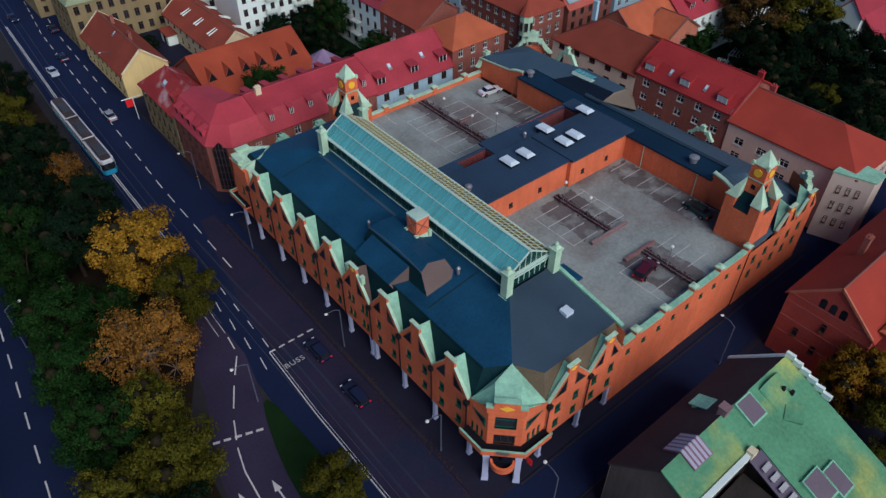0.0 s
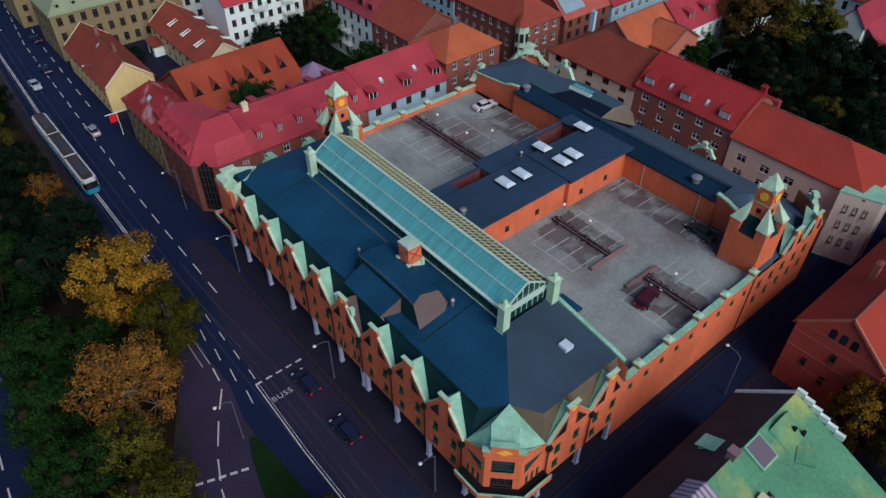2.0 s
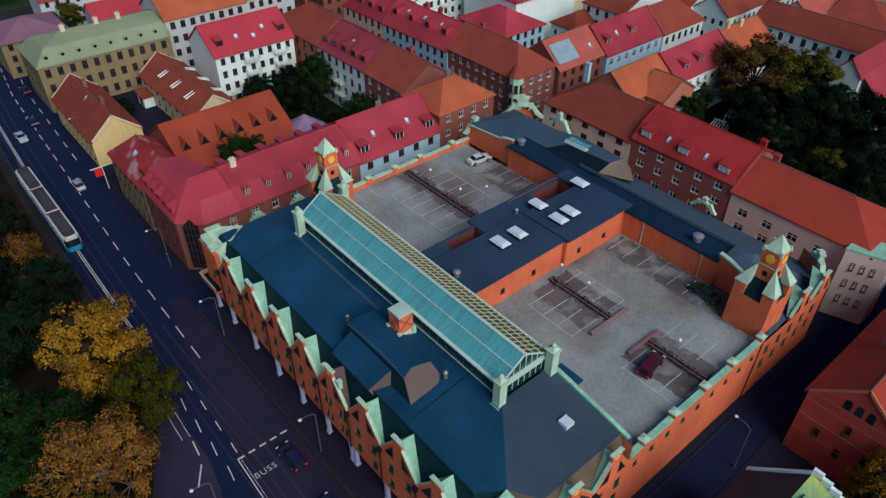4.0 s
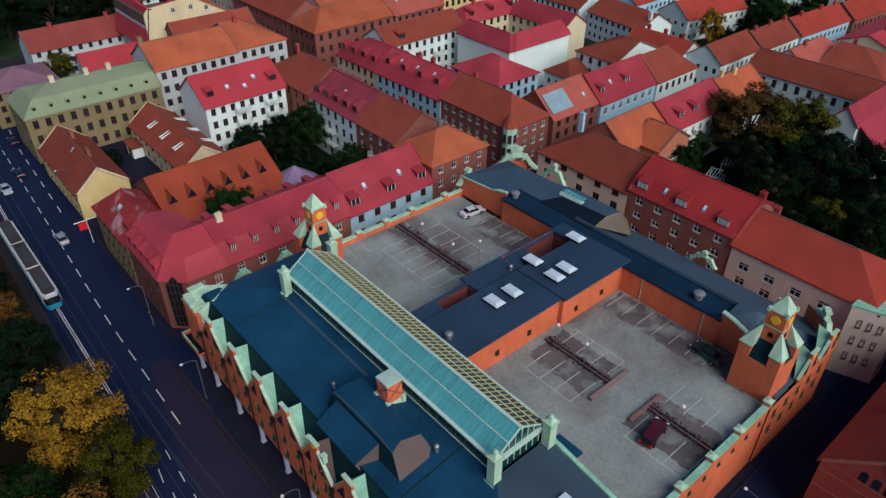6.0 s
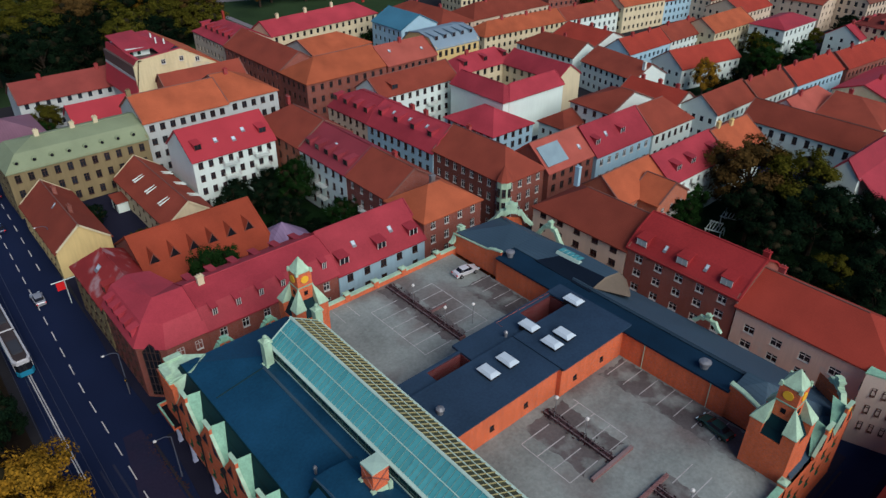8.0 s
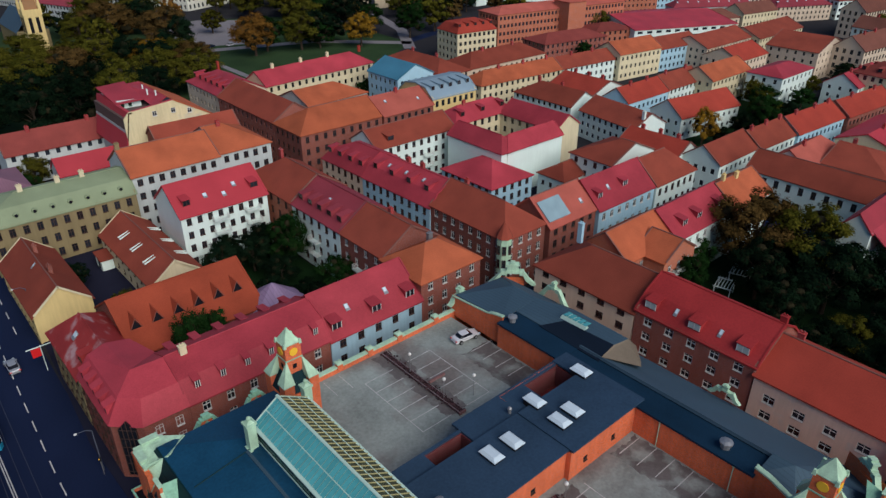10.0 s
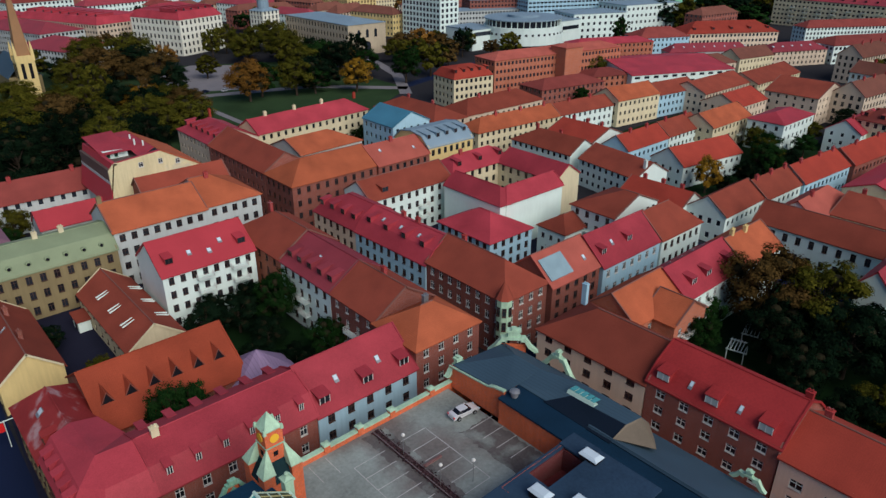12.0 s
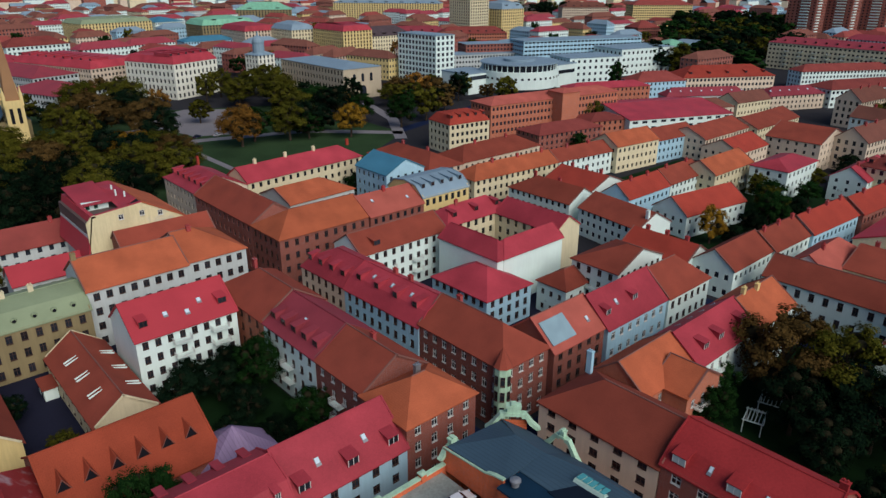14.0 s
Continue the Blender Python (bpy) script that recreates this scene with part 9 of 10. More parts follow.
for x in (16.9, 18.3, 20.4, 21.8):
    g = Geo()
    pts = [(x, 72), (x + 0.3, 100), (x + 0.7, 130), (x + 1.6, 170), (x + 4.5, 230), (x + 14, 320)]
    if x > 20:
        pts = [(x + 0.4, -20), (x + 0.3, 40)] + pts
    for a, b in zip(pts[:-1], pts[1:]):
        d = (Vector(b) - Vector(a)).normalized()
        n = Vector((-d.y, d.x)) * 0.05
        g.prism([tuple(Vector(a) + n), tuple(Vector(a) - n), tuple(Vector(b) - n), tuple(Vector(b) + n)], 0.004, 0.017)
    tagged(part("tram_rail", g, [RAIL]), "steel tram rail set in the asphalt", "rail", kind="structure")

# fallen leaves along the kerb beside the hall
rng = random.Random(31)
g = Geo()
for i in range(800):
    y = rng.uniform(24, 94)
    x = 28.75 + rng.gauss(0, 0.35) + 0.3 * math.sin(y * 0.4)
    r, a = rng.uniform(0.05, 0.13), rng.uniform(0, 6.28)
    z = 0.155 if x > 28.6 else 0.03
    c, q = r * math.cos(a), r * math.sin(a)
    g.face((x + c, y + q, z), (x - q, y + c, z + 0.02), (x - c, y - q, z), (x + q, y - c, z + 0.015))
tagged(part("fallen_leaves", g, [mat("fallen_leaf", (0.055, 0.028, 0.022), 0.9, var=0.5, scale=3.0, spec=0.05)]), "brown fallen leaves lying along the kerb", "leaves", kind="stuff")

# ---- lamps, signs and small things ----
MASTS = mat("dull_blue_mast", (0.085, 0.10, 0.135), 0.6, var=0.2, bump=0)


def street_lamp(x, y, yaw, h=8.0, reach=1.8):
    th = root("street_lamp", pose(x, y, 0.0, 0, 0, yaw), "grey steel street lamp with a curved arm", "street lamp", "street lamps")
    g = Geo()
    g.tube((0, 0, 0), (0, 0, 1.0), 0.13, 0.11, k=8)
    g.tube((0, 0, 1.0), (0, 0, h - 0.6), 0.09, 0.07, k=8)
    g.tube((0, 0, h - 0.6), (reach * 0.4, 0, h - 0.1), 0.06, k=6)
    g.tube((reach * 0.4, 0, h - 0.1), (reach, 0, h), 0.05, k=6)
    part("pole", g, [MASTS], th)
    g = Geo()
    g.ball((reach + 0.2, 0, h - 0.03), 0.24, k=8, rings=5, sz=0.4)
    part("lamp_head", g, [LAMPGLASS], th)


for x, y, yw in ((29.6, 57.2, 180), (29.6, 36.0, 180), (29.6, 84.0, 180), (30.2, 105.0, 180), (15.9, 56.6, 180), (-4.6, 85.0, 0), (34.2, 22.0, 90), (67.5, 22.4, 90), (34.0, 129.0, 180), (40.2, 95.2, 0), (96.0, 94.5, 0), (17.0, 30.0, 180), (33.0, 152, 180)):
    street_lamp(x, y, yw)


def deck_lamp(x, y, h=3.6):
    th = root("deck_lamp", pose(x, y, DZ), "slim pole lamp with a white globe on the deck", "lamp", "deck lamps")
    g = Geo()
    g.tube((0, 0, 0), (0, 0, h - 0.2), 0.05, k=6)
    part("pole", g, [STEEL], th)
    g = Geo()
    g.ball((0, 0, h), 0.26)
    part("globe", g, [LAMPGLASS], th)


for x, y in ((68.7, 75.5), (68.7, 83.0), (66.9, 47.6), (66.9, 52.4), (67.2, 33.6), (72.4, 73.4)):
    deck_lamp(x, y)
sg = root("red_sign", pose(30.0, 134.8, 0.0), "red square sign board hung from a white bar", "sign")
g = Geo()
g.tube((0.6, 0, 0), (0.6, 0, 5.2), 0.07)
g.tube((-1.6, 0, 5.0), (2.4, 0, 5.0), 0.09)
part("bar", g, [WHITE], sg)
g = Geo()
g.box(-0.9, 0.5, -0.06, 0.06, 3.2, 4.8)
part("board", g, [REDPAINT], sg)
tl = root("traffic_light", pose(30.0, 104.2, 0.0), "slim traffic light pole with an orange lamp", "traffic light")
g = Geo()
g.tube((0, 0, 0), (0, 0, 3.2), 0.06)
part("pole", g, [STEEL], tl)
g = Geo()
g.box(-0.13, 0.13, -0.13, 0.13, 2.5, 3.2)
part("signal_box", g, [BLACKMETAL], tl)
g = Geo()
g.ball((-0.1, -0.1, 2.95), 0.1)
part("amber_lamp", g, [CLOCK], tl)

# white pergolas in the garden and the yard gate
for x, y, w, l, yw in ((140.0, 71.0, 4.0, 3.0, 15), (147.5, 71.5, 4.4, 3.4, 15)):
    th = root("pergola", pose(x, y, 0.12, 0, 0, yw), "white wooden pergola frame in the garden", "pergola", "garden pergolas")
    for i in (-1, 1):
        for j in (-1, 1):
            g = Geo()
            g.box(i * w / 2 - 0.08, i * w / 2 + 0.08, j * l / 2 - 0.08, j * l / 2 + 0.08, 0, 2.5)
            part("post", g, [WHITE], th)
        g = Geo()
        g.box(i * w / 2 - 0.09, i * w / 2 + 0.09, -l / 2 - 0.3, l / 2 + 0.3, 2.5, 2.68)
        part("beam", g, [WHITE], th)
    for k in range(6):
        g = Geo()
        y0 = -l / 2 + l * k / 5
        g.box(-w / 2 - 0.3, w / 2 + 0.3, y0 - 0.06, y0 + 0.06, 2.68, 2.82)
        part("rafter", g, [WHITE], th)
sh = root("yard_gatehouse", pose(50.2, 165.0, 0.13), "small white plastered gatehouse in the yard", "shed")
g = Geo()
g.box(-1.2, 1.2, -2.0, 2.0, 0, 2.6)
part("wall", g, [WHITE], sh)
g = Geo()
g.slab([(-1.5, -2.3, 2.6), (1.5, -2.3, 2.6), (1.5, 2.3, 3.1), (-1.5, 2.3, 3.1)], 0.2)
part("roof", g, [BROWNTILE], sh)
g = Geo()
g.box(-1.23, -1.19, -0.7, 0.7, 0.1, 2.2)
part("door", g, [DARK], sh)


# ---- the far town ----
FAR = []


def block(label, x0, y0, x1, y1, eave, ridge, wall, roof, **k):
    FAR.append(((x0 + x1) / 2, (y0 + y1) / 2, 0.5 * math.hypot(x1 - x0, y1 - y0) + 9))
    k.setdefault("axis", "x" if x1 - x0 > y1 - y0 else "y")
    k.setdefault("hips", (1, 1))
    return house(label, x0, y0, x1, y1, eave, ridge, wall=wall, roof=roof, frame_mat=BROWNFRAME, far=True, **k)


WIDE = dict(win=(1.5, 1.6), pitch=2.6)
block("long orange-brick office with rows of windows", 261, 247.5, 343, 263.5, 18, 20.5, BRICK_O, SALMON, sides="SWE", rot=-9, win=(1.3, 1.6), pitch=2.2, name="office_block")
block("orange-brick stair tower with a flat salmon roof", 297, 240.5, 308, 251.5, 21.5, 23, BRICK_O, SALMON, sides="", rot=-9, name="office_block")
block("cream house with a red mansard roof", 233, 250, 255, 266, 13.5, 18, CREAM, REDTILE, sides="SW", mansard=(2.5, 3.2), dormers=D3("S", 5, 0.2, 1.3), rot=-7, win=(1.4, 1.7), pitch=2.6)
block("low brown-brick annexe with a red roof", 262, 222, 300, 238, 9, 12, BRICK_B, DULL_RED, sides="SW", rot=-9)
block("brown-brick annexe with a low red roof", 304, 224, 326, 240, 9, 11.5, BRICK_O, DULL_RED, sides="SW", rot=-20)
block("large hall with a low crimson roof and white eaves", 326, 204, 386, 254, 9, 12.6, WHITE, CRIMSON, sides="S", hips=(0, 0), rot=-23, win=(3.0, 1.2), pitch=5.0, name="market_shed")
block("raised crimson roofed house behind the hall", 352, 268, 404, 282, 13, 15.5, BRICK_O, CRIMSON, sides="SW", rot=-23)
block("museum palace of pale stone with a blue-grey roof", 275, 395, 304, 470, 19, 21, mat("pale_museum_stone", (0.46, 0.39, 0.27), 0.9, var=0.2, scale=0.4, streak=0.2), BLUEROOF, sides="WE", win=(1.6, 2.6), pitch=3.4, storeys=4, name="palace")
block("white office tower with a grid of dark windows", 356, 402, 374, 442, 34, 35, WHITE, BLUEROOF, sides="SW", win=(2.3, 2.3), pitch=3.4, storeys=9, name="office_tower", rot=2)
block("long grey office with a flat blue-grey roof", 372, 430, 470, 452, 15, 16, GREYWALL, BLUEROOF, sides="SW", rot=-20, name="office_block", **WIDE)
block("red-brick office with a flat roof", 420, 420, 500, 440, 22, 23, BRICK_B, BLUEROOF, sides="SW", win=(1.6, 1.5), pitch=2.8, rot=-24, name="office_block")
block("white modern office with large square windows", 438, 338, 482, 366, 18, 18.8, WHITE, BLUEROOF, sides="SWE", win=(2.0, 2.0), pitch=4.4, storeys=4, name="office_block", rot=-20)
block("white modern office with large square windows and terraces", 500, 340, 556, 372, 20, 20.8, WHITE, BLUEROOF, sides="SWE", win=(2.0, 2.0), pitch=4.4, storeys=4, name="office_block", rot=-12)
block("long pale blue office with ribbon windows", 450, 384, 560, 408, 25, 26, PALEBLUE, BLUEROOF, sides="SW", name="office_block", rot=-20, win=(2.6, 1.3), pitch=3.4)
block("white corner palace with rows of windows and a crimson mansard roof", 189, 470, 226, 512, 22, 28, mat("palace_white", (0.72, 0.72, 0.60), 0.9, var=0.12, scale=0.5, streak=0.1), CRIMSON, sides="SWE", win=(1.5, 2.5), pitch=3.3, storeys=5, name="palace", axis="x", rot=22, mansard=(3.0, 4.0), dormers=D3("S", 6, 0.2, 1.6))
block("long palace wing with a broad crimson roof", 150, 520, 190, 600, 17, 23, BEIGE, CRIMSON, sides="SWE", rot=20, name="palace", mansard=(3.0, 4.0), dormers=D3("W", 9, 0.2, 1.6), **WIDE)
block("palace wing with a broad crimson roof", 196, 524, 250, 560, 19, 25, BEIGE, CRIMSON, sides="SWE", rot=22, name="palace", **WIDE)
block("low house with a plum roof by the church", 120, 520, 150, 590, 14, 19, GREYWALL, DULL_PLUM, sides="SWE", rot=18, **WIDE)
block("low house with a crimson roof by the church", 118, 455, 150, 500, 12, 17, GREYWALL, DULL_PLUM, sides="SWE", rot=20, **WIDE)
block("house with a crimson roof and pale dormers", 108, 600, 160, 640, 14, 19, CREAM, CRIMSON, sides="SWE", rot=18, dormers=D3("S", 6, 0.2, 2.0), **WIDE)
block("white house with balconies and a dull red roof", 150, 690, 200, 712, 18, 24, WHITE, DULL_RED, sides="SWE", rot=10, win=(1.8, 1.8), pitch=3.4)
block("cream corner palace with a small dome", 258, 474, 272, 488, 22, 25, mat("palace_white", (0.72, 0.72, 0.60)), BLUEROOF, sides="SW", win=(1.4, 2.2), pitch=3.0, name="palace", rot=10)
block("yellow tenement with a crimson mansard roof and balconies", 396, 572, 428, 622, 25, 31, YELLOW, CRIMSON, sides="SWE", win=(1.5, 2.1), pitch=3.2, name="palace", mansard=(3.0, 4.2), axis="x", balconies=(("S", 0.3, 2, 4), ("S", 0.3, 3, 4), ("S", 0.7, 2, 4), ("W", 0.5, 3, 4), ("W", 0.5, 2, 4)))
block("cream stone tenement with a pale mansard roof", 374, 624, 398, 662, 24, 31, CREAM, BLUEROOF, sides="SWE", win=(1.4, 2.0), pitch=3.0, name="palace", mansard=(3.0, 4.2))
block("beige tenement with a crimson roof", 346, 662, 380, 712, 22, 29, BEIGE, CRIMSON, sides="SWE", win=(1.4, 2.0), pitch=3.0, name="palace", mansard=(3.0, 4.2))
block("pale tenement with a dark roof and pointed gables", 430, 580, 482, 604, 18, 26, CREAM, mat("dark_gable_slate", (0.075, 0.055, 0.060), 0.8, var=0.3, tiles=0.3), sides="SWE", win=(1.4, 2.0), pitch=3.0, dormers=D3("S", 4, 0.12, 4.4))
block("low pale house with a teal metal roof", 300, 690, 350, 712, 13, 17, PALEBLUE, DEEPBLUE, sides="SWE", rot=-4, **WIDE)
block("tenement with a verdigris copper roof and gables", 348, 760, 408, 802, 22, 30, OCHRE, COPPER_R, sides="SWE", win=(1.5, 2.2), pitch=3.4, name="palace", mansard=(4.0, 5.0), dormers=D3("S", 2, 0.15, 5.0))
block("yellow palace with a grey glazed roof", 262, 892, 344, 940, 20, 26, YELLOW, GREENROOF, sides="SWE", win=(1.6, 2.4), pitch=3.6, name="palace", rot=8, mansard=(4.0, 4.0), skylights=D3("S", 9, 0.3, 2.2))
block("pale house with a blue roof beside the yellow palace", 346, 896, 384, 940, 18, 23, WHITE, DEEPBLUE, sides="SWE", rot=8, **WIDE)
block("yellow brick station house with blue-grey roofs", 690, 985, 870, 1020, 26, 33, YELLOW, BLUEROOF, sides="SWE", win=(1.8, 2.6), pitch=4.2, name="palace", rot=-50, dormers=D3("S", 7, 0.1, 6.0))
block("palace with a verdigris copper roof by the wood", 520, 1000, 600, 1040, 22, 32, OCHRE, COPPER_R, sides="SWE", win=(1.8, 2.6), pitch=4.2, name="palace", rot=-30, dormers=D3("S", 2, 0.1, 6.0))
block("tall cream tenement with many windows", 610, 630, 640, 665, 46, 48, CREAM, BLUEROOF, sides="SWE", win=(1.8, 2.0), pitch=3.6, name="palace")
block("yellow tenement with a grey mansard roof", 652, 620, 690, 660, 34, 43, YELLOW, BLUEROOF, sides="SWE", win=(1.8, 2.2), pitch=3.6, name="palace", axis="x", mansard=(4.0, 6.0), dormers=D3("S", 2, 0.1, 5.0))
block("low tenement row with red roofs and dormers", 520, 560, 590, 580, 16, 22, BRICK_O, DULL_RED, sides="SWE", rot=-30, dormers=D3("S", 8, 0.2, 1.8), **WIDE)
block("low tenement row with crimson roofs and dormers", 470, 620, 560, 642, 15, 21, BEIGE, DULL_PLUM, sides="SWE", rot=-30, dormers=D3("S", 8, 0.2, 1.8), **WIDE)
block("grey-brown tenement with a dark roof", 880, 690, 950, 715, 26, 33, BEIGE, DULL_BROWN, sides="SWE", rot=-36, name="palace", dormers=D3("S", 6, 0.2, 2.0), **WIDE)
block("yellow tenement with a red roof and balconies", 950, 610, 1040, 640, 30, 37, YELLOW, DULL_RED, sides="SWE", rot=-36, name="palace", win=(2.2, 1.8), pitch=3.4)
block("dark brick house with a red tent roof", 735, 480, 765, 505, 17, 24, BRICK_B, DULL_RED, sides="SWE", rot=-20, **WIDE)
block("ochre villa with a verdigris copper roof and balconies", 562, 338, 590, 366, 18, 23, OCHRE, COPPER_R, sides="SWE", win=(1.6, 1.8), pitch=3.4, name="palace", rot=-20, axis="x", balconies=(("S", 0.3, 2, 4), ("S", 0.3, 3, 4)))
block("long house with a red hipped roof and dormers", 436, 240, 500, 262, 14, 20, BEIGE, REDTILE, sides="SWE", win=(1.5, 1.7), pitch=2.6, rot=-30, dormers=D3("S", 5, 0.25, 1.5))
block("pale blue tenement with a red tiled roof", 405, 262, 440, 280, 13, 18, PALEBLUE, DULL_RED, sides="SW", rot=-24)
block("low row with a crimson roof and skylights", 398, 232, 450, 243, 8, 12, GREYWALL, DULL_PLUM, sides="SW", rot=-32, skylights=D3("S", 8, 0.5, 0.9))
block("beige house with a brown roof", 374, 210, 402, 224, 8, 12, BEIGE, DULL_BROWN, sides="SW", rot=-20)
block("cream house with a gabled brown roof", 410, 206, 440, 220, 8, 12.5, CREAM, DULL_BROWN, sides="SW", hips=(0, 0), rot=-10)
block("white factory with a red roof", 478, 172, 540, 192, 11, 15, WHITE, DULL_RED, sides="SW", rot=-24, win=(1.8, 1.6), pitch=3.0)
block("low terrace with a dull crimson roof and skylights", 440, 196, 480, 210, 9, 13, BEIGE, DULL_PLUM, sides="SW", rot=-24, skylights=D3("S", 6, 0.5, 1.2))
block("long white terrace with a red roof", 536, 208, 610, 222, 12, 16, WHITE, DULL_RED, sides="SW", rot=-30, **WIDE)
block("long cream slab of flats with balconies and a crimson roof", 632, 196, 650, 296, 21, 25.5, CREAM, DULL_PLUM, sides="SWE", win=(1.8, 1.5), pitch=3.2, axis="y", storeys=6, name="apartment_block", rot=-4, dormers=D3("W", 12, 0.25, 1.6), balconies=tuple(("W", (i + 0.5) / 9, k, 3.4) for i in range(1, 9) for k in (1, 2, 3, 4)))
# arched windows in the museum's narrow front
for x, z, w, h in ((283.0, 10.5, 2.0, 5.0), (296.0, 10.5, 2.0, 5.0), (289.5, 10.5, 2.0, 5.0), (289.5, 0.2, 5.0, 8.0)):
    g = Geo()
    arch = [(-w / 2, 0), (w / 2, 0)] + [(w / 2 * math.cos(a * math.pi / 8), h - w / 2 + w / 2 * math.sin(a * math.pi / 8)) for a in range(9)]
    g.plate([(x + a, 394.85, z + b) for a, b in arch], (0, 0.2, 0))
    tagged(part("arched_window", g, [GLASS]), "tall dark arched window in the stone museum front", "window", "museum windows")
for x, y in ((905, 378), (938, 352), (971, 326), (1004, 300)):
    b = block("tall brown-brick apartment tower with white balcony bands", x - 14, y - 16, x + 14, y + 16, 64, 65, BRICK_B, SLATE, sides="SW", win=(1.8, 1.5), pitch=4.0, storeys=20, name="apartment_tower")
    for j in range(18):
        g = Geo()
        z = 5 + j * 3.1
        g.box(x - 15.4, x - 14.02, y - 9, y + 1, z, z + 1.1)
        g.box(x - 11, x - 2, y - 17.4, y - 16.02, z, z + 1.1)
        part("balcony", g, [WHITE], b, at=b.matrix_world.inverted())
rd = root("round_office", Matrix.Translation((392, 356, 0)), "white curved office with a ribbon window and grey roof", "office")
FAR.append((392, 356, 40))
for x0, x1, y0, y1, h in ((-44, -20, 4, 30, 13.0), (14, 44, -14, 14, 15.0)):
    g = Geo()
    g.box(x0, x1, y0, y1, 0, h)
    wg = part("wing", g, [WHITE], rd, "white office wing")
    g = Geo()
    g.box(x0 + 1.5, x1 - 1.5, y0 - 0.25, y0 - 0.02, 9.2, 11.6)
    part("ribbon_window", g, [GLASS], wg)
    g = Geo()
    g.box(x0 - 0.3, x1 + 0.3, y0 - 0.3, y1 + 0.3, h, h + 0.6)
    part("roof", g, [BLUEROOF], wg)
ring = [(28 * math.cos(i * math.tau / 32), 26 * math.sin(i * math.tau / 32)) for i in range(32)]
for z0, z1, f, m in ((0, 3.2, 0.96, GLASS), (3.2, 14.2, 1.0, WHITE), (14.2, 18.2, 0.93, GLASS), (18.2, 19.0, 0.99, BLUEROOF), (19.0, 20.6, 0.4, BLUEROOF)):
    g = Geo()
    g.prism([(x * f, y * f) for x, y in ring], z0, z1)
    part("glass_storey" if m is GLASS else "drum", g, [m], rd)
for i in range(40):
    a = i * math.tau / 40
    g = Geo()
    g.box(-0.22, 0.22, -0.22, 0.22, 14.2, 18.2)
    part("mullion", g, [WHITE], rd, at=Matrix.Translation((26.4 * math.cos(a), 24.5 * math.sin(a), 0)))
    g = Geo()
    g.box(-0.1, 0.1, -0.8, 0.8, 9.2, 10.6)
    part("window", g, [GLASS], rd, at=Matrix.Translation((27.9 * math.cos(a + 0.07), 25.9 * math.sin(a + 0.07), 0)) @ Matrix.Rotation(a + 0.07, 4, "Z"))
chp = root("church", Matrix.Translation((97.5, 404, 0)), "yellow stone church with a tall pointed spire", "church")
FAR.append((92, 410, 30))
g = Geo()
g.box(-3.9, 3.9, -3.9, 3.9, 0, 19.5)
part("tower", g, [YELLOW], chp)
for dx, dy in ((-4.0, 0), (0, -4.0), (4.0, 0)):
    for o in (-1.6, 1.6):
        g = Geo()
        c = Vector((dx + (o if dy else 0), dy + (o if dx else 0), 0))
        g.box(c.x - (0.7 if dy else 0.08), c.x + (0.7 if dy else 0.08), c.y - (0.7 if dx else 0.08), c.y + (0.7 if dx else 0.08), 9, 16)
        part("belfry_opening", g, [DARK], chp)
g = Geo()
g.pyramid([(-3.0, -3.0), (3.0, -3.0), (3.0, 3.0), (-3.0, 3.0)], 19.5, (0, 0, 56))
part("spire", g, [mat("spire_slate", (0.30, 0.17, 0.08), 0.7, var=0.2)], chp)
for sx in (-1, 1):
    for sy in (-1, 1):
        g = Geo()
        g.box(sx * 3.6 - 0.6, sx * 3.6 + 0.6, sy * 3.6 - 0.6, sy * 3.6 + 0.6, 17, 22)
        g.pyramid([(sx * 3.6 - 0.6, sy * 3.6 - 0.6), (sx * 3.6 + 0.6, sy * 3.6 - 0.6), (sx * 3.6 + 0.6, sy * 3.6 + 0.6), (sx * 3.6 - 0.6, sy * 3.6 + 0.6)], 22, (sx * 3.6, sy * 3.6, 26.5))
        part("pinnacle", g, [YELLOW], chp)
g = Geo()
g.box(-7, 7, 3.9, 40, 0, 9)
part("nave", g, [OCHRE], chp)
g = Geo()
g.slab([(-7.6, 3.9, 8.6), (-7.6, 40, 8.6), (0, 40, 17), (0, 3.9, 17)], 0.3)
g.slab([(7.6, 3.9, 8.6), (7.6, 40, 8.6), (0, 40, 17), (0, 3.9, 17)], 0.3)
part("nave_roof", g, [GREYROOF], chp)
dm = root("corner_dome", Matrix.Translation((264, 480, 0)), "small grey metal dome on a corner house", "dome")
g = Geo()
g.tube((0, 0, 22), (0, 0, 30), 4, k=12)
g.ball((0, 0, 30), 4.2, k=14, rings=8)
g.tube((0, 0, 34), (0, 0, 37), 0.8, 0.2)
part("dome", g, [BLUEROOF], dm)

# ordinary blocks out to the horizon
PROTO = {}
KINDS = [
    ("cream tenement with a red tiled roof", CREAM, DULL_RED, 40, 13, 13, 17), ("white tenement with a crimson metal roof", WHITE, DULL_PLUM, 44, 14, 15, 19), ("beige tenement with a brown tiled roof", BEIGE, DULL_BROWN, 36, 13, 12, 16.5),
    ("yellow tenement with a brown tiled roof", YELLOW, DULL_BROWN, 42, 13, 14, 18), ("pale blue tenement with a blue-grey metal roof", PALEBLUE, BLUEROOF, 34, 13, 13, 16.5), ("brown-brick tenement with a brown tiled roof", BRICK_B, DULL_BROWN, 44, 15, 15, 19),
    ("grey tenement with a red tiled roof", GREYWALL, DULL_RED, 38, 13, 12, 16), ("white tenement with a brown tiled roof", WHITE, DULL_BROWN, 36, 12, 11, 15)]


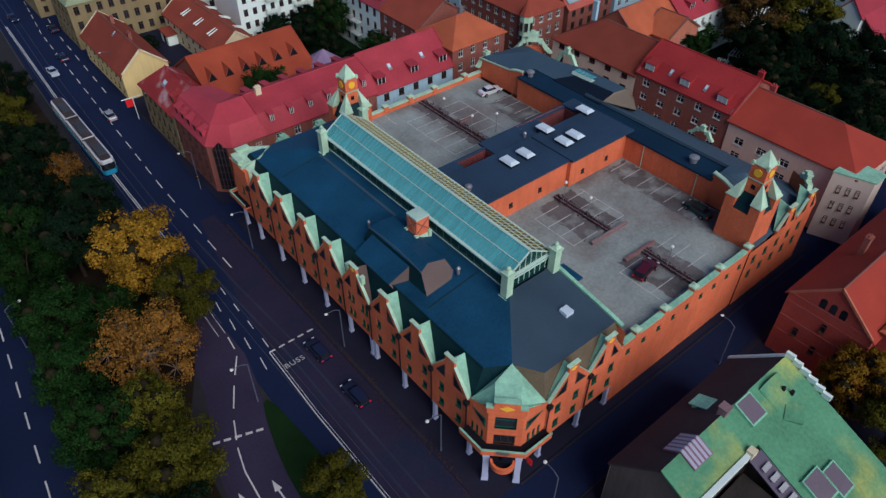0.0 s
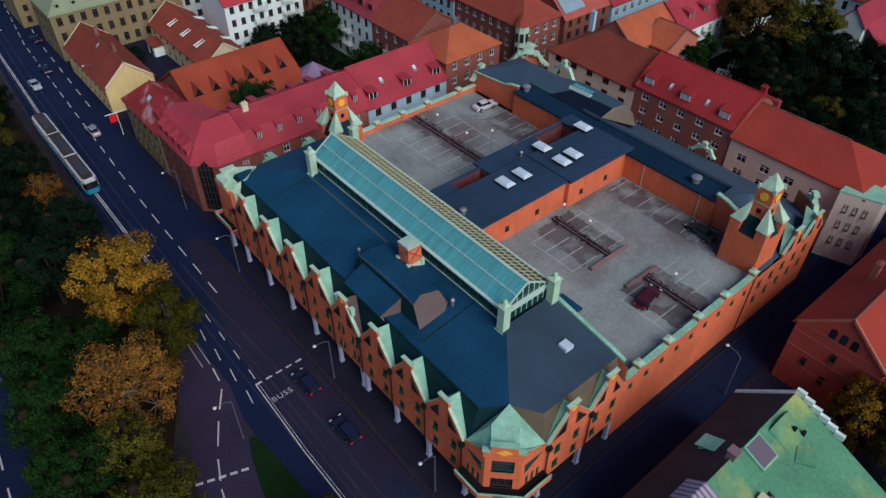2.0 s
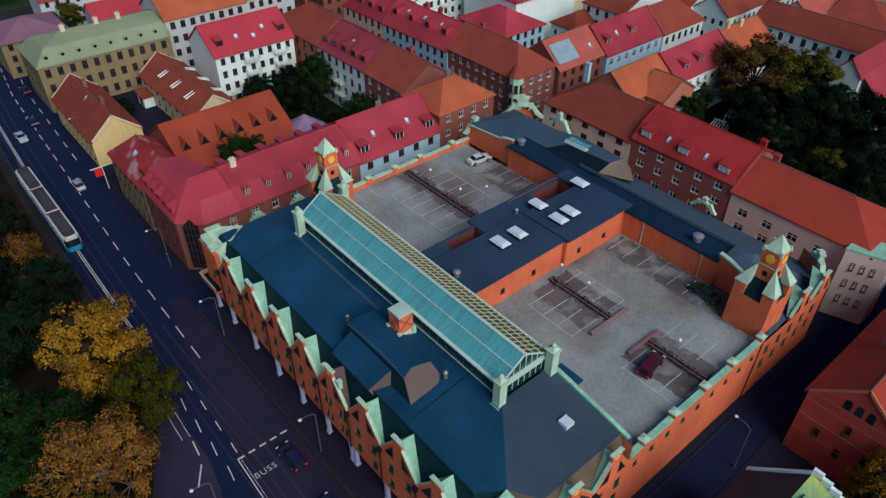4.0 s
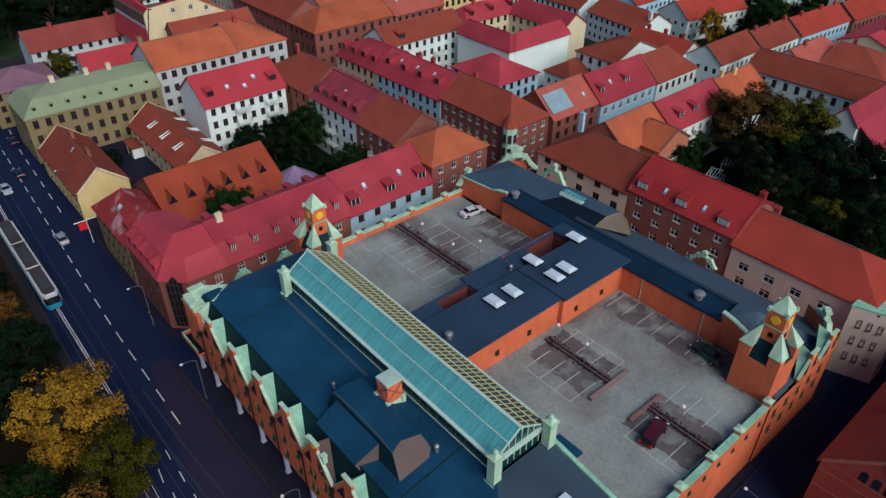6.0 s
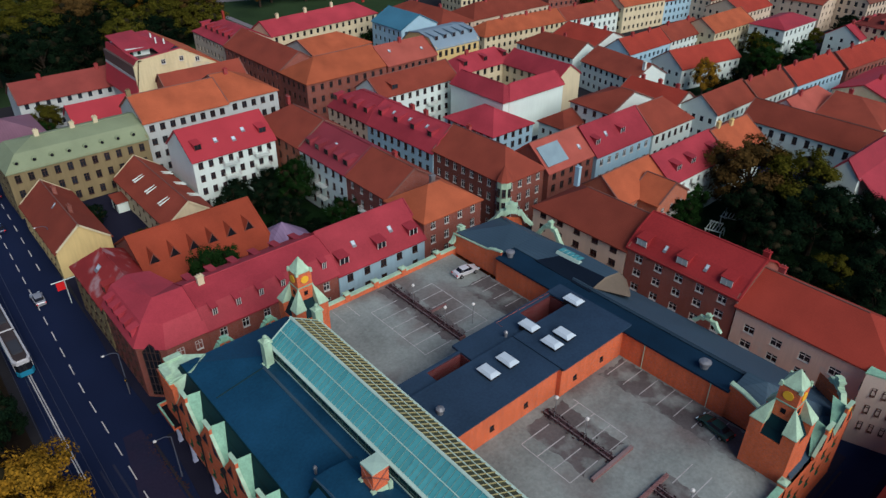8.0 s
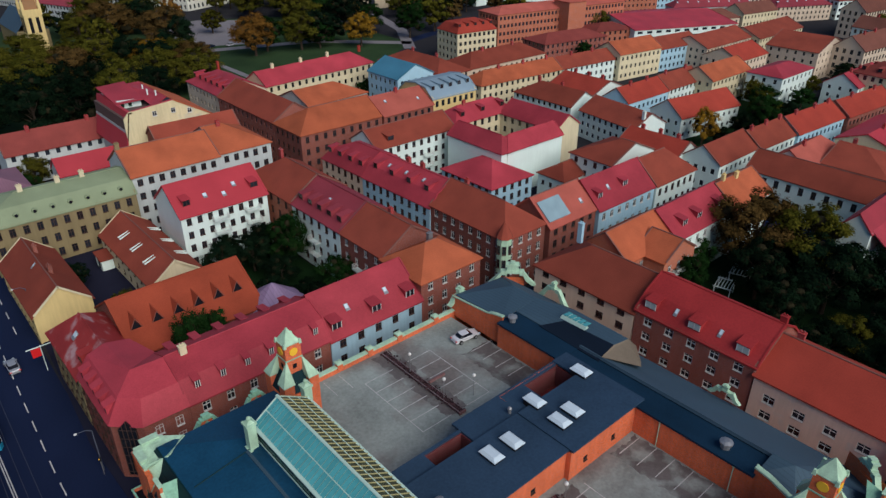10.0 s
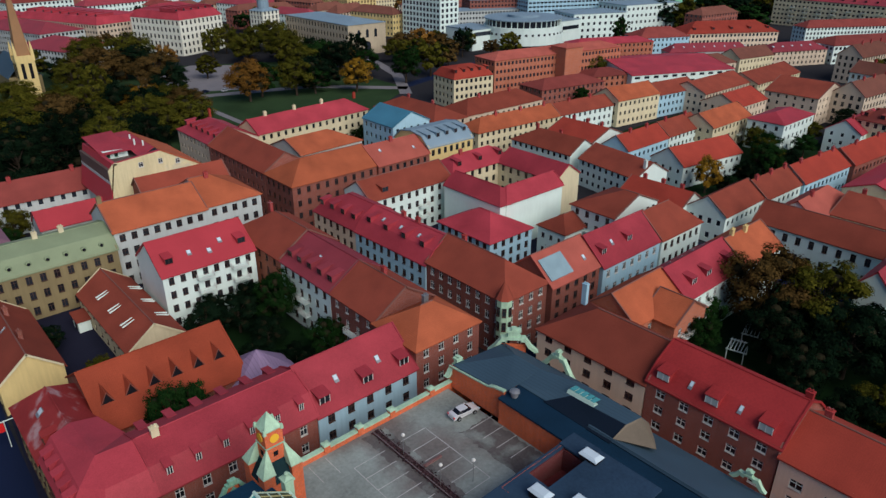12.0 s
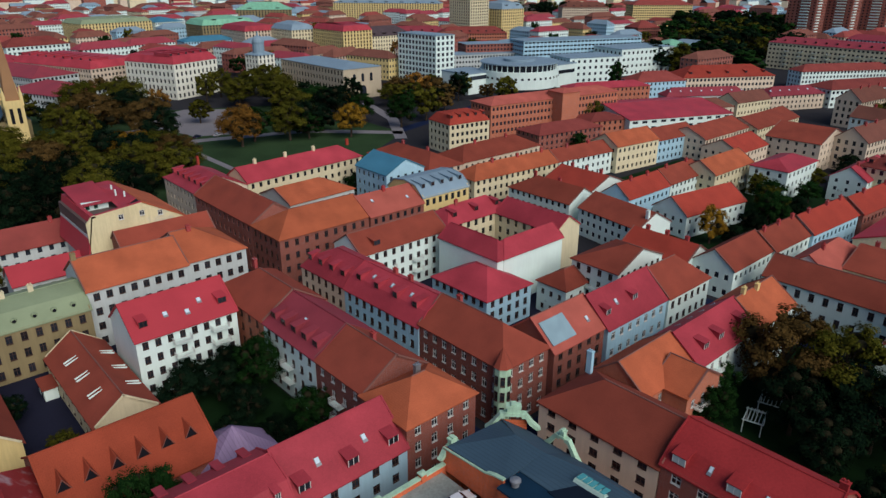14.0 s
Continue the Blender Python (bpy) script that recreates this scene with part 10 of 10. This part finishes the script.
def far_house(kind, x, y, rot, up=1.0):
    lab, wall, roof, L, W, e, r = KINDS[kind]
    m = pose(x, y, 0, 0, 0, rot) @ pose(-L / 2, -W / 2, 0) @ Matrix.Diagonal((1, 1, up, 1))
    if kind not in PROTO:
        PROTO[kind] = house(lab, x - L / 2, y - W / 2, x + L / 2, y + W / 2, e, r, "x", (kind % 2, (kind + 1) % 2), wall, roof, BROWNFRAME, "SNWE", (1.3, 1.7), 2.6, far=True, rot=rot, chimneys=CH(0.25, 0.5, 0.8), mansard=(2.4, 2.6) if kind in (1, 3, 5) else None, dormers=D3("S", 7, 0.2, 1.5) + D3("N", 7, 0.2, 1.5) if kind in (0, 1, 3, 5) else ())
        return
    copy_thing(PROTO[kind], m)


rf = random.Random(11)
PARK = [(150, 340, 115), (75, 300, 80), (90, 390, 75), (235, 350, 55), (720, 395, 75), (820, 420, 85), (606, 320, 40), (560, 350, 30), (930, 440, 70), (1000, 520, 80), (1040, 850, 90), (690, 350, 50)]
PARK += [(310, 345, 48), (330, 395, 30), (300, 300, 30), (215, 450, 40), (240, 440, 40)]
HOUSES_NEAR = [(400, 215, 60), (350, 235, 60), (470, 235, 60), (540, 215, 50), (520, 180, 50), (150, 190, 105), (110, 120, 70), (255, 170, 70), (300, 150, 38), (220, 110, 60), (340, 160, 32), (215, 215, 40), (55, 225, 40)]
n_far = 0
LAST = []
for i in range(-3, 34):
    for j in range(2, 46):
        x = 20 + i * 47 + rf.uniform(-4, 4)
        y = -10 + j * 34 + rf.uniform(-4, 4)
        d = math.hypot(x - 30, y - 34)
        az = math.degrees(math.atan2(x - 30, y - 34))
        kind, q, up = rf.randrange(8), rf.random(), rf.uniform(0.9, 1.25)
        if not (215 < d < 1500) or not (-2 < az < 84) or q < 0.10 + (0.25 if d > 700 else 0):
            continue
        if any(math.hypot(x - a, y - b) < c + 8 for a, b, c in FAR) or any(math.hypot(x - a, y - b) < c for a, b, c in PARK + HOUSES_NEAR):
            continue
        base = -8 if az > 45 else 12
        if d > 480:
            LAST.append((kind, x, y, base + (90 if (i + j) % 3 == 0 else 0) + rf.uniform(-3, 3), up))
            continue
        far_house(kind, x, y, base + (90 if (i + j) % 3 == 0 else 0) + rf.uniform(-3, 3), up)
        n_far += 1

# woods and street trees far off
for a, b, c in PARK[4:12]:
    for t in range(int(c / 4.6)):
        an, rr = rf.uniform(0, 6.28), c * math.sqrt(rf.random())
        tree(rf.choice(("dark", "green", "dark", "olive")), a + rr * math.cos(an), b + rr * math.sin(an), rf.uniform(18, 27), rf.uniform(12, 17), "far", group="far woods")
for t in range(130):
    an, d = radians(rf.uniform(8, 76)), rf.uniform(330, 900)
    x, y = 30 + d * math.sin(an), 34 + d * math.cos(an)
    if not any(math.hypot(x - a, y - b) < c for a, b, c in FAR + HOUSES_NEAR):
        tree(rf.choice(("dark", "green", "olive", "rust")), x, y, rf.uniform(12, 19), rf.uniform(6, 9), "far", group="far trees")
# last rows of roofs before the horizon, too far to tell apart
g = Geo()
WALLS, ROOFS = [CREAM, WHITE, BEIGE, BRICK_B, YELLOW, PALEBLUE, GREYWALL], [DULL_PLUM, DULL_RED, DULL_BROWN, BLUEROOF]
for kind, x, y, rot, up in LAST:
    _, wall, roof, L, W, e, r = KINDS[kind]
    e, r = e * up, r * up
    M = pose(x, y, 0, 0, 0, rot) @ pose(-L / 2, -W / 2, 0)
    t = Geo()
    n = max(3, int(e / 3.2))
    for o, u, ln in (((0, 0, 0), (1, 0, 0), L), ((L, 0, 0), (0, 1, 0), W), ((L, W, 0), (-1, 0, 0), L), ((0, W, 0), (0, -1, 0), W)):
        k = int(ln / 3.2)
        facade(t, o, u, ln, 0, e, [ln * (i + 0.5) / k for i in range(k)], [1.2 + i * e / n for i in range(n)], 1.5, [1.8] * n, m=WALLS.index(wall), mb=11)
    roof_shell(t, L, W, e, r, (1, 1), m=7 + ROOFS.index(roof))
    k = len(g.v)
    g.v.extend(tuple(M @ Vector(v)) for v in t.v)
    g.f.extend(tuple(i + k for i in f) for f in t.f)
    g.m.extend(t.m)
for t in range(900):
    an, d = radians(rf.uniform(0, 82)), rf.uniform(1480, 2900)
    x, y = 30 + d * math.sin(an), 34 + d * math.cos(an)
    L, W, h = rf.uniform(12, 24), rf.uniform(6, 9), rf.uniform(12, 24)
    mi = rf.choice((0, 1, 2, 3))
    g.box(x - L, x + L, y - W, y + W, 0, h, m=mi)
    for s in (-1, 1):
        g.face((x - L, y + s * W, h), (x + L, y + s * W, h), (x + L, y, h + 5), (x - L, y, h + 5), m=7 + (mi * 2 + 1) % 4)
tagged(part("distant_town", g, WALLS + ROOFS + [GLASS]), "distant red-roofed town fading to the horizon", "town", kind="stuff")
